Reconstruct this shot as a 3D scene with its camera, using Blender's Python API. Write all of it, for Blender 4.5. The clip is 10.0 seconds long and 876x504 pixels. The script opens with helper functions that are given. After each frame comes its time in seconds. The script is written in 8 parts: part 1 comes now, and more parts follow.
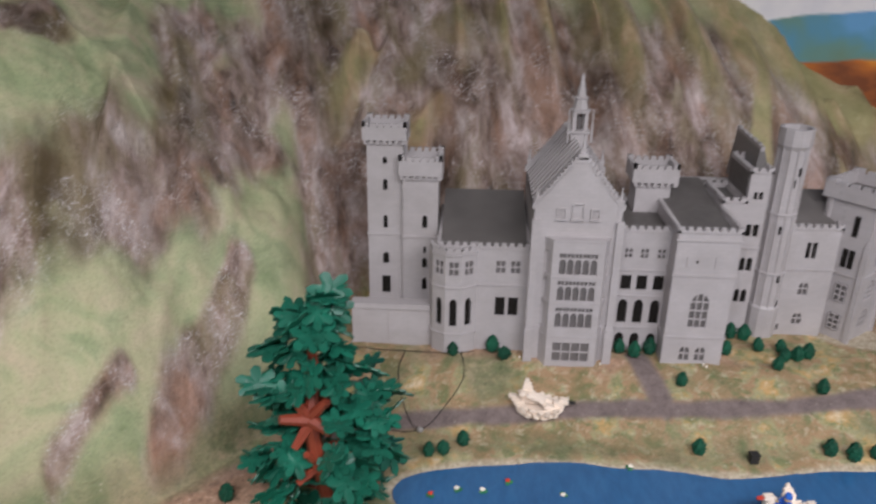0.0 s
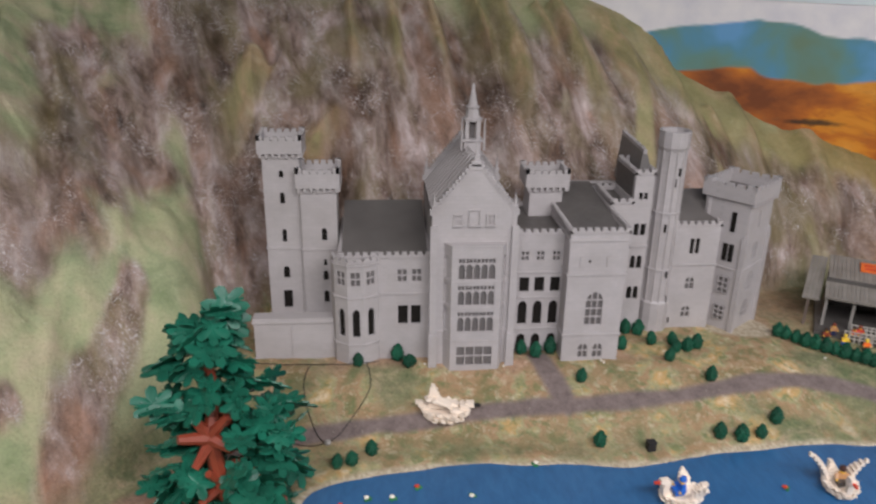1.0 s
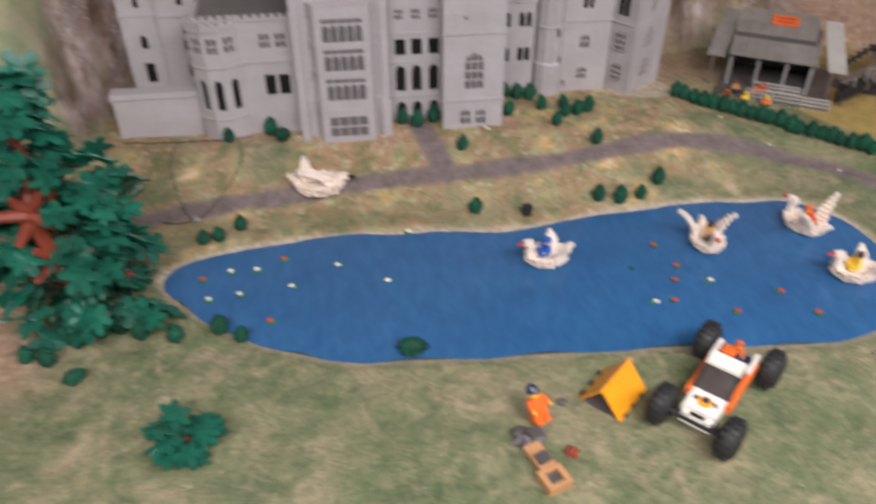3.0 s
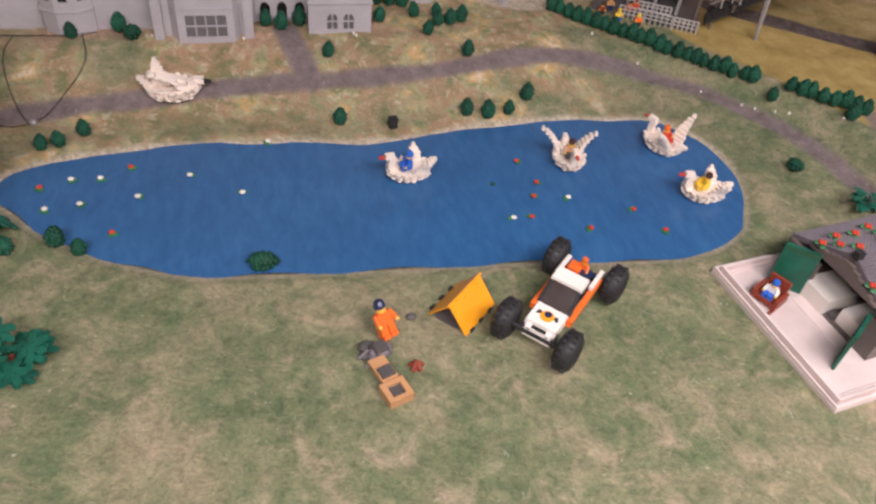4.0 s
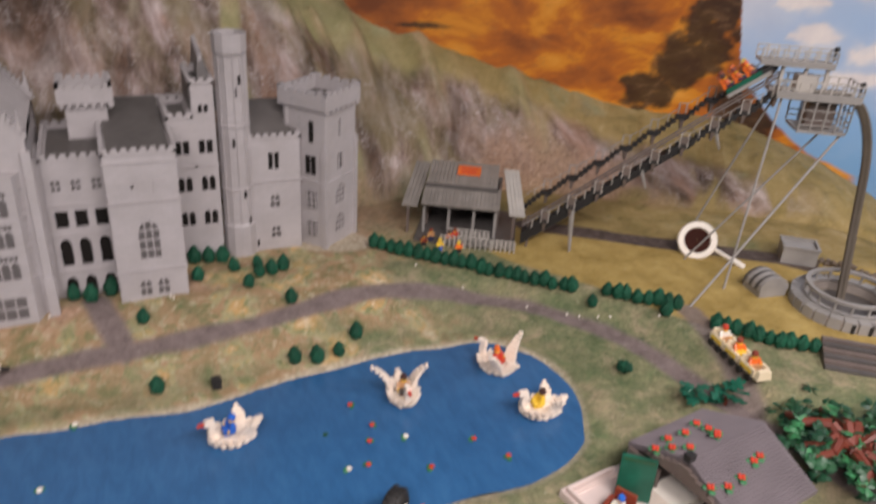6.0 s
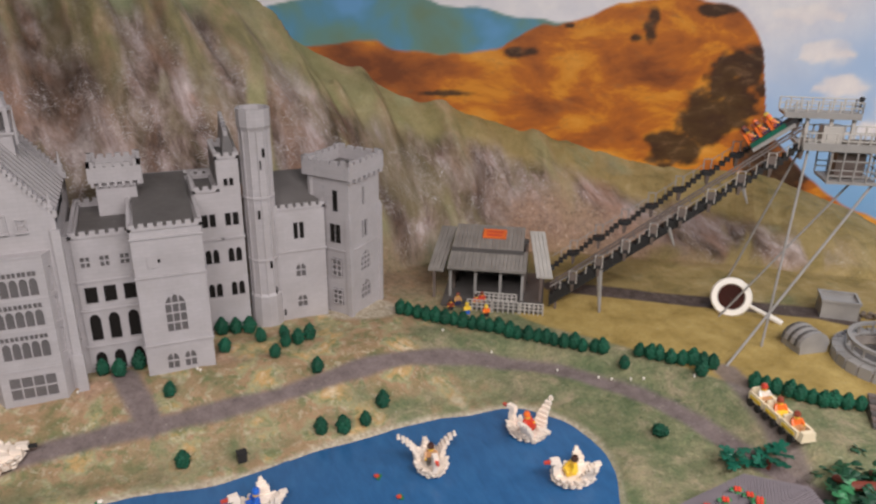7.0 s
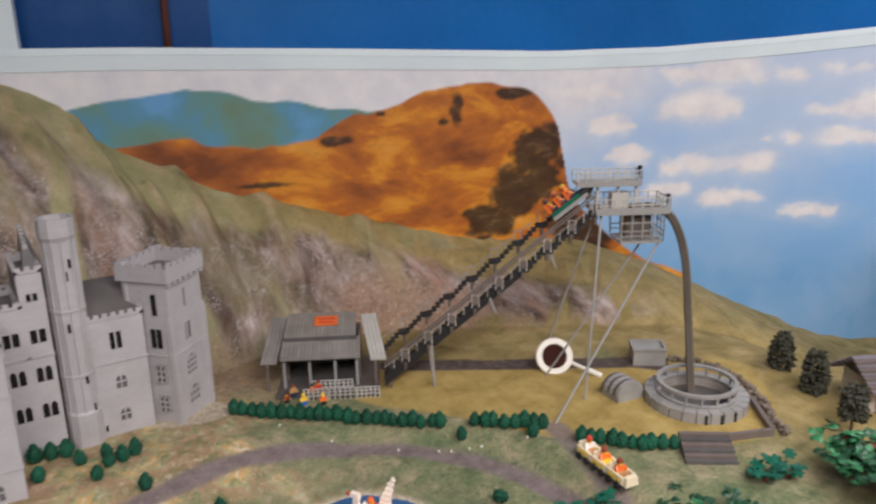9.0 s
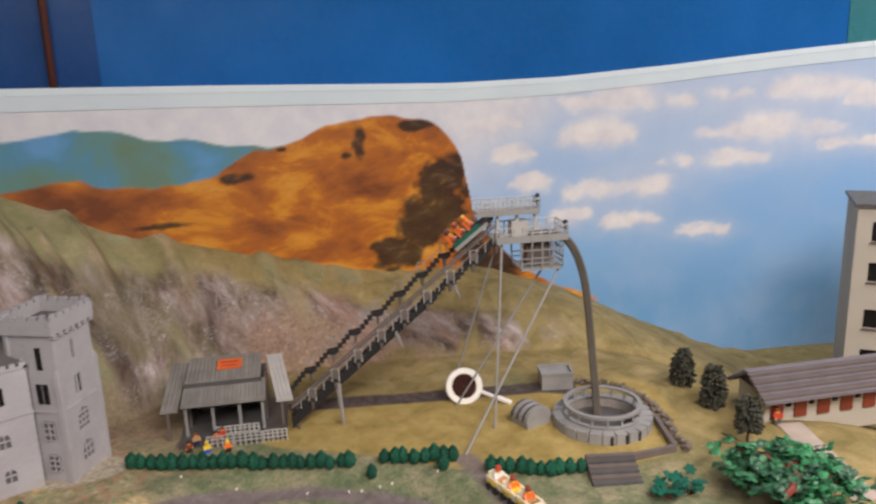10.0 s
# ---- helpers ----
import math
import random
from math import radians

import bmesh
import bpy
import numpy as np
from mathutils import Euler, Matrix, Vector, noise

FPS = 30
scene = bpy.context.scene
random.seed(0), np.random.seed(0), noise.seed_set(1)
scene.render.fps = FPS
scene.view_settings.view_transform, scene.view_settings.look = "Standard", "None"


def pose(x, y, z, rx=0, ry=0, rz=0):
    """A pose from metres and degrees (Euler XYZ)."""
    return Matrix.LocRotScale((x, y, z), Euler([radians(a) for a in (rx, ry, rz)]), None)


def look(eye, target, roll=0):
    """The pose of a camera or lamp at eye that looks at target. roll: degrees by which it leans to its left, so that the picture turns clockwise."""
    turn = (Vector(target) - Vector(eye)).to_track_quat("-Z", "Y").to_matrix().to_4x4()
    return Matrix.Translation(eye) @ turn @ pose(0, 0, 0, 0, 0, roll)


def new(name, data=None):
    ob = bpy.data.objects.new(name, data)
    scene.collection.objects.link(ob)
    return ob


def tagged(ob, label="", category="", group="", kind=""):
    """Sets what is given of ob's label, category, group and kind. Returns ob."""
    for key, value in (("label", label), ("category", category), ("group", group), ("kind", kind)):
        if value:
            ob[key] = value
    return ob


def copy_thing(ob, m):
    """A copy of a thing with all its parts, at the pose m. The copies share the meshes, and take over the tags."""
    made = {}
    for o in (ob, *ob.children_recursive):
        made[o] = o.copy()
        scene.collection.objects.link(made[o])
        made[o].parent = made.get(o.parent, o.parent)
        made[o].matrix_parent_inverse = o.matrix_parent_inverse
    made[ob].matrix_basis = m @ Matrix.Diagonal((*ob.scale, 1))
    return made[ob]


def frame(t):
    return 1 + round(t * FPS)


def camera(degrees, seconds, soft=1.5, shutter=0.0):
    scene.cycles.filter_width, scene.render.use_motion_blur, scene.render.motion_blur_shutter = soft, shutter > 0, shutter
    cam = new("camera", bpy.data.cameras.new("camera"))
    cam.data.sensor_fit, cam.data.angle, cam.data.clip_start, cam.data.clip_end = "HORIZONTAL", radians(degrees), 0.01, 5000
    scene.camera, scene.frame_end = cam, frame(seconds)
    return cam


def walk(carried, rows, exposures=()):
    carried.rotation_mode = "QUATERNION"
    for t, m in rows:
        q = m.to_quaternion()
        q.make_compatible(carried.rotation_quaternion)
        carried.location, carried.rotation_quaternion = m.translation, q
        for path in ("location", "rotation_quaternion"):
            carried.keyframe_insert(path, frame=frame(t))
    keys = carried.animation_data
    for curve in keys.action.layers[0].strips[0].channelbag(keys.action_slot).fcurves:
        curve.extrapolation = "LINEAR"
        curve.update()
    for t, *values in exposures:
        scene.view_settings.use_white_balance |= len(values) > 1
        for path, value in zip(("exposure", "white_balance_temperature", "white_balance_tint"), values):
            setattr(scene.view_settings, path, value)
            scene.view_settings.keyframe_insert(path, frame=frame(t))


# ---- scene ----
cam = camera(60.3, 10.0, soft=2.4, shutter=0.5)
PATH = [
    (0, (0.094, -0.013, 1.138), (0.016, 1.829, 0.362), 0.9),
    (0.5, (0.096, -0.023, 1.127), (0.154, 1.849, 0.426), 0.8),
    (1, (0.122, -0.035, 1.126), (0.278, 1.82, 0.395), 1.0),
    (1.5, (0.134, -0.042, 1.126), (0.325, 1.786, 0.337), 1.3),
    (2, (0.14, -0.046, 1.118), (0.286, 1.735, 0.22), 1.0),
    (2.5, (0.233, -0.045, 1.098), (0.296, 1.647, 0.032), -0.6),
    (3, (0.39, -0.011, 1.046), (0.575, 1.568, -0.169), -0.2),
    (3.2, (0.447, -0.022, 1.038), (0.704, 1.519, -0.21), 1.4),
    (4.3, (0.499, -0.001, 1.032), (0.946, 1.363, -0.361), 8.2),
    (4.5, (0.514, -0.004, 1.029), (0.985, 1.365, -0.352), 8.5),
    (5, (0.564, -0.014, 1.04), (1.144, 1.376, -0.275), 9.8),
    (5.5, (0.597, -0.004, 1.041), (1.241, 1.483, -0.13), 8.2),
    (6, (0.635, 0.023, 1.066), (1.39, 1.645, 0.173), 3.8),
    (6.2, (0.649, 0.027, 1.077), (1.421, 1.67, 0.238), 2.5),
    (7.3, (0.668, 0.014, 1.06), (1.339, 1.755, 0.341), 0.5),
    (7.5, (0.667, 0.007, 1.062), (1.37, 1.745, 0.362), 0.6),
    (8, (0.675, 0.006, 1.078), (1.499, 1.712, 0.437), 0.4),
    (8.5, (0.686, -0.011, 1.085), (1.647, 1.642, 0.498), -0.1),
    (9, (0.699, -0.026, 1.091), (1.778, 1.567, 0.545), -1.0),
    (9.5, (0.724, -0.032, 1.099), (1.899, 1.504, 0.587), -1.8),
    (10, (0.752, -0.052, 1.101), (2.006, 1.431, 0.623), -2.0),
]
walk(cam, [(t, look(eye, target, roll)) for t, eye, target, roll in PATH], ((0, 0.0, 6250, 9), (2.2, 0.0, 6600, 6), (3.0, 0.06, 6450, 12), (4.3, -0.08, 6550, 19), (5.0, -0.16, 6550, 19), (6.0, -0.07, 6800, 14), (7.5, 0.0, 6450, 9), (8.5, 0.0, 6400, 9), (10, 0.02, 6650, 10)))

# ---- the lie of the land ----
def vnoise(x, y, seed=0):
    """Smooth value noise on arrays, about -1 to 1."""
    xi, yi = np.floor(x), np.floor(y)
    fx, fy = x - xi, y - yi
    fx, fy = fx * fx * (3 - 2 * fx), fy * fy * (3 - 2 * fy)

    def h(a, b):
        v = np.sin(a * 127.1 + b * 311.7 + seed * 74.7) * 43758.5453
        return (v - np.floor(v)) * 2 - 1
    return (h(xi, yi) * (1 - fx) + h(xi + 1, yi) * fx) * (1 - fy) + (h(xi, yi + 1) * (1 - fx) + h(xi + 1, yi + 1) * fx) * fy


def fractal(x, y, seed=0, octaves=4):
    return sum(vnoise(x * 2 ** k, y * 2 ** k, seed + k) / 2 ** k for k in range(octaves)) / 1.6


def step(a, b, x):
    s = np.clip((x - a) / (b - a), 0, 1)
    return s * s * (3 - 2 * s)


def line_distance(x, y, pts, closed=False):
    """Distance to a polyline, the run along it, and on which side (positive to the left)."""
    best = np.full(np.shape(x), 1e9)
    run, side, done = np.zeros(np.shape(x)), np.ones(np.shape(x)), 0.0
    pairs = list(zip(pts, pts[1:] + pts[:1] if closed else pts[1:]))
    for (ax, ay), (bx, by) in pairs:
        dx, dy = bx - ax, by - ay
        n = math.hypot(dx, dy)
        s = np.clip(((x - ax) * dx + (y - ay) * dy) / n ** 2, 0, 1)
        d = np.hypot(x - ax - s * dx, y - ay - s * dy)
        near = d < best
        best = np.where(near, d, best)
        run = np.where(near, done + s * n, run)
        cross = dx * (y - ay) - dy * (x - ax)
        side = np.where(near, np.where(cross > 0, 1.0, -1.0), side)
        done += n
    return best, run, side


def inside(x, y, pts):
    """Signed distance to a closed outline, positive inside."""
    d, _, _ = line_distance(x, y, pts, True)
    odd = np.zeros(np.shape(x), bool)
    for (ax, ay), (bx, by) in zip(pts, pts[1:] + pts[:1]):
        hit = ((ay > y) != (by > y)) & (x < (bx - ax) * (y - ay) / (by - ay + 1e-12) + ax)
        odd ^= hit
    return np.where(odd, d, -d)


def rounded(pts, closed=False, n=6):
    """A Catmull-Rom curve through a few corners."""
    out, m = [], len(pts)
    for i in range(m if closed else m - 1):
        p = [pts[(i + k) % m] if closed else pts[min(max(i + k, 0), m - 1)] for k in (-1, 0, 1, 2)]
        for j in range(n):
            t = j / n
            out.append(tuple(0.5 * (2 * p[1][k] + (p[2][k] - p[0][k]) * t + (2 * p[0][k] - 5 * p[1][k] + 4 * p[2][k] - p[3][k]) * t * t
                                    + (3 * p[1][k] - p[0][k] - 3 * p[2][k] + p[3][k]) * t ** 3) for k in range(len(pts[0]))))
    return out if closed else out + [tuple(pts[-1])]


LAKE = rounded([(-0.06, 1.32), (0.1, 1.41), (0.38, 1.438), (0.74, 1.412), (1.0, 1.455), (1.25, 1.468), (1.47, 1.43), (1.56, 1.27),
                (1.49, 1.05), (1.3, 0.965), (0.98, 0.988), (0.55, 1.008), (0.3, 1.035), (0.08, 1.15)], True)
ROAD = rounded([(-0.6, 1.18), (-0.36, 1.4), (-0.12, 1.52), (0.2, 1.572), (0.46, 1.597), (0.67, 1.594), (0.887, 1.602), (1.037, 1.622), (1.206, 1.643), (1.35, 1.645), (1.485, 1.615), (1.575, 1.567), (1.65, 1.495), (1.752, 1.354),
                (1.81, 1.19), (1.84, 1.03), (1.89, 0.8), (1.95, 0.5)])
# foot of the hills: x, y, how high the land stands above it at the back, how far back that is
FOOT = rounded([(-1.7, 0.75, 1.2, 1.1), (-1.0, 1.0, 1.3, 1.1), (-0.62, 1.18, 1.35, 1.1), (-0.42, 1.42, 1.3, 1.1), (-0.29, 1.65, 1.25, 1.0), (-0.25, 1.92, 1.2, 0.9), (-0.12, 2.08, 1.15, 0.8), (0.3, 2.1, 1.08, 0.75),
                (0.7, 2.11, 1.035, 0.68), (1.0, 2.12, 0.975, 0.64), (1.3, 2.15, 0.785, 0.54), (1.55, 2.24, 0.615, 0.42), (1.9, 2.2, 0.45, 0.36),
                (2.3, 1.98, 0.235, 0.4), (2.75, 1.66, 0.225, 0.55), (3.1, 1.5, 0.235, 0.6), (3.5, 1.3, 0.11, 0.5), (3.9, 1.1, -0.05, 0.5), (4.8, 0.6, 0.0, 0.5)], n=4)
WALL = rounded([(-1.9, 2.9), (-0.6, 2.98), (0.5, 2.9), (1.2, 2.74), (2.0, 2.5), (2.7, 2.3), (3.15, 2.15), (3.6, 1.95), (4.1, 1.66), (4.6, 1.28), (5.0, 0.85), (5.3, 0.3)], n=8)
LAWN = rounded([(1.62, 1.76), (1.72, 1.93), (2.17, 1.68), (2.52, 1.46), (2.72, 1.25), (2.42, 0.96), (2.05, 1.12), (1.8, 1.5)], True)


# grassy spurs that run down the crags: half width, height, line from the top down
SPURS = ((0.026, 0.035, ((-0.011, 2.362), (-0.06, 2.31), (-0.104, 2.24))), (0.026, 0.03, ((-0.25, 2.5), (-0.3, 2.35), (-0.342, 2.198))), (0.034, 0.07, ((0.535, 2.75), (0.58, 2.54), (0.645, 2.33))),
         (0.03, 0.06, ((0.755, 2.7), (0.81, 2.5), (0.9, 2.31))), (0.05, 0.035, ((0.94, 2.72), (1.01, 2.5), (1.085, 2.4))), (0.02, 0.04, ((0.455, 2.77), (0.525, 2.53))), (0.018, 0.04, ((0.17, 2.78), (0.21, 2.48))),
         (0.04, 0.02, ((1.15, 2.66), (1.215, 2.42))), (0.03, 0.04, ((1.42, 2.66), (1.47, 2.4))), (0.03, 0.03, ((1.71, 2.62), (1.69, 2.36))), (0.03, 0.02, ((2.03, 2.46), (2.03, 2.24))), (0.02, 0.05, ((0.31, 2.76), (0.36, 2.45))), (0.016, 0.04, ((0.03, 2.7), (0.06, 2.46))),
         (0.016, 0.035, ((0.69, 2.74), (0.745, 2.5))), (0.018, 0.03, ((1.3, 2.56), (1.34, 2.36))))
CREASE = [(-0.22, 2.56), (-0.27, 2.34), (-0.341, 2.188), (-0.39, 2.1), (-0.367, 2.011), (-0.338, 1.901), (-0.302, 1.822), (-0.28, 1.72)]


def spur_field(x, y):
    """Height and cover of the grassy spurs, with ragged edges."""
    ragged = 0.5 * fractal(x * 10, y * 10, 51, 3)
    high, cover = np.zeros(np.shape(x)), np.zeros(np.shape(x))
    for wide, up, pts in SPURS:
        e, run, _ = line_distance(x, y, list(pts))
        long = sum(math.dist(a, b) for a, b in zip(pts, pts[1:]))
        fade = step(1.02, 0.55, run / long)
        high = np.maximum(high, up * np.exp(-(e / (1.25 * wide)) ** 2) * (0.35 + 0.65 * fade))
        cover = np.maximum(cover, step(2.1, 0.1, e / wide + 1.5 * ragged) * (0.25 + 0.75 * fade))
    return high, cover


def terrain(x, y):
    """Height of the ground at arrays x, y."""
    x, y = np.asarray(x, float), np.asarray(y, float)
    back = 0.105 - 0.032 * step(1.15, 1.5, x)
    z = back * step(1.46 + 0.05 * step(1.2, 1.6, x), 1.74, y - 0.02 * np.sin(x * 5))
    road, _, edge = line_distance(x, y, ROAD)
    z = np.maximum(z, (0.02 + 0.055 * step(0.0, 0.11, road * edge)) * step(-0.12, 0.0, road * edge) * step(1.05, 1.35, x))
    z = z - 0.34 * step(2.72, 3.8, x)
    lake = inside(x, y, LAKE)
    z = z + 0.006 * step(0.0, -0.03, lake) - 0.012 * step(-0.004, 0.02, lake)
    z = z + 0.0035 * fractal(x * 14, y * 14, 3, 3) * step(0.01, -0.03, lake) * (1 - step(-0.03, 0.02, inside(x, y, LAWN)))
    d, run, side = line_distance(x, y, [p[:2] for p in FOOT])
    d = d * side
    runs = np.concatenate([[0], np.cumsum([math.dist(a[:2], b[:2]) for a, b in zip(FOOT, FOOT[1:])])])
    high, deep = np.interp(run, runs, [p[2] for p in FOOT]), np.interp(run, runs, [p[3] for p in FOOT])
    along = x + (0.26 - 0.9 * step(1.3, 2.5, x)) * (y - 2.2)
    wide = fractal(x * 2.4, y * 1.6, 9, 2)
    fold = 1 - 2 * np.abs(vnoise(along * 6.2 + 0.5 * wide, y * 1.1 + 3, 33))
    crimp = 1 - 2 * np.abs(vnoise(along * 15 + 0.8 * wide, y * 3.0, 36))
    groove, _, bank = line_distance(x, y, CREASE)
    west = step(-0.02, 0.05, groove * bank) * step(2.6, 2.2, run)
    rugged = (1 - 0.72 * west) * np.clip(high, 0.25, 1) * step(0.02, 0.14, d) * (0.3 + 0.7 * step(1.05, 0.65, d / deep))
    s = np.clip(d / deep + 0.03 * fractal(along * 5, y * 1.2, 5, 3) * step(0.0, 0.12, d), 0, 1.3)
    hill = high * (np.sqrt(s * 0.9 + 0.012) - math.sqrt(0.012)) * step(-0.002, 0.03, d)
    hill = hill + rugged * (0.05 * fold + 0.019 * crimp + 0.034 * fractal(along * 9, y * 5, 21, 4))
    near = d > -0.02
    lift = np.zeros(np.shape(x))
    if np.any(near):
        lift[near] = spur_field(x[near], y[near])[0]
    hill = hill + lift * step(0.0, 0.08, d) - 0.05 * np.exp(-(groove / 0.024) ** 2) * step(0.0, 0.08, d)
    return z + hill


def ground(x, y):
    return float(terrain(np.array([x]), np.array([y]))[0])


# ---- light ----
world = bpy.data.worlds.new("world")
scene.world = world
world.use_nodes = True
world.node_tree.nodes["Background"].inputs[0].default_value = (0.95, 0.97, 1.0, 1)
world.node_tree.nodes["Background"].inputs[1].default_value = 0.25


def ceiling_lamp(name, place, size_x, size_y, watts, colour):
    lamp = bpy.data.lights.new(name, "AREA")
    lamp.shape, lamp.size, lamp.size_y, lamp.energy, lamp.color = "RECTANGLE", size_x, size_y, watts, colour
    ob = new(name, lamp)
    ob.location = place
    return tagged(ob, "unseen warm white ceiling light panel above the model landscape", "lamp", kind="structure")


ceiling_lamp("ceiling_light", (1.5, -0.95, 2.55), 1.8, 0.8, 118, (1.0, 0.955, 0.97))
ceiling_lamp("ceiling_light", (-0.4, -1.3, 2.55), 1.4, 0.8, 106, (1.0, 0.955, 0.97))
# extra unseen panel, added to brighten the right end of the mural
ceiling_lamp("ceiling_light", (3.9, -0.5, 2.55), 1.4, 0.8, 66, (1.0, 0.97, 0.98))


# ---- materials ----
def lin(r, g, b):
    return tuple((v / 255 / 12.92 if v <= 10 else ((v / 255 + 0.055) / 1.055) ** 2.4) for v in (r, g, b)) + (1.0,)


def nodes_of(name, rough=0.5, metal=0.0, spec=0.5):
    m = bpy.data.materials.new(name)
    m.use_nodes = True
    n, l = m.node_tree.nodes, m.node_tree.links
    b = n["Principled BSDF"]
    b.inputs["Roughness"].default_value, b.inputs["Metallic"].default_value = rough, metal
    b.inputs["Specular IOR Level"].default_value = spec
    geo = n.new("ShaderNodeNewGeometry")
    return m, n, l, b, geo.outputs["Position"]


def noise_node(n, l, where, scale, detail=4.0, rough=0.6, distort=0.0):
    t = n.new("ShaderNodeTexNoise")
    t.inputs["Scale"].default_value, t.inputs["Detail"].default_value = scale, detail
    t.inputs["Roughness"].default_value, t.inputs["Distortion"].default_value = rough, distort
    l.new(where, t.inputs["Vector"])
    return t.outputs["Fac"]


def ramp_node(n, l, fac, stops):
    r = n.new("ShaderNodeValToRGB")
    e = r.color_ramp.elements
    while len(e) < len(stops):
        e.new(0.5)
    for k, (pos, col) in zip(e, stops):
        k.position, k.color = pos, col
    l.new(fac, r.inputs["Fac"])
    return r.outputs["Color"]


def blend(n, l, fac, a, b, kind="MIX"):
    m = n.new("ShaderNodeMix")
    m.data_type, m.blend_type = "RGBA", kind
    for sock, v in ((m.inputs[0], fac), (m.inputs[6], a), (m.inputs[7], b)):
        if isinstance(v, (tuple, float, int)):
            sock.default_value = v
        else:
            l.new(v, sock)
    return m.outputs[2]


def bump_node(n, l, b, height, strength, dist=0.002):
    k = n.new("ShaderNodeBump")
    k.inputs["Strength"].default_value, k.inputs["Distance"].default_value = strength, dist
    l.new(height, k.inputs["Height"])
    l.new(k.outputs["Normal"], b.inputs["Normal"])


def plain(name, col, rough=0.35, vary=0.12, scale=60, bump=0.15, spec=0.5, metal=0.0):
    """A painted or moulded surface: two scales of uneven tone, dust, faint relief."""
    m, n, l, b, pos = nodes_of(name, rough, metal, spec)
    dark = tuple(c * (1 - vary) for c in col[:3]) + (1,)
    lite = tuple(min(1, c * (1 + vary) + 0.01 * vary) for c in col[:3]) + (1,)
    big = ramp_node(n, l, noise_node(n, l, pos, scale * 0.25), [(0.3, dark), (0.7, lite)])
    fine = noise_node(n, l, pos, scale * 6, 2)
    info = n.new("ShaderNodeObjectInfo")
    tone = ramp_node(n, l, info.outputs["Random"], [(0.0, (0.9, 0.9, 0.9, 1)), (1.0, (1.06, 1.06, 1.06, 1))])
    mixed = blend(n, l, 1.0, big, tone, "MULTIPLY")
    dusted = blend(n, l, blend(n, l, 1.0, fine, (0.05, 0.05, 0.05, 1), "MULTIPLY"), mixed, (0.45, 0.42, 0.38, 1))
    l.new(dusted, b.inputs["Base Color"])
    l.new(ramp_node(n, l, noise_node(n, l, pos, scale), [(0.3, (rough * 0.8,) * 3 + (1,)), (0.7, (min(1, rough * 1.25),) * 3 + (1,))]), b.inputs["Roughness"])
    if bump:
        bump_node(n, l, b, fine, bump, 0.0008)
    return m


def bricked(name, col, rough=0.5, row=0.0096, width=0.024, groove=0.1, vary=0.025):
    """Toy brickwork: courses with fine joints, each brick a shade of its own."""
    m, n, l, b, pos = nodes_of(name, rough)
    sep = n.new("ShaderNodeSeparateXYZ")
    l.new(pos, sep.inputs[0])
    add = n.new("ShaderNodeMath")
    l.new(sep.outputs[0], add.inputs[0]), l.new(sep.outputs[1], add.inputs[1])
    com = n.new("ShaderNodeCombineXYZ")
    l.new(add.outputs[0], com.inputs[0]), l.new(sep.outputs[2], com.inputs[1])
    t = n.new("ShaderNodeTexBrick")
    l.new(com.outputs[0], t.inputs["Vector"])
    t.inputs["Scale"].default_value = 1.0
    t.inputs["Mortar Size"].default_value, t.inputs["Mortar Smooth"].default_value = 0.0005, 0.4
    t.inputs["Brick Width"].default_value, t.inputs["Row Height"].default_value = width, row
    t.inputs["Color1"].default_value = tuple(c * (1 - vary) for c in col[:3]) + (1,)
    t.inputs["Color2"].default_value = tuple(min(1, c * (1 + vary)) for c in col[:3]) + (1,)
    t.inputs["Mortar"].default_value = tuple(c * (1 - groove) for c in col[:3]) + (1,)
    stain = ramp_node(n, l, noise_node(n, l, pos, 14, 5), [(0.3, (0.9, 0.89, 0.88, 1)), (0.7, (1.05, 1.05, 1.05, 1))])
    l.new(blend(n, l, 1.0, t.outputs["Color"], stain, "MULTIPLY"), b.inputs["Base Color"])
    inv = n.new("ShaderNodeMath")
    inv.operation = "SUBTRACT"
    inv.inputs[0].default_value = 1.0
    l.new(t.outputs["Fac"], inv.inputs[1])
    bump_node(n, l, b, inv.outputs[0], 0.15, 0.0006)
    return m


M_GREY = bricked("light_grey_brick", lin(179, 173, 174))
M_GREYD = plain("dark_grey_recess_plate", lin(98, 93, 93), 0.5, 0.1, 60, 0.1)
M_TILE = plain("dark_grey_roof_tile", lin(94, 89, 87), 0.55, 0.15, 50, 0.3)
M_TILE_L = plain("ribbed_grey_tile", lin(122, 118, 117), 0.5, 0.12, 50, 0.2)
# near-black sheet: the shade inside window openings as a colour
M_OPENING_DARK = plain("dark_opening_sheet", lin(12, 7, 6), 0.5, 0.1, 60, 0.0, 0.12)
M_WHITE = plain("white_plastic", lin(236, 228, 216), 0.35, 0.05, 40, 0.12)
M_SWAN = plain("warm_white_plastic", lin(238, 222, 206), 0.38, 0.05, 40, 0.12)
M_GREEN = plain("dark_green_plastic", lin(0, 88, 68), 0.34, 0.35, 60, 0.3, 0.28)
M_LEAF = plain("deep_green_leaf_plastic", lin(8, 62, 38), 0.4, 0.3, 60, 0.2, 0.3)
M_BUSH = plain("matt_green_plastic", lin(0, 74, 52), 0.55, 0.35, 90, 0.5, 0.18)
M_FILLING = plain("matt_dark_brown", lin(58, 24, 18), 0.95, 0.15, 60, 0.2, 0.05)
M_GREEN2 = plain("bright_green_plastic", lin(20, 74, 42), 0.4, 0.3, 60, 0.2)
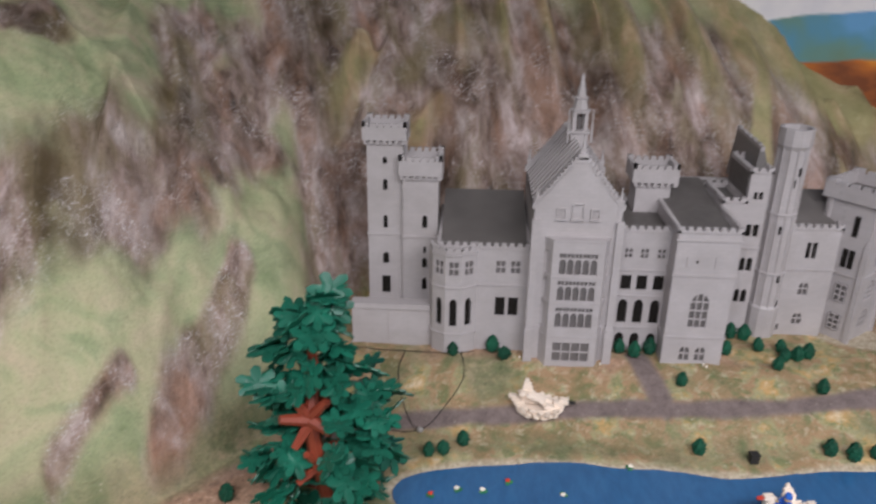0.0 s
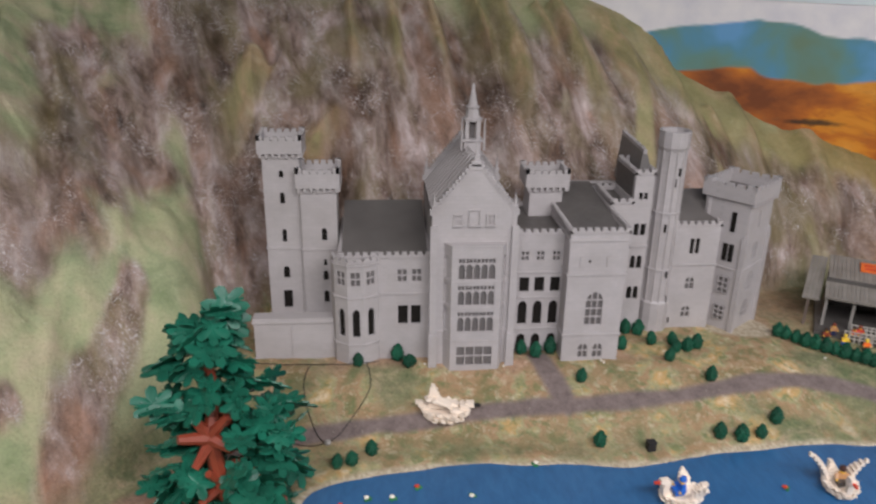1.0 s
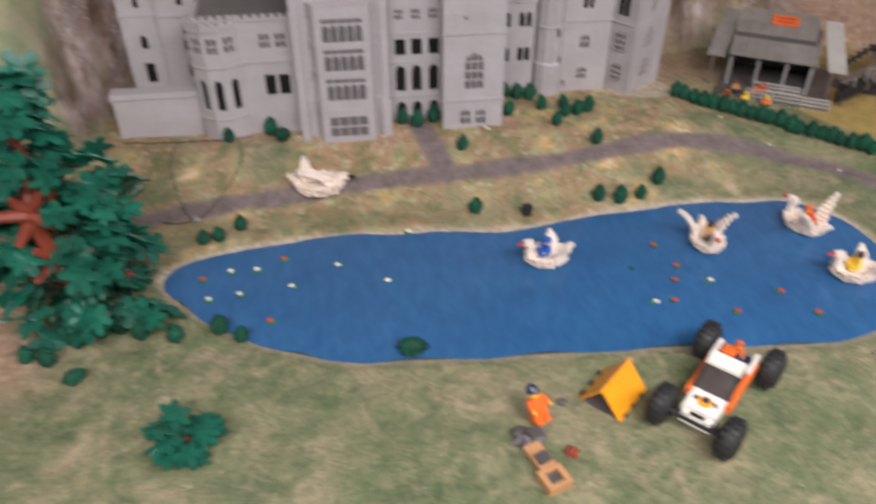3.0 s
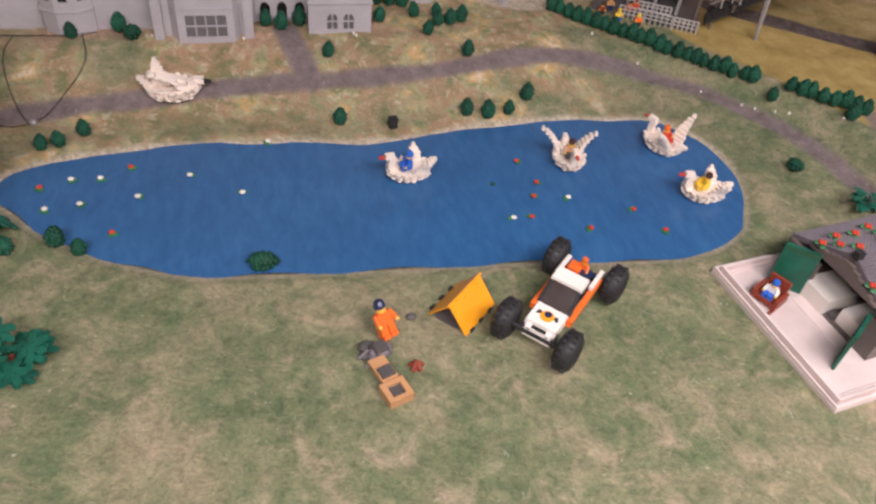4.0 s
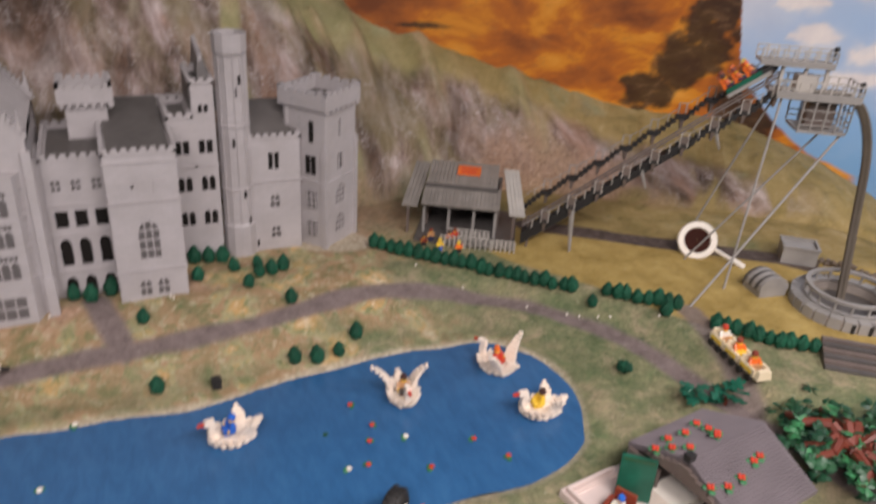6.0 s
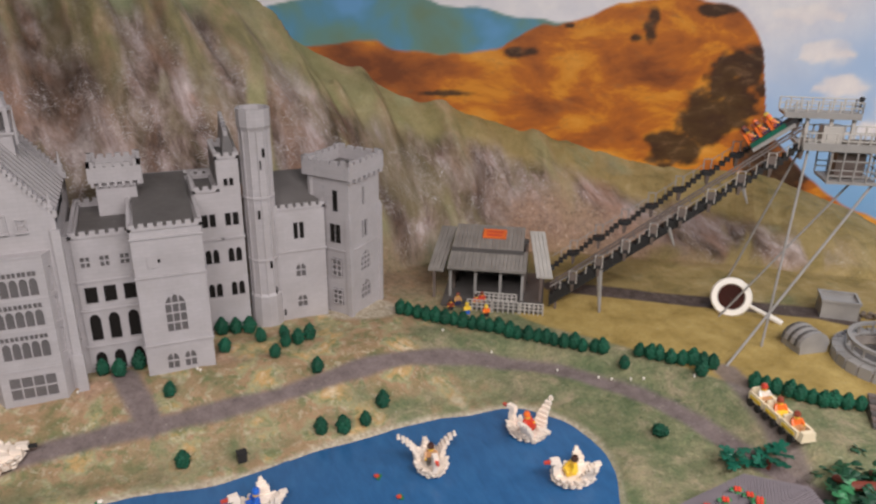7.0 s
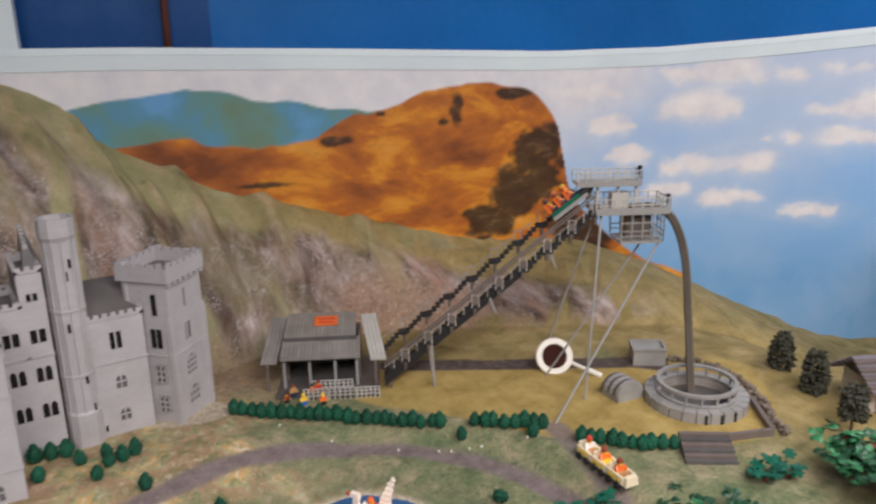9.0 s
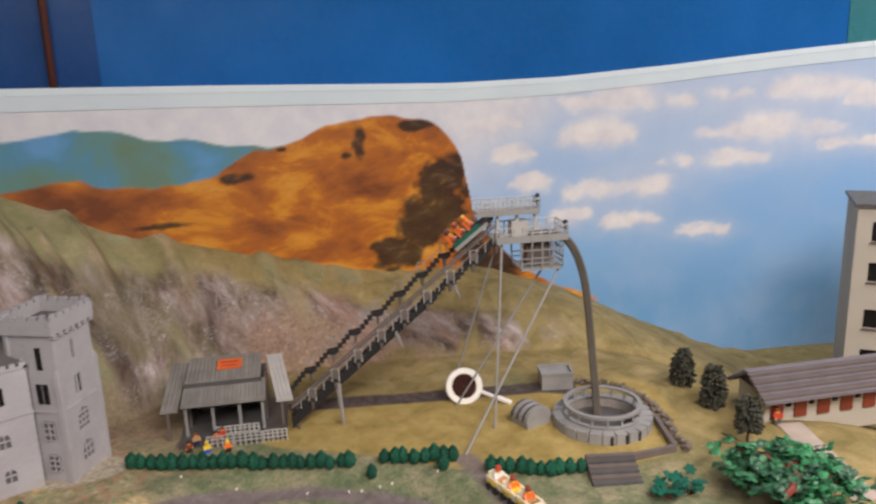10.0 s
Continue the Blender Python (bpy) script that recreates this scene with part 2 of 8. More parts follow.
M_GREEN3 = plain("mint_green_leaf_plastic", lin(44, 116, 70), 0.4, 0.35, 60, 0.1, 0.4)
M_RED = plain("red_plastic", lin(200, 62, 40), 0.35, 0.1, 60, 0.1)
M_ORANGE = plain("orange_plastic", lin(235, 110, 35), 0.35, 0.1, 60, 0.1)
M_AMBER = plain("amber_plastic", lin(245, 160, 20), 0.32, 0.06, 40, 0.1)
M_BLUE = plain("blue_plastic", lin(25, 95, 190), 0.35, 0.1, 60, 0.1)
M_NAVY = plain("navy_plastic", lin(28, 40, 80), 0.35, 0.1, 60, 0.1)
M_YELLOW = plain("yellow_plastic", lin(240, 200, 60), 0.35, 0.08, 60, 0.1)
M_SKIN = plain("yellow_skin_plastic", lin(235, 185, 70), 0.35, 0.05, 60, 0.05)
M_BROWN = plain("reddish_brown_plastic", lin(134, 54, 32), 0.4, 0.15, 60, 0.2)
M_BARK = plain("brown_bark_plastic", lin(112, 45, 28), 0.5, 0.2, 60, 0.3)
M_DKBROWN = plain("dark_brown_plastic", lin(62, 30, 22), 0.4, 0.12, 60, 0.2)
M_TAN = plain("tan_plastic", lin(190, 140, 95), 0.4, 0.12, 60, 0.15)
M_BLACK = plain("black_rubber", lin(20, 19, 21), 0.6, 0.2, 80, 0.4)
M_STEEL = plain("grey_plastic", lin(150, 146, 142), 0.4, 0.12, 80, 0.2)
M_PALE = plain("pale_grey_plastic", lin(186, 180, 172), 0.4, 0.1, 80, 0.2)
M_DKSTEEL = plain("dark_grey_plastic", lin(82, 78, 76), 0.45, 0.15, 80, 0.2)
M_TAUPE = plain("brown_grey_plastic", lin(105, 92, 86), 0.45, 0.12, 80, 0.2)
M_TRACK = plain("dark_taupe_track", lin(92, 82, 70), 0.5, 0.15, 80, 0.3)
M_RUBBLE = plain("brown_grey_rubble", lin(112, 98, 86), 0.85, 0.3, 70, 0.8)
M_CONIFER = plain("dull_dark_green_foliage", lin(46, 45, 26), 0.7, 0.3, 90, 0.6)
# the windscreen's brown reflection is held in this base colour
M_SMOKE = plain("smoked_clear_plastic", lin(58, 48, 44), 0.2, 0.15, 60, 0.05)
M_PLANK = plain("weathered_grey_plank", lin(134, 127, 120), 0.55, 0.2, 70, 0.4)
M_CREAMY = plain("cream_plastic", lin(238, 220, 186), 0.35, 0.06, 40, 0.1)
M_SLATE = plain("purple_grey_brick_roof", lin(116, 107, 111), 0.5, 0.12, 60, 0.2)
M_PATH = plain("pale_paving", lin(176, 158, 144), 0.8, 0.15, 60, 0.5)
M_STONE = plain("rough_grey_stone", lin(140, 130, 122), 0.8, 0.25, 70, 0.8)


def ground_material():
    m, n, l, b, pos = nodes_of("painted_scatter_ground", 0.85, 0, 0.25)

    def mask(name):
        a = n.new("ShaderNodeAttribute")
        a.attribute_name = name
        return a.outputs["Fac"]
    coarse, mid, fine = noise_node(n, l, pos, 5, 6, 0.65, 0.4), noise_node(n, l, pos, 26, 6, 0.7, 0.5), noise_node(n, l, pos, 150, 4, 0.7)
    grass = ramp_node(n, l, mid, [(0.3, lin(74, 86, 58)), (0.44, lin(106, 112, 82)), (0.57, lin(133, 131, 100)), (0.72, lin(170, 157, 130))])
    tint = ramp_node(n, l, coarse, [(0.34, lin(82, 98, 67)), (0.5, lin(120, 122, 92)), (0.66, lin(164, 145, 120))])
    grass = blend(n, l, 0.5, grass, tint)
    patch = noise_node(n, l, pos, 11, 7, 0.66, 0.9)
    grass = blend(n, l, ramp_node(n, l, patch, [(0.53, (0, 0, 0, 1)), (0.68, (0.6, 0.6, 0.6, 1))]), grass, lin(174, 154, 130))
    grass = blend(n, l, ramp_node(n, l, patch, [(0.3, (0.7, 0.7, 0.7, 1)), (0.47, (0, 0, 0, 1))]), grass, lin(86, 106, 72))
    tuft = noise_node(n, l, pos, 70, 5, 0.75, 0.8)
    grass = blend(n, l, 1.0, grass, ramp_node(n, l, tuft, [(0.32, (0.68, 0.72, 0.66, 1)), (0.48, (1, 1, 1, 1)), (0.66, (1.25, 1.22, 1.16, 1))]), "MULTIPLY")
    dry = ramp_node(n, l, noise_node(n, l, pos, 11, 6, 0.58, 0.2), [(0.32, lin(112, 112, 76)), (0.42, lin(150, 128, 96)), (0.5, lin(166, 136, 106)), (0.56, lin(158, 154, 116)), (0.63, lin(190, 154, 102)), (0.72, lin(222, 206, 178))])
    moss, chalk = noise_node(n, l, pos, 30, 5, 0.68, 0.6), noise_node(n, l, pos, 44, 5, 0.72, 0.5)
    dry = blend(n, l, ramp_node(n, l, moss, [(0.36, (0.75, 0.75, 0.75, 1)), (0.49, (0, 0, 0, 1))]), dry, lin(104, 118, 78))
    dry = blend(n, l, ramp_node(n, l, chalk, [(0.54, (0, 0, 0, 1)), (0.66, (0.55, 0.55, 0.55, 1))]), dry, lin(210, 198, 172))
    col = blend(n, l, mask("dry"), grass, dry)
    # along the slope and down it: brush strokes, weathering and painted hollows follow the fall
    lean, long = n.new("ShaderNodeMapping"), n.new("ShaderNodeMapping")
    lean.inputs["Rotation"].default_value = (0, 0, -0.25)
    long.inputs["Scale"].default_value = (1.0, 0.42, 0.42)
    l.new(pos, lean.inputs[0]), l.new(lean.outputs[0], long.inputs[0])
    slope = long.outputs[0]
    hill = ramp_node(n, l, noise_node(n, l, pos, 6, 5, 0.55, 0.8), [(0.28, lin(126, 138, 102)), (0.42, lin(155, 161, 126)), (0.53, lin(179, 175, 141)), (0.64, lin(187, 174, 147)), (0.76, lin(216, 208, 176))])
    hill = blend(n, l, ramp_node(n, l, coarse, [(0.42, (0, 0, 0, 1)), (0.68, (0.5, 0.5, 0.5, 1))]), hill, lin(142, 158, 114))
    col = blend(n, l, mask("hill"), col, hill)
    khaki = ramp_node(n, l, noise_node(n, l, pos, 10, 6, 0.62, 0.5), [(0.3, lin(118, 102, 58)), (0.45, lin(150, 128, 78)), (0.58, lin(166, 142, 92)), (0.72, lin(186, 164, 120))])
    col = blend(n, l, mask("khaki"), col, khaki)
    rock = ramp_node(n, l, noise_node(n, l, slope, 15, 7, 0.68, 0.35), [(0.3, lin(56, 45, 39)), (0.41, lin(116, 97, 88)), (0.52, lin(160, 141, 134)), (0.62, lin(188, 173, 171)), (0.76, lin(224, 213, 212))])
    rust = noise_node(n, l, slope, 5, 5, 0.62, 0.5)
    rock = blend(n, l, ramp_node(n, l, rust, [(0.52, (0, 0, 0, 1)), (0.64, (0.65, 0.65, 0.65, 1))]), rock, lin(162, 124, 102))
    rock = blend(n, l, ramp_node(n, l, rust, [(0.38, (0.7, 0.7, 0.7, 1)), (0.5, (0, 0, 0, 1))]), rock, lin(126, 116, 84))
    # bright glints of the crinkled rock, painted as pale threads in patches
    thread = noise_node(n, l, pos, 95, 3, 0.7, 2.2)
    where = noise_node(n, l, pos, 8, 3, 0.6)
    painted_glint = blend(n, l, 1.0, ramp_node(n, l, thread, [(0.56, (0, 0, 0, 1)), (0.62, (1, 1, 1, 1))]), ramp_node(n, l, where, [(0.46, (0, 0, 0, 1)), (0.58, (0.95, 0.95, 0.95, 1))]), "MULTIPLY")
    # shaded hollows and brighter folds put into the rock colour by noise
    hollow_shade = noise_node(n, l, slope, 5.5, 5, 0.6, 0.5)
    rock = blend(n, l, 1.0, rock, ramp_node(n, l, hollow_shade, [(0.35, (0.44, 0.4, 0.35, 1)), (0.47, (1.02, 1.0, 0.97, 1)), (0.62, (1.36, 1.34, 1.36, 1))]), "MULTIPLY")
    rock = blend(n, l, painted_glint, rock, lin(222, 214, 214))
    rocky = mask("rock")
    col = blend(n, l, rocky, col, rock)
    run_down = ramp_node(n, l, noise_node(n, l, slope, 14, 5, 0.6, 0.6), [(0.3, lin(126, 116, 84)), (0.46, lin(158, 148, 106)), (0.58, lin(182, 156, 122)), (0.72, lin(204, 190, 156))])
    col = blend(n, l, mask("streak"), col, run_down)
    earth = ramp_node(n, l, noise_node(n, l, pos, 60, 5, 0.8), [(0.3, lin(110, 88, 72)), (0.45, lin(158, 128, 108)), (0.58, lin(184, 148, 124)), (0.72, lin(222, 206, 192))])
    col = blend(n, l, mask("earth"), col, earth)
    lawn = ramp_node(n, l, noise_node(n, l, pos, 12, 5, 0.6), [(0.3, lin(142, 120, 66)), (0.5, lin(168, 143, 84)), (0.7, lin(184, 160, 100))])
    col = blend(n, l, mask("lawn"), col, lawn)
    road = ramp_node(n, l, noise_node(n, l, pos, 30, 6, 0.7), [(0.3, lin(104, 92, 90)), (0.7, lin(134, 120, 117))])
    col = blend(n, l, mask("road"), col, road)
    bed = ramp_node(n, l, noise_node(n, l, pos, 45, 6, 0.7), [(0.3, lin(66, 56, 52)), (0.55, lin(92, 80, 75)), (0.75, lin(118, 104, 98))])
    col = blend(n, l, mask("bed"), col, bed)
    sand = ramp_node(n, l, noise_node(n, l, pos, 90, 4), [(0.3, lin(150, 134, 112)), (0.7, lin(208, 196, 176))])
    col = blend(n, l, mask("shore"), col, sand)
    speck = ramp_node(n, l, fine, [(0.32, (0.82, 0.82, 0.81, 1)), (0.5, (1, 1, 1, 1)), (0.7, (1.08, 1.07, 1.05, 1))])
    col = blend(n, l, 1.0, col, speck, "MULTIPLY")
    fleck = noise_node(n, l, pos, 85, 2, 0.5, 0.5)
    col = blend(n, l, ramp_node(n, l, fleck, [(0.68, (0, 0, 0, 1)), (0.78, (0.4, 0.4, 0.4, 1))]), col, lin(206, 198, 178))
    l.new(col, b.inputs["Base Color"])
    l.new(blend(n, l, rocky, ramp_node(n, l, noise_node(n, l, pos, 40, 5), [(0.35, (0.6,) * 3 + (1,)), (0.6, (0.95,) * 3 + (1,))]), (0.34, 0.34, 0.34, 1)), b.inputs["Roughness"])
    both = n.new("ShaderNodeMath")
    l.new(fine, both.inputs[0]), l.new(mid, both.inputs[1])
    craggy = n.new("ShaderNodeMath")
    craggy.operation = "MULTIPLY_ADD"
    l.new(noise_node(n, l, slope, 60, 7, 0.75, 1.0), craggy.inputs[0]), l.new(both.outputs[0], craggy.inputs[2])
    strong = n.new("ShaderNodeMath")
    strong.operation = "MULTIPLY"
    strong.inputs[1].default_value = 3.2
    l.new(rocky, strong.inputs[0]), l.new(strong.outputs[0], craggy.inputs[1])
    bump_node(n, l, b, craggy.outputs[0], 0.6, 0.0055)
    return m


def water_material():
    m, n, l, b, pos = nodes_of("painted_blue_water", 0.32, 0, 0.5)
    mp = n.new("ShaderNodeMapping")
    mp.inputs["Scale"].default_value = (1.0, 0.35, 1.0)
    l.new(pos, mp.inputs[0])
    streak = noise_node(n, l, mp.outputs[0], 45, 5, 0.7, 0.4)
    col = ramp_node(n, l, streak, [(0.25, lin(40, 84, 126)), (0.5, lin(46, 94, 140)), (0.78, lin(56, 106, 150))])
    wide = ramp_node(n, l, noise_node(n, l, pos, 5, 3), [(0.3, (0.88, 0.9, 0.92, 1)), (0.7, (1.06, 1.05, 1.04, 1))])
    l.new(blend(n, l, 1.0, col, wide, "MULTIPLY"), b.inputs["Base Color"])
    bump_node(n, l, b, streak, 0.1, 0.003)
    return m


def mural_material():
    """A painted wall: sky, clouds, far blue hills and an orange heath, laid on by masks with brushed edges."""
    m, n, l, b, pos = nodes_of("mural_paint", 0.5, 0, 0.4)

    def mask(name):
        a = n.new("ShaderNodeAttribute")
        a.attribute_name = name
        return a.outputs["Fac"]
    sep = n.new("ShaderNodeSeparateXYZ")
    l.new(pos, sep.inputs[0])
    mp = n.new("ShaderNodeMapRange")
    mp.inputs[1].default_value, mp.inputs[2].default_value = 0.0, 1.0
    l.new(sep.outputs[2], mp.inputs[0])
    blue = ramp_node(n, l, mp.outputs[0], [(0.0, lin(118, 168, 214)), (0.25, lin(140, 184, 228)), (0.6, lin(152, 192, 236)), (1.0, lin(182, 204, 234))])
    brush = noise_node(n, l, pos, 4, 3, 0.5, 0.4)
    blue = blend(n, l, ramp_node(n, l, brush, [(0.4, (0, 0, 0, 1)), (0.7, (0.35, 0.35, 0.35, 1))]), blue, lin(176, 198, 228))
    white = ramp_node(n, l, noise_node(n, l, pos, 9, 4), [(0.3, lin(228, 222, 226)), (0.7, lin(250, 242, 238))])
    col = blend(n, l, mask("cloud"), blue, white)
    far = ramp_node(n, l, brush, [(0.34, lin(112, 138, 116)), (0.47, lin(104, 146, 142)), (0.56, lin(92, 148, 176)), (0.68, lin(104, 160, 206))])
    col = blend(n, l, mask("far"), col, far)
    mp2 = n.new("ShaderNodeMapping")
    mp2.inputs["Scale"].default_value, mp2.inputs["Rotation"].default_value = (1.0, 1.0, 2.1), (0.0, 0.4, 0.0)
    l.new(pos, mp2.inputs[0])
    stroke = noise_node(n, l, mp2.outputs[0], 3.2, 5, 0.58, 0.3)
    heath = ramp_node(n, l, stroke, [(0.32, lin(122, 66, 34)), (0.44, lin(164, 92, 40)), (0.52, lin(190, 108, 38)), (0.58, lin(216, 138, 42)), (0.7, lin(230, 160, 66))])
    fleck = noise_node(n, l, mp2.outputs[0], 16, 5, 0.7, 0.3)
    heath = blend(n, l, ramp_node(n, l, fleck, [(0.56, (0, 0, 0, 1)), (0.72, (0.4, 0.4, 0.4, 1))]), heath, lin(150, 104, 66))
    col = blend(n, l, mask("heath"), col, heath)
    dark = ramp_node(n, l, noise_node(n, l, mp2.outputs[0], 13, 5, 0.6, 0.4), [(0.3, lin(30, 25, 21)), (0.55, lin(54, 43, 33)), (0.75, lin(112, 88, 66))])
    l.new(blend(n, l, mask("crag"), col, dark), b.inputs["Base Color"])
    bump_node(n, l, b, noise_node(n, l, pos, 80, 3), 0.12, 0.002)
    return m


M_GROUND, M_WATER, M_MURAL = ground_material(), water_material(), mural_material()
M_FRAME = plain("white_painted_timber", lin(236, 247, 255), 0.4, 0.05, 10, 0.05)
M_BLUEWALL = plain("glossy_blue_panel", lin(4, 104, 180), 0.18, 0.12, 6, 0.0)
M_BLUEDARK = plain("dark_glossy_blue_panel", lin(4, 74, 140), 0.2, 0.12, 6, 0.0)
M_TEAL = plain("muted_teal_panel", lin(58, 134, 142), 0.3, 0.1, 6, 0.0)
M_CREAM = plain("cream_painted_card", lin(194, 183, 167), 0.7, 0.06, 20, 0.1)
M_DECK = plain("pinkish_white_deck_tile", lin(222, 204, 197), 0.45, 0.1, 50, 0.3)
# assumed dark tone of the unseen room, keeps shadows deep
M_ROOM = plain("dark_low_bounce_paint", lin(56, 55, 53), 0.7, 0.04, 6, 0.05)
M_PIPE = plain("brown_painted_pipe", lin(112, 62, 48), 0.35, 0.1, 20, 0.05)
M_CARPET = plain("dark_low_bounce_floor", lin(54, 54, 57), 0.9, 0.15, 30, 0.5)


# ---- mesh helpers ----
def part(name, bm, mat, parent=None, label="", smooth=False):
    me = bpy.data.meshes.new(name)
    bm.to_mesh(me)
    bm.free()
    for k in (mat if isinstance(mat, (list, tuple)) else [mat]):
        me.materials.append(k)
    if smooth:
        me.shade_smooth()
    ob = new(name, me)
    ob.parent = parent
    if label:
        ob["label"] = label
    return ob


def base(name, label, category, at=None, group="", kind=""):
    """An Empty on which the parts of one thing stand."""
    ob = new(name)
    ob.empty_display_size = 0.02
    if at is not None:
        ob.matrix_world = at
    return tagged(ob, label, category, group, kind)


def put(bm, verts, faces, m=None, slot=0):
    vs = [bm.verts.new(m @ Vector(v) if m is not None else v) for v in verts]
    for f in faces:
        k = bm.faces.new([vs[i] for i in f])
        k.material_index = slot
    return vs


CUBE = [(0, 3, 2, 1), (4, 5, 6, 7), (0, 1, 5, 4), (1, 2, 6, 5), (2, 3, 7, 6), (3, 0, 4, 7)]


def box(bm, x0, y0, z0, x1, y1, z1, m=None, slot=0, top=1.0):
    """A block; top narrows its upper face."""
    cx, cy = (x0 + x1) / 2, (y0 + y1) / 2
    up = [(cx + (x - cx) * top, cy + (y - cy) * top, z1) for x, y in ((x0, y0), (x1, y0), (x1, y1), (x0, y1))]
    return put(bm, [(x0, y0, z0), (x1, y0, z0), (x1, y1, z0), (x0, y1, z0)] + up, CUBE, m, slot)


def prism(bm, pts, z0, z1, m=None, slot=0, top=1.0):
    """An upright block on an outline given anticlockwise."""
    n = len(pts)
    cx, cy = sum(p[0] for p in pts) / n, sum(p[1] for p in pts) / n
    vs = [(x, y, z0) for x, y in pts] + [(cx + (x - cx) * top, cy + (y - cy) * top, z1) for x, y in pts]
    put(bm, vs, [tuple(range(n - 1, -1, -1)), tuple(range(n, 2 * n))] + [(i, (i + 1) % n, n + (i + 1) % n, n + i) for i in range(n)], m, slot)


def ring_pts(cx, cy, r, n, turn=0.0):
    return [(cx + r * math.cos(turn + 2 * math.pi * k / n), cy + r * math.sin(turn + 2 * math.pi * k / n)) for k in range(n)]


def rod(bm, a, b, r, n=6, r2=None, slot=0):
    a, b = Vector(a), Vector(b)
    q = (b - a).to_track_quat("Z", "Y").to_matrix().to_4x4()
    m = Matrix.Translation(a) @ q
    r2 = r if r2 is None else r2
    d = (b - a).length
    vs = [(r * math.cos(2 * math.pi * k / n), r * math.sin(2 * math.pi * k / n), 0) for k in range(n)]
    vs += [(r2 * math.cos(2 * math.pi * k / n), r2 * math.sin(2 * math.pi * k / n), d) for k in range(n)]
    put(bm, vs, [tuple(range(n - 1, -1, -1)), tuple(range(n, 2 * n))] + [(i, (i + 1) % n, n + (i + 1) % n, n + i) for i in range(n)], m, slot)


def tube(bm, pts, r, n=8):
    """One bent pipe through the points."""
    pts = [Vector(p) for p in pts]
    rings = []
    for k, p in enumerate(pts):
        way = (pts[min(k + 1, len(pts) - 1)] - pts[max(k - 1, 0)]).normalized()
        a = way.orthogonal().normalized() if k == 0 else (a - way * a.dot(way)).normalized()
        b = way.cross(a)
        rings.append([bm.verts.new(p + r * (math.cos(2 * math.pi * i / n) * a + math.sin(2 * math.pi * i / n) * b)) for i in range(n)])
    for u, v in zip(rings, rings[1:]):
        for i in range(n):
            bm.faces.new((u[i], u[(i + 1) % n], v[(i + 1) % n], v[i]))
    bm.faces.new(rings[0][::-1]), bm.faces.new(rings[-1])


def lathe(bm, profile, n=16, m=None, slot=0):
    """Turned shape from (radius, height) pairs."""
    vs = [(r * math.cos(2 * math.pi * k / n), r * math.sin(2 * math.pi * k / n), z) for r, z in profile for k in range(n)]
    fs = [(j * n + i, j * n + (i + 1) % n, (j + 1) * n + (i + 1) % n, (j + 1) * n + i) for j in range(len(profile) - 1) for i in range(n)]
    put(bm, vs, fs, m, slot)


def ball(bm, centre, rx, ry, rz, m=None, slot=0, u=10, v=6):
    prof = [(max(1e-4, math.sin(math.pi * k / v)), -math.cos(math.pi * k / v)) for k in range(v + 1)]
    lathe(bm, prof, u, (m if m is not None else Matrix()) @ Matrix.Translation(centre) @ Matrix.Diagonal((rx, ry, rz, 1)), slot)


# ---- ground ----
RUNS = np.concatenate([[0], np.cumsum([math.dist(a[:2], b[:2]) for a, b in zip(FOOT, FOOT[1:])])])


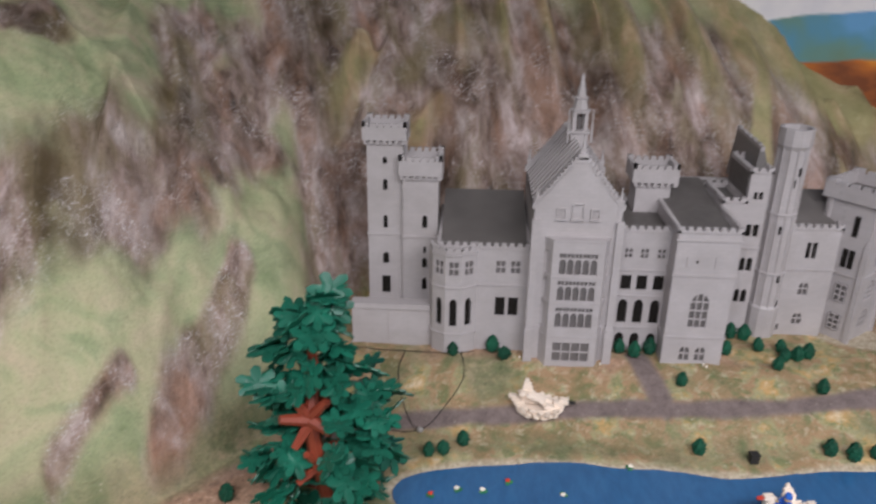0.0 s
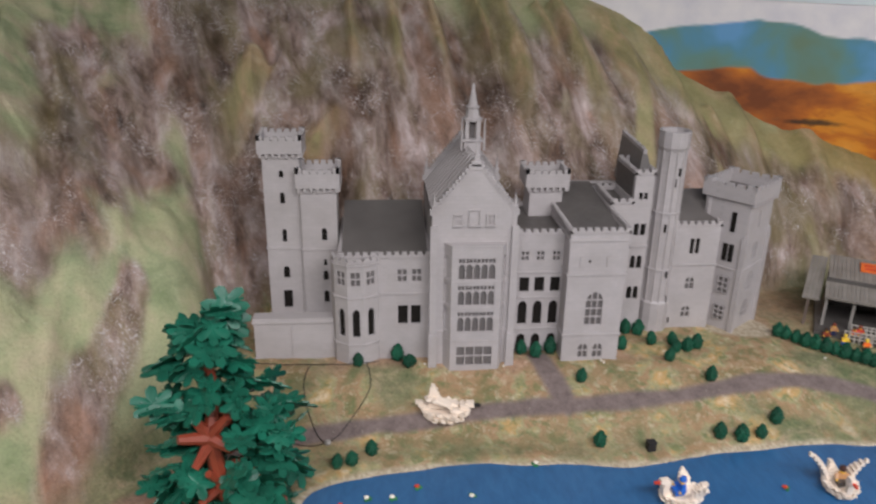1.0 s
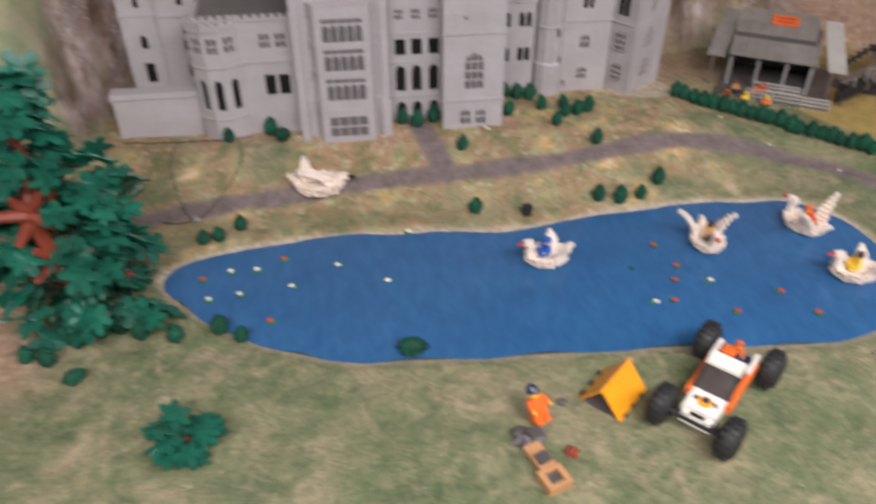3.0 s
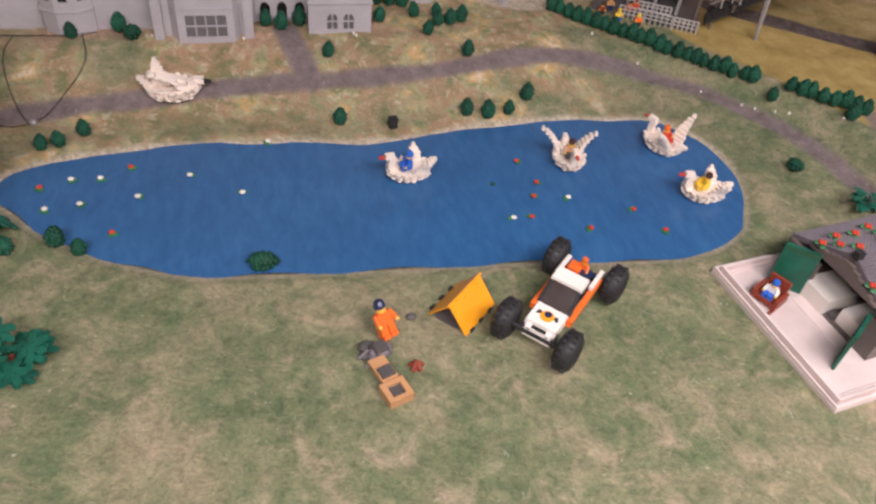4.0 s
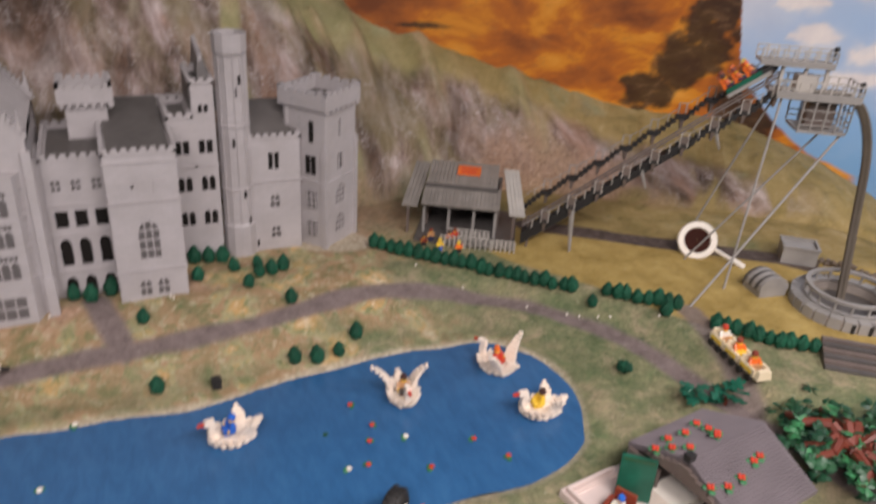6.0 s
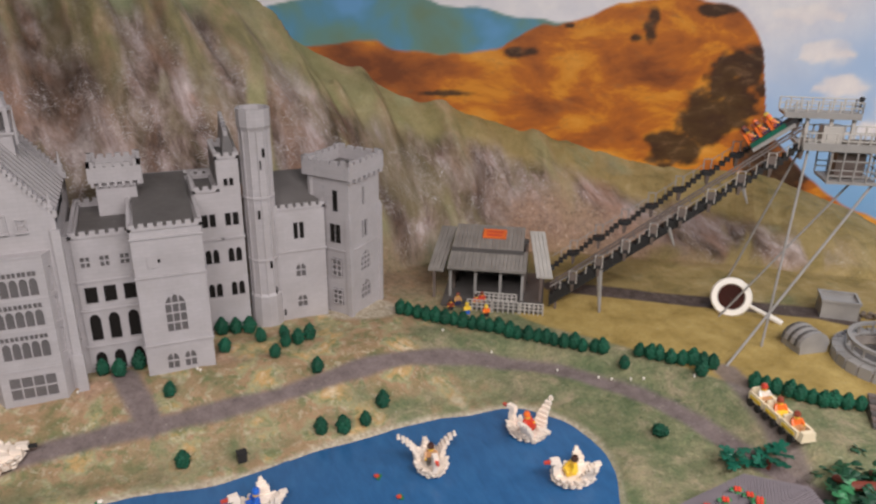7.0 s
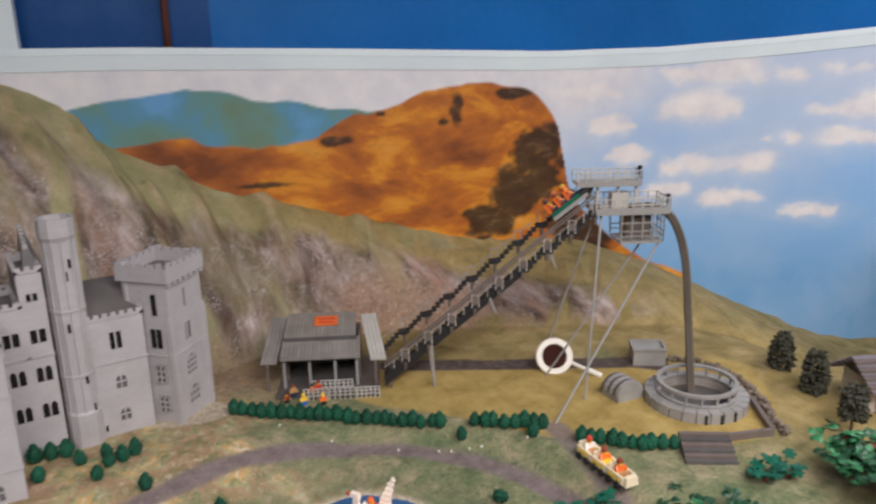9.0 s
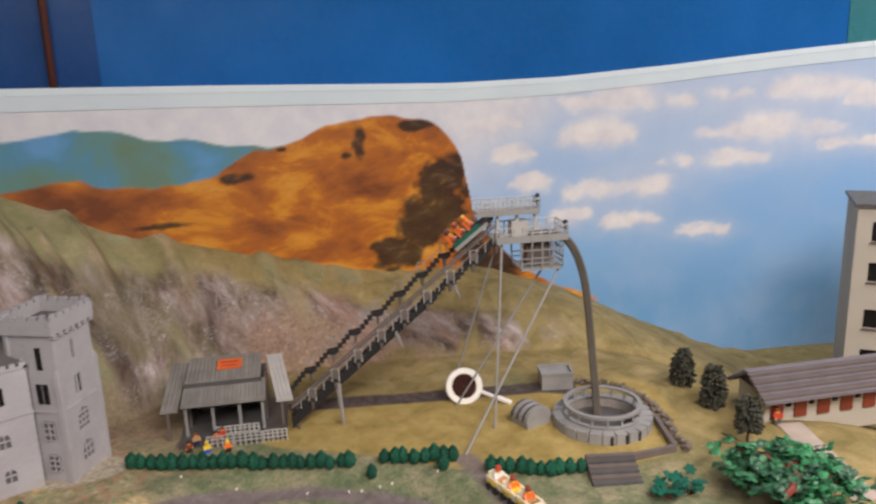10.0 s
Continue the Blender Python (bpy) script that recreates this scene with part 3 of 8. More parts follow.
def make_ground():
    nx, ny = 860, 460
    xs, ys = np.linspace(-1.6, 4.6, nx), np.linspace(0.28, 2.96, ny)
    X, Y = np.meshgrid(xs, ys)
    Z = terrain(X, Y)
    verts = np.stack([X, Y, Z], -1).reshape(-1, 3)
    i, j = np.meshgrid(np.arange(nx - 1), np.arange(ny - 1))
    a = (j * nx + i).ravel()
    faces = np.stack([a, a + 1, a + nx + 1, a + nx], -1)
    me = bpy.data.meshes.new("ground")
    me.from_pydata(verts.tolist(), [], faces.tolist())
    d, run, side = line_distance(X, Y, [p[:2] for p in FOOT])
    d = d * side
    lake = inside(X, Y, LAKE)
    wob = fractal(X * 9, Y * 9, 40, 4)
    road_d, _, _ = line_distance(X, Y, ROAD)
    fork_d, _, _ = line_distance(X, Y, [(0.6, 1.6), (0.565, 1.7), (0.55, 1.75)])
    branch_d, _, _ = line_distance(X, Y, [(1.971, 1.299), (1.955, 1.204), (1.916, 1.073), (1.897, 1.017), (1.876, 0.957)])
    bed_d, _, _ = line_distance(X, Y, [(1.82, 1.91), (1.91, 1.845), (2.145, 1.68), (2.45, 1.475), (2.5, 1.41)])
    width = 0.019 + 0.003 * step(0.9, 1.7, X)
    deep = np.interp(run, RUNS, [p[3] for p in FOOT])
    fall = fractal(run * 6.5 + 0.5 * vnoise(X * 4, Y * 4, 8), d * 1.7, 12, 4)
    top = np.interp(run, [1.9, 2.5, 3.0, 3.4, 3.8, 4.0, 4.4, 4.7, 4.9, 5.1], [0.9, 0.86, 0.8, 0.72, 0.62, 0.56, 0.5, 0.46, 0.42, 0.24])
    groove = np.interp(Y, [1.5, 1.72, 1.822, 1.901, 2.011, 2.1, 2.3, 2.5], [-0.27, -0.28, -0.302, -0.338, -0.367, -0.4, -0.5, -0.62])
    cliff = step(-0.03, 0.03, X - groove + 0.02 * wob) * step(0.0, 0.04, d + 0.02 * wob) * step(0.12, -0.08, d / deep - top + 0.16 * fall) * step(-0.5, -0.24, fall + 0.6 * step(0.1, -0.1, X)) * step(2.95, 2.55, X)

    def trails(lines, soft=0.45):
        out = np.zeros(X.shape)
        for wide, pts in lines:
            td, _, _ = line_distance(X, Y, list(pts))
            out = np.maximum(out, step(wide * 1.3, wide * soft, td + 0.75 * wide * wob) * step(0.0, 0.03, d))
        return out
    gully = trails(((0.075, ((-0.44, 2.4), (-0.36, 2.14), (-0.3, 1.95), (-0.265, 1.76))), (0.118, ((-0.42, 2.4), (-0.52, 2.25), (-0.56, 1.98), (-0.621, 1.708), (-0.76, 1.533), (-0.861, 1.357), (-0.95, 1.2))), (0.085, ((-0.62, 1.78), (-0.72, 2.19))), (0.018, ((-0.614, 1.31), (-0.67, 1.225), (-0.72, 1.16))),
                    (0.028, ((-0.45, 1.64), (-0.496, 1.478), (-0.523, 1.373), (-0.555, 1.25))), (0.055, ((-0.99, 1.74), (-0.93, 1.82)))))
    cover = spur_field(X, Y)[1] * step(0.0, 0.05, d)
    masks = {
        "shore": np.maximum((0.45 + 0.5 * step(1.2, 1.35, Y)) * step(-0.02, -0.004, lake + 0.006 * wob) * step(0.02, 0.006, lake), 0.9 * step(0.02, 0.0, np.hypot((X - 1.17) * 0.75, Y - 1.93 + 0.25 * (X - 1.17)) - 0.075 + 0.012 * wob)),
        "road": np.maximum(np.maximum(step(width + 0.012, width - 0.006, road_d + 0.006 * wob) * step(-0.55, -0.2, X), step(0.04, 0.02, fork_d + 0.01 * wob)), 0.85 * step(0.042, 0.02, branch_d + 0.012 * wob)),
        "bed": step(0.044, 0.034, bed_d + 0.003 * wob),
        "hill": step(0.0, 0.06, d + 0.02 * wob) * (1 - 0.5 * step(1.7, 2.4, X)),
        "rock": np.clip(cliff + gully, 0, 1),
        "streak": cover * step(-0.9, 0.0, fractal(X * 12, Y * 5, 77, 4)),
        "earth": np.clip(step(0.24, 0.1, np.abs(d + 0.09) * 2.2) * step(-0.12, -0.28, X) * step(1.62, 1.45, Y) + step(0.22, 0.05, np.hypot((X + 0.44) / 1.3, Y - 1.08)) + 0.9 * step(0.15, 0.05, np.hypot(X - 1.2, (Y - 1.92) * 1.5)) + 0.6 * step(0.2, 0.05, np.hypot((X - 1.37) / 1.2, Y - 2.1)) + 0.8 * step(0.07, 0.02, np.abs(Y - 1.74 - 0.03 * np.sin(9 * X))) * step(-0.1, 0.05, X) * step(1.0, 0.8, X) * step(-0.2, 0.3, wob), 0, 1) * step(-0.55, 0.0, wob) * step(0.1, 0.0, d) + 0.75 * step(0.1, 0.03, np.abs(d - 0.05 + 0.03 * wob)) * step(1.72, 1.9, X) * step(2.5, 2.25, X) * step(-0.6, 0.1, wob),
        "khaki": np.maximum(0.85 * step(2.15, 2.6, X + 0.06 * wob), np.maximum((0.5 + 0.35 * step(1.4, 1.9, X)) * step(0.3, 1.3, X + 0.2 * wob) * step(0.0, 0.1, d), 0.8 * step(1.72, 1.88, X) * step(1.5, 1.66, Y))) * step(-0.8, 0.1, wob + 0.4),
        "lawn": step(-0.012, 0.008, inside(X, Y, LAWN)),
        "dry": np.clip(step(1.42, 1.56, Y + 0.05 * wob) + step(-0.06, -0.015, lake + 0.02 * wob) * step(1.3, 1.4, Y), 0, 1) * step(-0.35, 0.15, fractal(X * 6, Y * 6, 31, 4)) * step(1.7, 1.2, X),
    }
    for name, v in masks.items():
        at = me.attributes.new(name, "FLOAT", "POINT")
        at.data.foreach_set("value", np.clip(v, 0, 1).ravel().astype(np.float32))
    me.materials.append(M_GROUND)
    me.shade_smooth()
    return tagged(new("ground", me), "sculpted and painted model landscape with green slopes, brown crags and a lane", "landscape", kind="structure")


make_ground()

bm = bmesh.new()
shore = rounded(LAKE, True, 2)
rim = [bm.verts.new((x + 0.006 * math.sin(41 * x + 17 * y), y + 0.006 * math.sin(37 * y - 23 * x), 0.0)) for x, y in shore]
bm.faces.new(rim)
tagged(part("water", bm, M_WATER), "flat painted deep blue lake surface with brush streaks", "lake", kind="structure")

# table edge and skirt; unseen room shell, dark so that little light bounces back
bm = bmesh.new()
box(bm, -1.65, 0.25, -0.75, 4.65, 0.28, 0.01)
tagged(part("trim", bm, M_FRAME), "white painted timber edge of the display table", "table edge", kind="structure")
for nm, b6 in (("floor", (-2.6, -2.4, -0.8, 7.6, 4.2, -0.75)), ("ceiling", (-2.6, -2.4, 2.6, 7.6, 4.2, 2.65)), ("wall_south", (-2.6, -2.45, -0.75, 7.6, -2.4, 2.6)),
               ("wall_west", (-2.65, -2.4, -0.75, -2.6, 4.2, 2.6)), ("wall_east", (7.6, -2.4, -0.75, 7.65, 4.2, 2.6)), ("wall_north", (-2.6, 4.2, -0.75, 7.6, 4.25, 2.6))):
    bm = bmesh.new()
    box(bm, *b6)
    tagged(part(nm, bm, M_CARPET if nm == "floor" else M_ROOM), {"floor": "unseen dark floor of the exhibition room, low in bounce light", "ceiling": "unseen plain dark grey ceiling of the exhibition room"}.get(nm, "unseen plain dark grey room wall"), nm.split("_")[0], kind="structure")


# ---- mural wall ----
WRUN = np.concatenate([[0], np.cumsum([math.dist(a, b) for a, b in zip(WALL, WALL[1:])])])


def on_wall(s, z, out=0.0):
    """A point of the wall at run s and height z, out metres in front of it."""
    x, y = np.interp(s, WRUN, [p[0] for p in WALL]), np.interp(s, WRUN, [p[1] for p in WALL])
    x2, y2 = np.interp(s + 0.02, WRUN, [p[0] for p in WALL]), np.interp(s + 0.02, WRUN, [p[1] for p in WALL])
    x1, y1 = np.interp(s - 0.02, WRUN, [p[0] for p in WALL]), np.interp(s - 0.02, WRUN, [p[1] for p in WALL])
    dx, dy = x2 - x1, y2 - y1
    n = math.hypot(dx, dy)
    return (float(x + out * dy / n), float(y - out * dx / n), z)


def band(name, mat, s0, s1, low, high, out0, out1, label, category, kind="structure", parent=None, n=90):
    """A strip that follows the wall between two heights (numbers or functions of the run), from depth out0 to out1."""
    bm = bmesh.new()
    f0, f1 = (low if callable(low) else lambda s: low), (high if callable(high) else lambda s: high)
    rows = []
    for k in range(n + 1):
        s = s0 + (s1 - s0) * k / n
        rows.append([bm.verts.new(on_wall(s, z, o)) for z, o in ((f0(s), out1), (f1(s), out1), (f1(s), out0), (f0(s), out0))])
    for a, b in zip(rows, rows[1:]):
        for k in range(4):
            bm.faces.new((a[k], b[k], b[(k + 1) % 4], a[(k + 1) % 4]))
    bm.faces.new(rows[0]), bm.faces.new(rows[-1][::-1])
    ob = part(name, bm, mat, parent, "", False)
    return tagged(ob, label, category, kind=kind)


def profile(pairs, rough=0.0):
    xs, zs = [p[0] for p in pairs], [p[1] for p in pairs]
    return lambda s: float(np.interp(s, xs, zs) + rough * vnoise(np.array([s * 22.0]), np.array([1.0]), 4)[0])


END = float(WRUN[-1])
LEDGE = profile([(0, 1.02), (3.2, 1.005), (3.9, 0.988), (4.8, 0.96), (5.3, 0.967), (5.84, 1.0), (6.38, 1.045), (7.6, 1.13)])
blue_top = profile(rounded([(2.2, 0.8), (2.9, 0.86), (3.13, 0.9), (3.38, 0.929), (3.52, 0.926), (3.68, 0.88), (3.76, 0.882), (3.98, 0.84), (4.46, 0.8), (4.75, 0.7)], n=4), 0.004)
heath_top = profile(rounded([(2.9, 0.7), (3.25, 0.758), (3.38, 0.766), (3.53, 0.727), (3.8, 0.73), (3.9, 0.775), (4.0, 0.818), (4.1, 0.834), (4.28, 0.9), (4.46, 0.918), (4.7, 0.892), (4.824, 0.77), (4.869, 0.6), (4.93, 0.42), (5.18, 0.19), (5.5, 0.04)], n=4), 0.006)
CLOUDS = ((5.631, 0.93, 0.33, 0.06), (5.473, 0.79, 0.18, 0.062), (6.43, 0.95, 0.37, 0.062), (6.32, 0.775, 0.34, 0.062), (6.08, 0.648, 0.3, 0.046), (5.62, 0.545, 0.28, 0.06), (5.646, 0.395, 0.15, 0.042), (6.028, 0.312, 0.135, 0.03), (5.35, 0.44, 0.09, 0.042),
          (5.08, 0.722, 0.1, 0.042), (5.0, 0.865, 0.14, 0.05), (6.75, 0.7, 0.2, 0.035), (6.9, 0.9, 0.25, 0.05), (5.16, 0.6, 0.12, 0.035))
OUTCROPS = ((3.93, 0.728, 0.07, 0.027), (4.1, 0.822, 0.022, 0.011), (4.4, 0.818, 0.04, 0.075), (4.35, 0.778, 0.036, 0.025), (4.64, 0.879, 0.1, 0.03), (4.76, 0.609, 0.13, 0.16), (4.66, 0.481, 0.16, 0.13), (4.54, 0.364, 0.13, 0.1),
            (4.83, 0.69, 0.03, 0.07), (3.67, 0.58, 0.13, 0.015), (4.9, 0.3, 0.12, 0.14), (5.03, 0.27, 0.11, 0.1))


def make_backdrop():
    s0, s1, nx, nz = 1.6, END - 0.02, 1000, 210
    S = np.linspace(s0, s1, nx)
    F = np.linspace(0, 1, nz)
    line = np.array([on_wall(s, 0.0) for s in S])
    top = np.array([LEDGE(s) + 0.005 for s in S])
    low = -0.5
    Z = low + (top[None, :] - low) * F[:, None]
    XX, YY, SS = np.broadcast_to(line[None, :, 0], Z.shape), np.broadcast_to(line[None, :, 1], Z.shape), np.broadcast_to(S[None, :], Z.shape)
    me = bpy.data.meshes.new("backdrop")
    i, j = np.meshgrid(np.arange(nx - 1), np.arange(nz - 1))
    a = (j * nx + i).ravel()
    me.from_pydata(np.stack([XX, YY, Z], -1).reshape(-1, 3).tolist(), [], np.stack([a, a + 1, a + nx + 1, a + nx], -1).tolist())
    wob = fractal(SS * 9, Z * 14, 61, 4)
    cloud = np.zeros(Z.shape)
    rnd = random.Random(17)
    clear = np.ones(Z.shape)
    ws, wz = SS + 0.035 * fractal(SS * 14, Z * 20, 81, 4), Z + 0.02 * fractal(SS * 16, Z * 24, 88, 4)
    for cs, cz, w, h in CLOUDS:
        clear *= 1 - 0.35 * np.exp(-((ws - cs) / (1.3 * w)) ** 2 - ((wz - cz) / (1.7 * h)) ** 2)
        for k in range(11):
            f = rnd.uniform(-0.95, 0.95)
            r = h * (1.05 - 0.6 * abs(f)) * rnd.uniform(0.5, 1.15)
            v = (wz - cz + 0.45 * h - 0.55 * r * rnd.uniform(0.5, 1.5)) / r
            puff = np.exp(-(((ws - cs - f * w) / (1.7 * r)) ** 2) ** 1.5 - np.where(v < 0, (v / 0.75) ** 2, np.abs(v) ** 4))
            clear *= 1 - np.clip(0.72 * puff, 0, 0.97)
    cloud = 1 - clear
    haze = np.clip(step(0.7, 0.98, Z + 0.05 * wob) * step(6.0, 4.7, SS) * 0.75 + 0.6 * step(0.3, 0.8, Z + 0.08 * wob) * step(5.45, 4.85, SS + 0.1 * wob), 0, 0.85)
    f_blue = np.array([blue_top(s) for s in S])[None, :]
    f_heath = np.array([heath_top(s) for s in S])[None, :]
    far = step(0.004, -0.004, Z - f_blue + 0.003 * wob) * step(2.1, 2.3, SS) * step(4.78, 4.7, SS)
    heath = step(0.005, -0.006, Z - f_heath + 0.006 * wob) * step(2.85, 2.95, SS) * step(5.52, 5.45, SS)
    crag = np.zeros(Z.shape)
    for cs, cz, w, h in OUTCROPS:
        crag = np.maximum(crag, step(0.0, 0.6, 1 - ((SS - cs) / w) ** 2 - ((Z - cz) / h) ** 2 + 0.7 * fractal(SS * 16, Z * 22, 66, 4)))
    for name, v in (("cloud", np.maximum(cloud, haze)), ("far", far), ("heath", heath), ("crag", crag * heath * 0.92)):
        at = me.attributes.new(name, "FLOAT", "POINT")
        at.data.foreach_set("value", np.clip(v, 0, 1).ravel().astype(np.float32))
    me.materials.append(M_MURAL)
    me.shade_smooth()
    tagged(new("backdrop", me), "mural wall painted with clouds, blue hills and an orange heath", "mural wall", kind="structure")


make_backdrop()
band("wall_behind", M_ROOM, 0.02, END - 0.02, -0.75, lambda s: LEDGE(s), -0.05, -0.006, "plain board carrying the mural", "wall")
band("trim", M_FRAME, 0.02, END - 0.02, LEDGE, lambda s: LEDGE(s) + 0.07, -0.05, 0.004, "white painted window ledge above the mural", "window ledge")
band("trim", M_FRAME, 0.02, END - 0.02, lambda s: LEDGE(s) + 0.05, lambda s: LEDGE(s) + 0.074, 0.0042, 0.0065, "rounded white nosing of the window ledge", "window ledge")
band("trim", M_FRAME, 0.02, 2.92, 1.07, 2.6, -0.05, 0.003, "white painted wall panel and window post", "window frame")
band("wall_panel", M_BLUEWALL, 2.9, 6.74, 1.03, 2.6, -0.2, -0.16, "glossy blue panelled wall behind the ledge", "blue wall")
band("wall_panel", M_BLUEDARK, 2.9, 3.52, 1.03, 2.6, -0.158, -0.15, "darker glossy blue panel by the pipe", "blue wall")
band("wall_panel", M_TEAL, 6.74, END - 0.02, 1.03, 2.6, -0.2, -0.155, "muted teal panel beside the blue wall", "teal wall")
bm = bmesh.new()
rod(bm, on_wall(3.37, 1.045, -0.1), on_wall(3.39, 2.6, -0.1), 0.013, 12)
tagged(part("pipe", bm, M_PIPE, smooth=True), "brown painted upright pipe before the blue wall", "pipe")


# ---- castle ----
def pierced(bm, m, w, h, th, holes, slot=0):
    """A wall slab, w by h and th thick, with openings (u0, u1, v0, v1, arched) right through it. Local axes: u along, depth inwards, v up."""
    us = sorted({0.0, w, *[v for k in holes for v in k[:2]], *[(k[0] + k[1]) / 2 for k in holes if k[4]]})
    vs = sorted({0.0, h, *[v for k in holes for v in k[2:4]]})
    for v0, v1 in zip(vs, vs[1:]):
        for u0, u1 in zip(us, us[1:]):
            cu, cv = (u0 + u1) / 2, (v0 + v1) / 2
            if not any(k[0] < cu < k[1] and k[2] < cv < k[3] for k in holes):
                box(bm, u0, 0, v0, u1, th, v1, m, slot)
    for u0, u1, v0, v1, arched in holes:
        if arched:
            a = 0.75 * (u1 - u0)
            for s, c in ((1, u0), (-1, u1)):
                pts = [(c, v1)] + [(c + s * (u1 - u0) / 2 * (1 - math.cos(t * math.pi / 2)), v1 - a + a * math.sin(t * math.pi / 2)) for t in (0, 0.25, 0.5, 0.75, 1)]
                n = len(pts)
                v = [(u, 0, z) for u, z in pts] + [(u, th * 0.8, z) for u, z in pts]
                order = range(n)
                put(bm, v, [tuple(order), tuple(range(2 * n - 1, n - 1, -1))] + [(i, n + i, n + (i + 1) % n, (i + 1) % n) for i in range(n)], m, slot)


def wall_frame(x, y, turn=0.0):
    return Matrix.Translation((x, y, 0)) @ Matrix.Rotation(turn, 4, "Z")


def glaze(owner, m, hole, light, cols=2, rows=3):
    """One window behind its opening: near-black sheet for the shade inside, or pale tracery over a shallow recess."""
    u0, u1, v0, v1, arched = hole
    bm = bmesh.new()
    if light:
        box(bm, u0 - 0.001, 0.0048, v0 - 0.001, u1 + 0.001, 0.009, v1 + 0.001, m)
        part("pane", bm, M_GREYD, owner)
        w, h, b = u1 - u0, v1 - v0, 0.0014
        holes = []
        for k in range(cols):
            a, e = w * k / cols + b, w * (k + 1) / cols - b
            if rows == 1:
                # a tall lancet with two small lights over it
                holes += [(a, e, b, h - 0.019, True), (a, (a + e) / 2 - 0.0008, h - 0.016, h - 0.004, False), ((a + e) / 2 + 0.0008, e, h - 0.016, h - 0.004, False)]
            else:
                holes += [(a, e, h * r / rows + b, h * (r + 1) / rows - b, arched and r == rows - 1) for r in range(rows)]
        bm = bmesh.new()
        pierced(bm, m @ Matrix.Translation((u0, 0.0006, v0)), w, h, 0.004, holes)
        bmesh.ops.remove_doubles(bm, verts=bm.verts, dist=1e-5)
        return part("window", bm, M_GREY, owner, "pale grey traceried window")
    box(bm, u0 - 0.001, 0.006, v0 - 0.001, u1 + 0.001, 0.0075, v1 + 0.001, m)
    return part("window", bm, M_OPENING_DARK, owner, "dark arched window" if arched else "dark square window")


def merlons(bm, m, w, z, th=0.008, high=0.009, pitch=0.02, y=0.0):
    """A battlement along local u."""
    n = max(2, round(w / pitch))
    p = w / n
    box(bm, 0, y, z - 0.006, w, y + th, z, m)
    for k in range(n):
        box(bm, p * (k + 0.2), y, z, p * (k + 0.8), y + th, z + high, m)


def range_of_walls(name, owner, x0, y0, x1, y1, z0, z1, front=(), right=(), turn=0.0, courses=(), battlement=True, roof=None, label="", open_back=False):
    """One wing or tower: four walls, its windows, string courses, battlement and roof. front and right: (u0, u1, z0, z1, arched, light, cols, rows)."""
    w, d = x1 - x0, y1 - y0
    at = Matrix.Translation((x0, y0, z0)) @ Matrix.Rotation(turn, 4, "Z")
    side = at @ Matrix.Translation((w, 0, 0)) @ Matrix.Rotation(math.pi / 2, 4, "Z")
    th = 0.01
    bm = bmesh.new()
    cut = lambda spec: [(k[0], k[1], k[2] - z0, k[3] - z0, k[4]) for k in spec]
    pierced(bm, at, w, z1 - z0, th, cut(front))
    pierced(bm, side @ Matrix.Translation((th, 0, 0)), d - 2 * th, z1 - z0, th, [(k[0] - th, k[1] - th, *k[2:]) for k in cut(right)])
    box(bm, 0, th, 0, th, d - th, z1 - z0, at)
    box(bm, 0, d - th, 0, w, d, z1 - z0, at)
    bmesh.ops.remove_doubles(bm, verts=bm.verts, dist=1e-5)
    body = part(name, bm, M_GREY, owner, label)
    for z in courses:
        bm = bmesh.new()
        box(bm, -0.003, -0.003, z - z0, w + 0.003, d + 0.003, z - z0 + 0.005, at)
        part("string_course", bm, M_GREY, body)
    for spec, m in ((front, at), (right, side)):
        for k in spec:
            glaze(body, m, (k[0], k[1], k[2] - z0, k[3] - z0, k[4]), k[5], *(k[6:] or (2, 3)))
    if battlement:
        bm = bmesh.new()
        for m, n in ((at @ Matrix.Translation((-0.003, -0.003, 0)), w + 0.006), (side @ Matrix.Translation((-0.003, -0.003, 0)), d + 0.006),
                     (at @ Matrix.Translation((0.005, -0.003, 0)) @ Matrix.Rotation(math.pi / 2, 4, "Z"), d + 0.006), (at @ Matrix.Translation((-0.003, d - 0.005, 0)), w + 0.006)):
            if not (open_back and m.translation.y > y1 - 0.02):
                merlons(bm, m, n, z1 - z0 + 0.005)
        part("battlement", bm, M_GREY, body)
    bm = bmesh.new()
    if roof == "lean":
        put(bm, [(0.006, 0.012, z1 - z0 - 0.008), (w - 0.006, 0.012, z1 - z0 - 0.008), (w - 0.006, d - 0.02, z1 - z0 + 0.07), (0.006, d - 0.02, z1 - z0 + 0.07),
                 (0.006, 0.012, z1 - z0 - 0.03), (w - 0.006, 0.012, z1 - z0 - 0.03), (w - 0.006, d - 0.02, z1 - z0 - 0.03), (0.006, d - 0.02, z1 - z0 - 0.03)],
            [(0, 1, 2, 3), (7, 6, 5, 4), (0, 4, 5, 1), (1, 5, 6, 2), (2, 6, 7, 3), (3, 7, 4, 0)], at)
    else:
        box(bm, 0.004, 0.004, z1 - z0 - 0.012, w - 0.004, d - 0.004, z1 - z0 - 0.006, at)
    part("roof", bm, M_TILE, body, "dark grey roof")
    return body, at, side


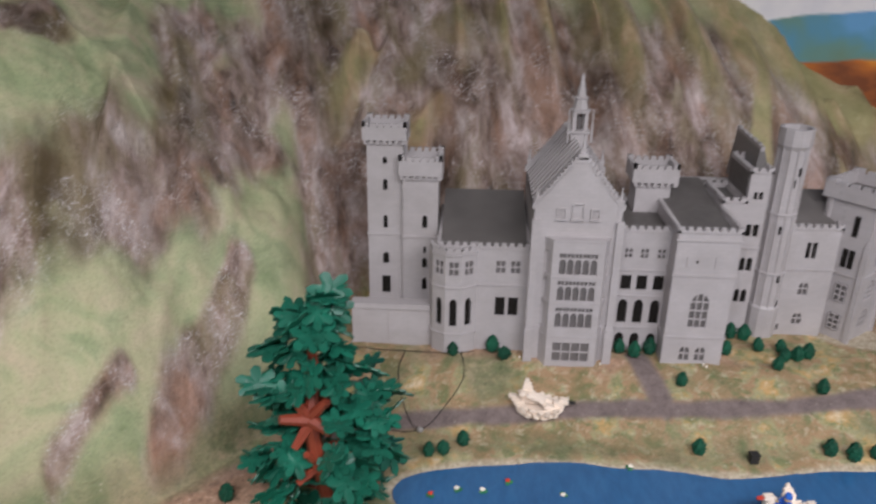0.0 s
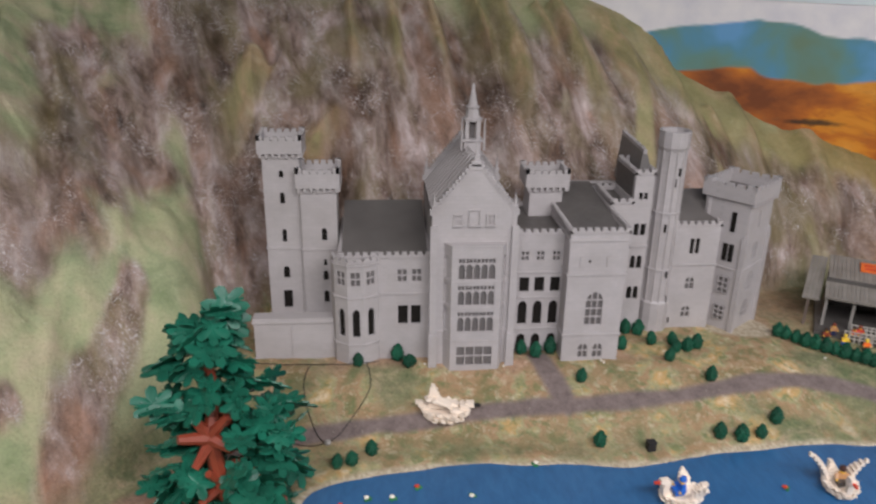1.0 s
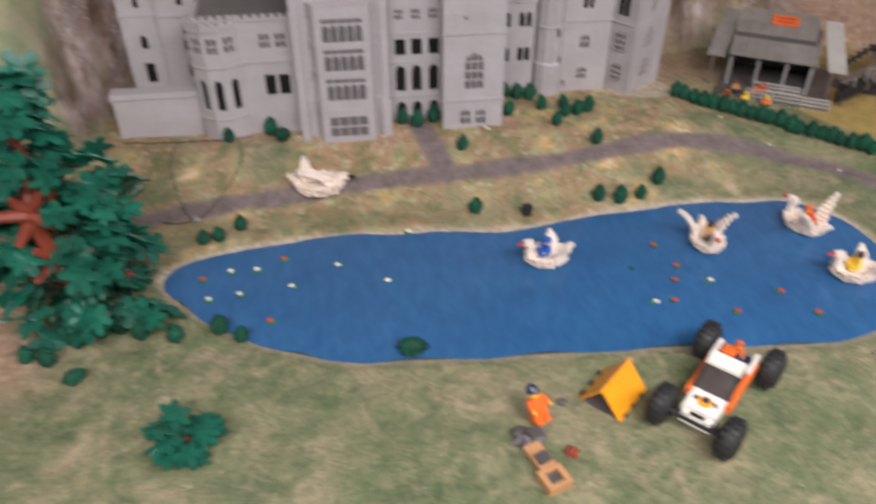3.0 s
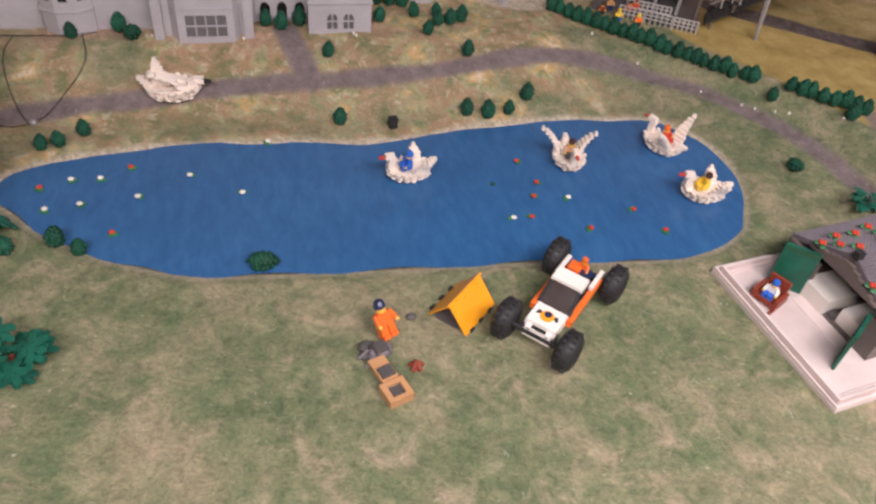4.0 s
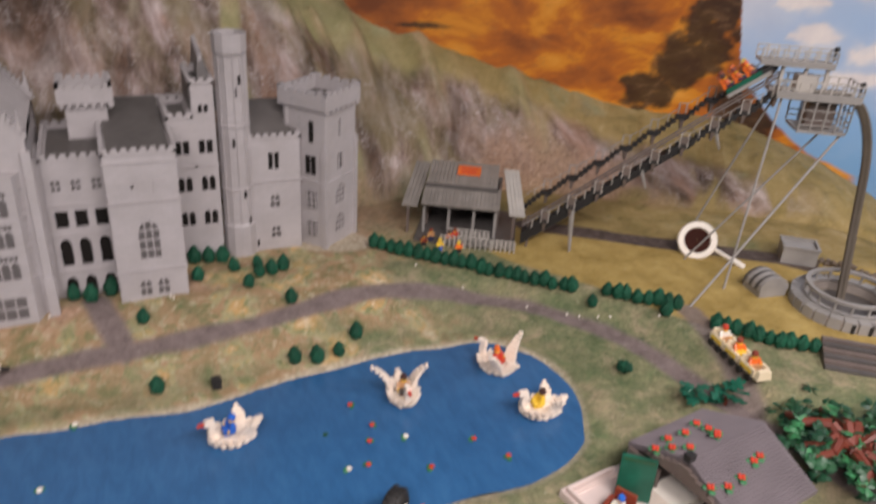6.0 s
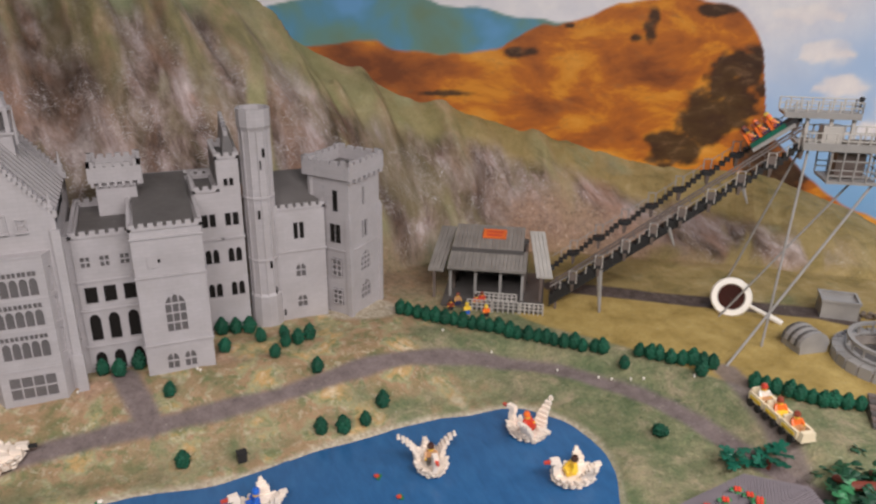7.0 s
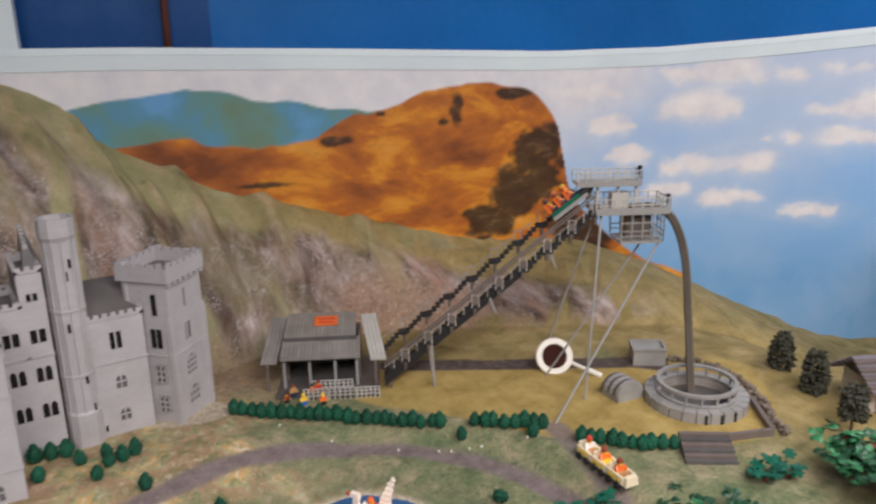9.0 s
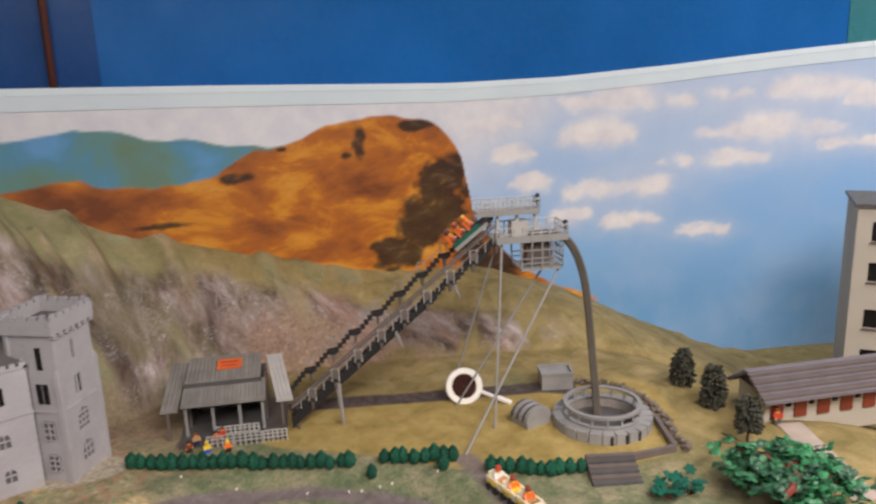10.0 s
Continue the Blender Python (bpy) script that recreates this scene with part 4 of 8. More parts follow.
def tower_head(owner, x0, y0, x1, y1, z0, z1, turn=0.0):
    """A projecting open parapet on corbels."""
    w, d = x1 - x0, y1 - y0
    at = Matrix.Translation((x0, y0, 0)) @ Matrix.Rotation(turn, 4, "Z")
    bm = bmesh.new()
    h = z1 - z0
    box(bm, 0, 0, z0, w, d, z0 + 0.006, at)
    for a in ((0, 0, w, 0.009), (0, d - 0.009, w, d), (0, 0.009, 0.009, d - 0.009), (w - 0.009, 0.009, w, d - 0.009)):
        box(bm, a[0], a[1], z0 + 0.006, a[2], a[3], z0 + h * 0.72, at)
    for n, run, v0, across in ((6, w, 0, False), (6, w, d - 0.009, False), (5, d, 0, True), (5, d, w - 0.009, True)):
        for k in range(n):
            a, e = run * (k + 0.16) / n if k else 0.0, run * (k + 0.84) / n if k < n - 1 else run
            up = z0 + h * (0.98 if k in (0, n - 1) else 0.9)
            box(bm, *((v0, a, z0 + h * 0.72, v0 + 0.009, e, up) if across else (a, v0, z0 + h * 0.72, e, v0 + 0.009, up)), at)
    for k in range(7):
        u = w * (k + 0.3) / 7
        box(bm, u, -0.001, z0 - 0.01, u + w / 18, 0.012, z0, at)
        v = d * (k + 0.3) / 7
        box(bm, w - 0.012, v, z0 - 0.01, w + 0.001, v + d / 18, z0, at)
    parapet = part("parapet", bm, M_GREY, owner)
    bm = bmesh.new()
    box(bm, 0.0095, 0.0095, z0 + 0.0062, w - 0.0095, d - 0.0095, z0 + 0.01, at)
    part("tower_floor", bm, M_TILE, parapet, "dark grey tower floor")


def pinnacle(owner, x, y, z, h=0.06, r=0.0055):
    bm = bmesh.new()
    box(bm, x - r, y - r, z - 0.03, x + r, y + r, z + h * 0.35)
    box(bm, x - r * 1.3, y - r * 1.3, z + h * 0.35, x + r * 1.3, y + r * 1.3, z + h * 0.42)
    prism(bm, ring_pts(x, y, r, 6), z + h * 0.42, z + h * 0.9, top=0.2)
    ball(bm, (x, y, z + h * 0.92), r * 0.4, r * 0.4, r * 0.5, u=6, v=4)
    part("pinnacle", bm, M_GREY, owner)


def make_castle():
    c = base("castle", "light grey toy-brick castle with towers, gable and dark roofs", "castle", pose(0, 0, 0))
    g0 = 0.09
    # tall gabled hall with its stacked bay window
    x0, x1, y0, y1 = 0.254, 0.468, 1.73, 2.06
    hall, at, side = range_of_walls("gabled_hall", c, x0, y0, x1, y1, g0, 0.527, battlement=False, courses=(0.205,),
                                    right=[(0.06, 0.085, 0.3, 0.36, True, True, 2, 3), (0.2, 0.225, 0.3, 0.36, True, True, 2, 3)])
    xm, n = (x0 + x1) / 2, 14
    for ya in (y0, y1 - 0.012):
        bm = bmesh.new()
        for k in range(n):
            hw = (x1 - x0) / 2 * (1 - k / n)
            z = 0.527 + 0.134 * k / n
            box(bm, xm - hw, ya, z, xm + hw, ya + 0.012, z + 0.134 / n)
            if k >= n - 2:
                box(bm, xm - hw - 0.004, ya - 0.002, z + 0.001, xm + hw + 0.004, ya + 0.014, z + 0.134 / n + 0.006)
                continue
            for s in (-1, 1):
                box(bm, xm + s * hw - 0.005, ya - 0.002, z, xm + s * hw + 0.005, ya + 0.014, z + 0.134 / n + 0.006)
        part("gable", bm, M_GREY, hall, "stepped grey gable end")
    for ua, ub, za, zb in ((0.309, 0.331, 0.502, 0.53), (0.346, 0.376, 0.502, 0.542), (0.391, 0.413, 0.502, 0.53)):
        bm = bmesh.new()
        box(bm, ua, y0 - 0.004, za, ua + 0.003, y0, zb)
        box(bm, ub - 0.003, y0 - 0.004, za, ub, y0, zb)
        box(bm, ua + 0.003, y0 - 0.004, zb - 0.003, ub - 0.003, y0, zb)
        box(bm, ua - 0.002, y0 - 0.006, za - 0.004, ub + 0.002, y0, za)
        if ub - ua < 0.025:
            box(bm, (ua + ub) / 2 - 0.0015, y0 - 0.003, za, (ua + ub) / 2 + 0.0015, y0, zb - 0.003)
            box(bm, ua + 0.003, y0 - 0.0026, (za + zb) / 2 - 0.0015, ub - 0.003, y0, (za + zb) / 2 + 0.0015)
        part("window", bm, M_GREY, hall, "blind gable window")
    bm = bmesh.new()
    for s in (-1, 1):
        xe = xm + s * (x1 - x0) / 2
        put(bm, [(xm, y0 + 0.012, 0.656), (xm, y1 - 0.012, 0.655), (xe, y1 - 0.012, 0.522), (xe, y0 + 0.012, 0.522),
                 (xm, y0 + 0.012, 0.64), (xm, y1 - 0.012, 0.64), (xe, y1 - 0.012, 0.507), (xe, y0 + 0.012, 0.507)],
            [(0, 1, 2, 3), (7, 6, 5, 4), (0, 3, 7, 4), (1, 5, 6, 2), (2, 6, 7, 3), (0, 4, 5, 1)])
    part("roof", bm, M_TILE, hall, "dark grey pitched roof")
    for s in (-1, 1):
        for k in range(10):
            ya = y0 + 0.018 + k * 0.03
            xe = xm + s * (x1 - x0) / 2
            bm = bmesh.new()
            put(bm, [(xm, ya, 0.663), (xm, ya + 0.013, 0.663), (xe, ya + 0.013, 0.53), (xe, ya, 0.53), (xm, ya, 0.65), (xm, ya + 0.013, 0.65), (xe, ya + 0.013, 0.517), (xe, ya, 0.517)],
                [(0, 1, 2, 3), (7, 6, 5, 4), (0, 3, 7, 4), (1, 5, 6, 2), (2, 6, 7, 3), (0, 4, 5, 1)])
            part("roof_rib", bm, M_GREY, hall, "light grey raised roof rib")
    # bay: three faces
    bay_pts = [(0.283, 1.735), (0.304, 1.705), (0.432, 1.705), (0.449, 1.735)]
    bm = bmesh.new()
    prism(bm, [(0.286, 1.735), (0.306, 1.716), (0.43, 1.716), (0.446, 1.735)], g0, 0.448)
    holes = []
    for v0, v1, rows in ((0.362, 0.424, 1), (0.29, 0.35, 1), (0.214, 0.276, 1), (0.115, 0.172, 2)):
        holes.append((0.016, 0.112, v0 - g0, v1 - g0, False, rows))
    pierced(bm, Matrix.Translation((0.304, 1.705, g0)), 0.128, 0.455 - g0, 0.011, [h[:5] for h in holes])
    for a, b in ((bay_pts[0], bay_pts[1]), (bay_pts[2], bay_pts[3])):
        ang = math.atan2(b[1] - a[1], b[0] - a[0])
        ln = math.dist(a, b)
        m = Matrix.Translation((a[0], a[1], g0)) @ Matrix.Rotation(ang, 4, "Z")
        pierced(bm, m, ln, 0.455 - g0, 0.006, [(0.008, ln - 0.008, h[2], h[3], True) for h in holes[:3]])
    for z, h in ((0.186, 0.005), (0.283, 0.003), (0.355, 0.003), (0.45, 0.006)):
        prism(bm, [(0.282, 1.735), (0.3035, 1.7035), (0.4325, 1.7035), (0.45, 1.735)], z, z + h)
    bay = part("bay", bm, M_GREY, c, "projecting grey stacked bay window")
    for h in holes:
        glaze(bay, Matrix.Translation((0.304, 1.705, g0)), (h[0], h[1], h[2], h[3], h[5] == 1), True, 5 if h[5] == 1 else 4, h[5])
    # buttress strips and pinnacles
    for xa in (x0 - 0.004, x1 - 0.012):
        bm = bmesh.new()
        box(bm, xa, y0 - 0.01, g0, xa + 0.018, y0, 0.5)
        box(bm, xa - 0.002, y0 - 0.014, g0, xa + 0.02, y0, 0.2)
        part("buttress", bm, M_GREY, hall)
    for px, py, pz in ((x0 + 0.006, y0 + 0.004, 0.528), (x1 - 0.006, y0 + 0.004, 0.528), (x0 + 0.006, y1 - 0.01, 0.535), (x1 - 0.006, y1 - 0.01, 0.535), (xm, y0 + 0.006, 0.655)):
        pinnacle(hall, px, py, pz)
    # spire on the ridge
    sx, sy = 0.372, 1.93
    bm = bmesh.new()
    box(bm, sx - 0.022, sy - 0.022, 0.6, sx + 0.022, sy + 0.022, 0.672)
    sp = part("spire", bm, M_GREY, c, "light grey lantern spire")
    bm = bmesh.new()
    box(bm, sx - 0.027, sy - 0.027, 0.672, sx + 0.027, sy + 0.027, 0.678)
    part("ledge", bm, M_GREY, sp)
    for dx in (-0.015, 0.015):
        for dy in (-0.015, 0.015):
            bm = bmesh.new()
            box(bm, sx + dx - 0.005, sy + dy - 0.005, 0.678, sx + dx + 0.005, sy + dy + 0.005, 0.724)
            part("post", bm, M_GREY, sp)
    bm = bmesh.new()
    box(bm, sx - 0.006, sy - 0.006, 0.678, sx + 0.006, sy + 0.006, 0.724)
    part("core", bm, M_GREYD, sp)
    bm = bmesh.new()
    lathe(bm, [(0.001, 0.724), (0.027, 0.724), (0.027, 0.731), (0.02, 0.733), (0.016, 0.756), (0.019, 0.758), (0.019, 0.762), (0.0125, 0.764), (0.009, 0.785), (0.004, 0.806), (0.005, 0.81), (0.003, 0.818), (0.0005, 0.822)], 8, Matrix.Translation((sx, sy, 0)))
    part("cap", bm, M_GREY, sp)
    for dx, dy in ((-0.03, -0.026), (0.03, -0.026)):
        bm = bmesh.new()
        prism(bm, ring_pts(sx + dx, sy + dy, 0.004, 6), 0.65, 0.735, top=0.4)
        part("finial", bm, M_GREY, sp)
    # left range and its polygonal bay
    range_of_walls("west_wing", c, 0.02, 1.762, 0.254, 2.05, g0, 0.405, courses=(0.3,), roof="lean",
                                  front=[(0.15, 0.176, 0.214, 0.268, False, False), (0.184, 0.21, 0.214, 0.268, False, False), (0.148, 0.174, 0.335, 0.372, False, True, 2, 2), (0.186, 0.212, 0.335, 0.372, False, True, 2, 2)])
    pts = [(-0.004, 1.79), (0.006, 1.757), (0.04, 1.735), (0.082, 1.735), (0.118, 1.757), (0.122, 1.79)]
    bm = bmesh.new()
    prism(bm, [(0.004, 1.79), (0.014, 1.764), (0.044, 1.745), (0.078, 1.745), (0.11, 1.764), (0.114, 1.79)], g0, 0.39)
    panes = []
    for a, b in zip(pts[1:4], pts[2:5]):
        ln, ang = math.dist(a, b), math.atan2(b[1] - a[1], b[0] - a[0])
        m = Matrix.Translation((a[0], a[1], g0)) @ Matrix.Rotation(ang, 4, "Z")
        mid = ln / 2
        hs = [(mid - 0.0095, mid + 0.0095, 0.19 - g0, 0.27 - g0, True), (mid - 0.013, mid + 0.013, 0.335 - g0, 0.375 - g0, False)]
        if abs(ang) < 0.1:
            hs.append((mid - 0.0095, mid + 0.0095, 0.123 - g0, 0.139 - g0, True))
        pierced(bm, m, ln, 0.4 - g0, 0.009, hs)
        panes += [(m, h, h[3] - h[2] < 0.045 and not h[4]) for h in hs]
    for a, b in ((pts[0], pts[1]), (pts[4], pts[5])):
        ln, ang = math.dist(a, b), math.atan2(b[1] - a[1], b[0] - a[0])
        box(bm, 0, 0, 0, ln, 0.009, 0.4 - g0, Matrix.Translation((a[0], a[1], g0)) @ Matrix.Rotation(ang, 4, "Z"))
    bmesh.ops.remove_doubles(bm, verts=bm.verts, dist=1e-5)
    pb = part("polygonal_bay", bm, M_GREY, c)
    for z in (0.165, 0.3, 0.39):
        bm = bmesh.new()
        prism(bm, [(x + (x - 0.059) * 0.04, y - 0.003) for x, y in pts], z, z + 0.005)
        part("string_course", bm, M_GREY, pb)
    for a, b in zip(pts, pts[1:]):
        ln, ang = math.dist(a, b), math.atan2(b[1] - a[1], b[0] - a[0])
        bm = bmesh.new()
        merlons(bm, Matrix.Translation((a[0], a[1] - 0.002, 0)) @ Matrix.Rotation(ang, 4, "Z"), ln, 0.404)
        part("battlement", bm, M_GREY, pb)
    for m, h, light in panes:
        glaze(pb, m, h, light, 2, 2)
    # twin towers
    for nm, xa, xb, ya, zc, zt, zs in (("tall_tower", -0.178, -0.0825, 1.895, 0.645, 0.694, ((0.58, 0.6, 0.012), (0.508, 0.54, 0.013), (0.4, 0.438, 0.012), (0.295, 0.33, 0.017), (0.205, 0.258, 0.024))),
                                       ("short_tower", -0.082, 0.012, 1.88, 0.556, 0.612, ((0.408, 0.445, 0.014), (0.335, 0.355, 0.008), (0.292, 0.322, 0.013), (0.225, 0.262, 0.014)))):
        mid = (xb - xa) / 2 + (0.0 if nm == "tall_tower" else 0.012)
        tw, at, side = range_of_walls(nm, c, xa, ya, xb, ya + 0.09, g0, zc, battlement=False, courses=(0.185, 0.38),
                                      front=[(mid - w / 2, mid + w / 2, z0, z1, z1 - z0 < 0.05, False) for z0, z1, w in zs])
        tower_head(tw, xa - 0.01, ya - 0.01, xb + 0.01, ya + 0.1, zc, zt)
    # low annex
    bm = bmesh.new()
    box(bm, -0.21, 1.776, g0, 0.0, 1.812, 0.215)
    annex = part("annex", bm, M_GREY, c, "low plain grey outbuilding")
    for nm, b6 in (("cornice", (-0.214, 1.772, 0.215, 0.0, 1.812, 0.222)), ("parapet", (-0.212, 1.774, 0.222, 0.0, 1.812, 0.23)), ("strip", (-0.112, 1.774, g0 + 0.025, -0.108, 1.776, 0.215)), ("plinth", (-0.214, 1.773, g0, 0.0, 1.776, 0.115))):
        bm = bmesh.new()
        box(bm, *b6)
        part(nm, bm, M_GREY, annex)
    # middle range
    row = [0.012, 0.053, 0.096]
    mid, at, side = range_of_walls("middle_wing", c, 0.482, 1.785, 0.62, 2.05, g0, 0.455, courses=(0.178, 0.272, 0.345),
                                   front=[(u, u + 0.027, 0.291, 0.333, False, False) for u in row] + [(u, u + 0.025, 0.194, 0.264, True, False) for u in row]
                                   + [(u, u + 0.025, 0.113, 0.165, True, False) for u in row] + [(u + 0.001, u + 0.023, 0.38, 0.408, False, True, 2, 2) for u in row])
    bm = bmesh.new()
    box(bm, 0.4681, 1.788, g0, 0.4819, 1.9, 0.46)
    part("wall", bm, M_GREY, mid, "narrow wall between hall and wing")
    mt, at, side = range_of_walls("middle_tower", c, 0.542, 1.95, 0.634, 2.03, 0.4, 0.535, battlement=False)
    tower_head(mt, 0.528, 1.938, 0.65, 2.042, 0.535, 0.588)
    # square front block
    bl, at, side = range_of_walls("front_block", c, 0.608, 1.727, 0.762, 2.06, g0, 0.478, courses=(0.186, 0.36, 0.455),
                                  front=[(0.054, 0.102, 0.216, 0.314, True, True, 3, 4), (0.044, 0.072, 0.118, 0.162, True, True, 2, 2), (0.084, 0.112, 0.118, 0.162, True, True, 2, 2), (0.05, 0.058, 0.395, 0.404, False, False)],
                                  right=[(0.06, 0.085, 0.2, 0.26, True, False), (0.06, 0.085, 0.12, 0.16, True, False)], open_back=True)
    for u in (0.03, 0.1):
        bm = bmesh.new()
        prism(bm, [(0.608 + u, 1.725), (0.63 + u, 1.725), (0.63 + u, 1.7275), (0.608 + u, 1.7275)], 0.385, 0.415)
        part("panel", bm, M_GREY, bl)
    # flat rear roof behind the front block, and the steep ridge over the link
    bm = bmesh.new()
    put(bm, [(0.618, 1.742, 0.468), (0.752, 1.742, 0.468), (0.752, 2.1, 0.506), (0.618, 2.1, 0.506), (0.618, 1.742, 0.46), (0.752, 1.742, 0.46), (0.752, 2.1, 0.38), (0.618, 2.1, 0.38)],
        [(0, 1, 2, 3), (7, 6, 5, 4), (0, 4, 5, 1), (1, 5, 6, 2), (2, 6, 7, 3), (3, 7, 4, 0)])
    part("roof", bm, M_TILE, bl, "dark grey flat roof")
    rear = range_of_walls("rear_hall", c, 0.625, 2.062, 0.86, 2.13, g0, 0.5, battlement=False)[0]
    bm = bmesh.new()
    sec = [(0.838, 0.5), (0.9, 0.5), (0.9, 0.512), (0.862, 0.632), (0.85, 0.632), (0.838, 0.512)]
    put(bm, [(x, 1.945, z) for x, z in sec] + [(x + 0.014, 2.18, z) for x, z in sec], [(0, 1, 2, 3, 4, 5), (11, 10, 9, 8, 7, 6)] + [(i, 6 + i, 6 + (i + 1) % 6, (i + 1) % 6) for i in range(6)])
    bmesh.ops.recalc_face_normals(bm, faces=bm.faces)
    part("roof", bm, M_TILE_L, rear, "steep mid-grey roof")
    bm = bmesh.new()
    for k in range(10):
        y = 1.943 + 0.0237 * k
        box(bm, 0.851 + 0.0014 * k, y, 0.628, 0.861 + 0.0014 * k, y + 0.0238, 0.64 + 0.003 * (k % 2))
    part("coping", bm, M_GREY, rear, "light grey ridge coping")
    # link with paired windows, stepping up to the round tower
    for nm, xa, xb, zt in (("lower_link", 0.762, 0.822, 0.5), ("upper_link", 0.822, 0.876, 0.582)):
        w = xb - xa
        hs = [(w / 2 - 0.017, w / 2 - 0.002, a, b, ar, False) for a, b, ar in ((0.405, 0.44, False), (0.305, 0.345, True), (0.21, 0.25, True))]
        hs += [(w / 2 + 0.002, w / 2 + 0.017, a, b, ar, False) for a, b, ar in ((0.405, 0.44, False), (0.305, 0.345, True), (0.21, 0.25, True))]
        if zt > 0.55:
            hs += [(w / 2 - 0.012, w / 2 - 0.002, 0.51, 0.53, False, False), (w / 2 + 0.002, w / 2 + 0.012, 0.51, 0.53, False, False)]
        range_of_walls(nm, c, xa, 1.9, xb, 2.06, g0, zt, courses=(0.37,), front=hs)
    bm = bmesh.new()
    box(bm, 0.8195, 1.912, 0.498, 0.8218, 2.06, 0.588)
    part("roof", bm, M_TILE, rear, "dark grey roof slope against the link")
    # round tower
    bm = bmesh.new()
    rx, ry = 0.924, 1.92
    lathe(bm, [(0.001, g0), (0.042, g0), (0.042, 0.2), (0.037, 0.206), (0.037, 0.3), (0.041, 0.301), (0.041, 0.306), (0.037, 0.307), (0.037, 0.47), (0.041, 0.471), (0.041, 0.476), (0.037, 0.477),
               (0.037, 0.645), (0.0425, 0.657), (0.0425, 0.7), (0.035, 0.7), (0.034, 0.675), (0.001, 0.675)], 12, Matrix.Translation((rx, ry, 0)))
    rt = part("round_tower", bm, M_GREY, c, "slender grey many-sided tower")
    for k in range(12):
        a = 2 * math.pi * k / 12
        bm = bmesh.new()
        rod(bm, (rx + 0.0375 * math.cos(a), ry + 0.0375 * math.sin(a), 0.2), (rx + 0.0375 * math.cos(a), ry + 0.0375 * math.sin(a), 0.655), 0.0022, 5)
        part("rib", bm, M_GREY, rt)
    for z, a in ((0.28, -1.2), (0.42, -1.8), (0.55, -1.5), (0.58, -1.2), (0.2, -0.9)):
        bm = bmesh.new()
        box(bm, -0.003, -0.0386, z, 0.003, -0.035, z + 0.022, wall_frame(rx, ry, a + math.pi / 2))
        part("window", bm, M_OPENING_DARK, rt, "narrow dark slit window")
    # right range and the turned square tower
    range_of_walls("east_wing", c, 0.952, 1.905, 1.088, 2.06, g0, 0.43, courses=(0.31,), roof="lean",
                   front=[(0.052, 0.064, 0.345, 0.392, False, False), (0.068, 0.08, 0.345, 0.392, False, False), (0.052, 0.08, 0.235, 0.275, True, True, 2, 2), (0.052, 0.08, 0.145, 0.182, True, True, 2, 2),
                          (0.014, 0.02, 0.125, 0.145, False, False)])
    turn = math.radians(40)
    d, w = 0.132, 0.148
    fx, fy = 1.146, 1.868
    # the front corner is the origin: one face runs away to the right, one to the left
    st, at, side = range_of_walls("corner_tower", c, fx, fy, fx + w, fy + d, g0, 0.505, turn=turn, battlement=False, courses=(0.3,),
                                  front=[(0.066, 0.076, 0.42, 0.47, False, False), (0.06, 0.068, 0.325, 0.375, False, False), (0.073, 0.087, 0.325, 0.375, False, False), (0.084, 0.09, 0.3, 0.308, False, False), (0.052, 0.098, 0.225, 0.285, True, True, 3, 4), (0.052, 0.098, 0.14, 0.195, True, True, 3, 3)])
    back = at @ Matrix.Translation((0, d, 0)) @ Matrix.Rotation(-math.pi / 2, 4, "Z")
    for u0, u1, z0, z1, light in ((0.084, 0.096, 0.415, 0.47, False), (0.072, 0.084, 0.325, 0.375, False), (0.09, 0.102, 0.325, 0.375, False), (0.074, 0.104, 0.225, 0.275, True), (0.074, 0.104, 0.14, 0.185, True)):
        m = back @ Matrix.Translation((0, -0.0085 if not light else -0.006, 0))
        glaze(st, m, (u0, u1, z0 - g0, z1 - g0, False), light, 2, 3)
    for u, v in ((-0.006, -0.006), (w - 0.008, -0.006)):
        bm = bmesh.new()
        box(bm, u, v, 0.0, u + 0.014, v + 0.014, 0.395 - g0, at)
        box(bm, u, v, 0.395 - g0, u + 0.014, v + 0.014, 0.41 - g0, at, 0, 0.5)
        part("buttress", bm, M_GREY, st)
    ox, oy = fx + 0.01 * math.sin(turn) - 0.01 * math.cos(turn), fy - 0.01 * math.cos(turn) - 0.01 * math.sin(turn)
    tower_head(st, ox, oy, ox + w + 0.02, oy + d + 0.02, 0.505, 0.558, turn)
    bm = bmesh.new()
    prism(bm, ring_pts(1.074, 1.968, 0.013, 8), 0.4, 0.556)
    part("turret", bm, M_GREY, st)
    return c


make_castle()


# ---- plants ----
def spot(x, y, lift=0.0, turn=0.0, tilt=0.0, size=1.0):
    return pose(x, y, ground(x, y) + lift, tilt, 0, turn) @ Matrix.Scale(size, 4)


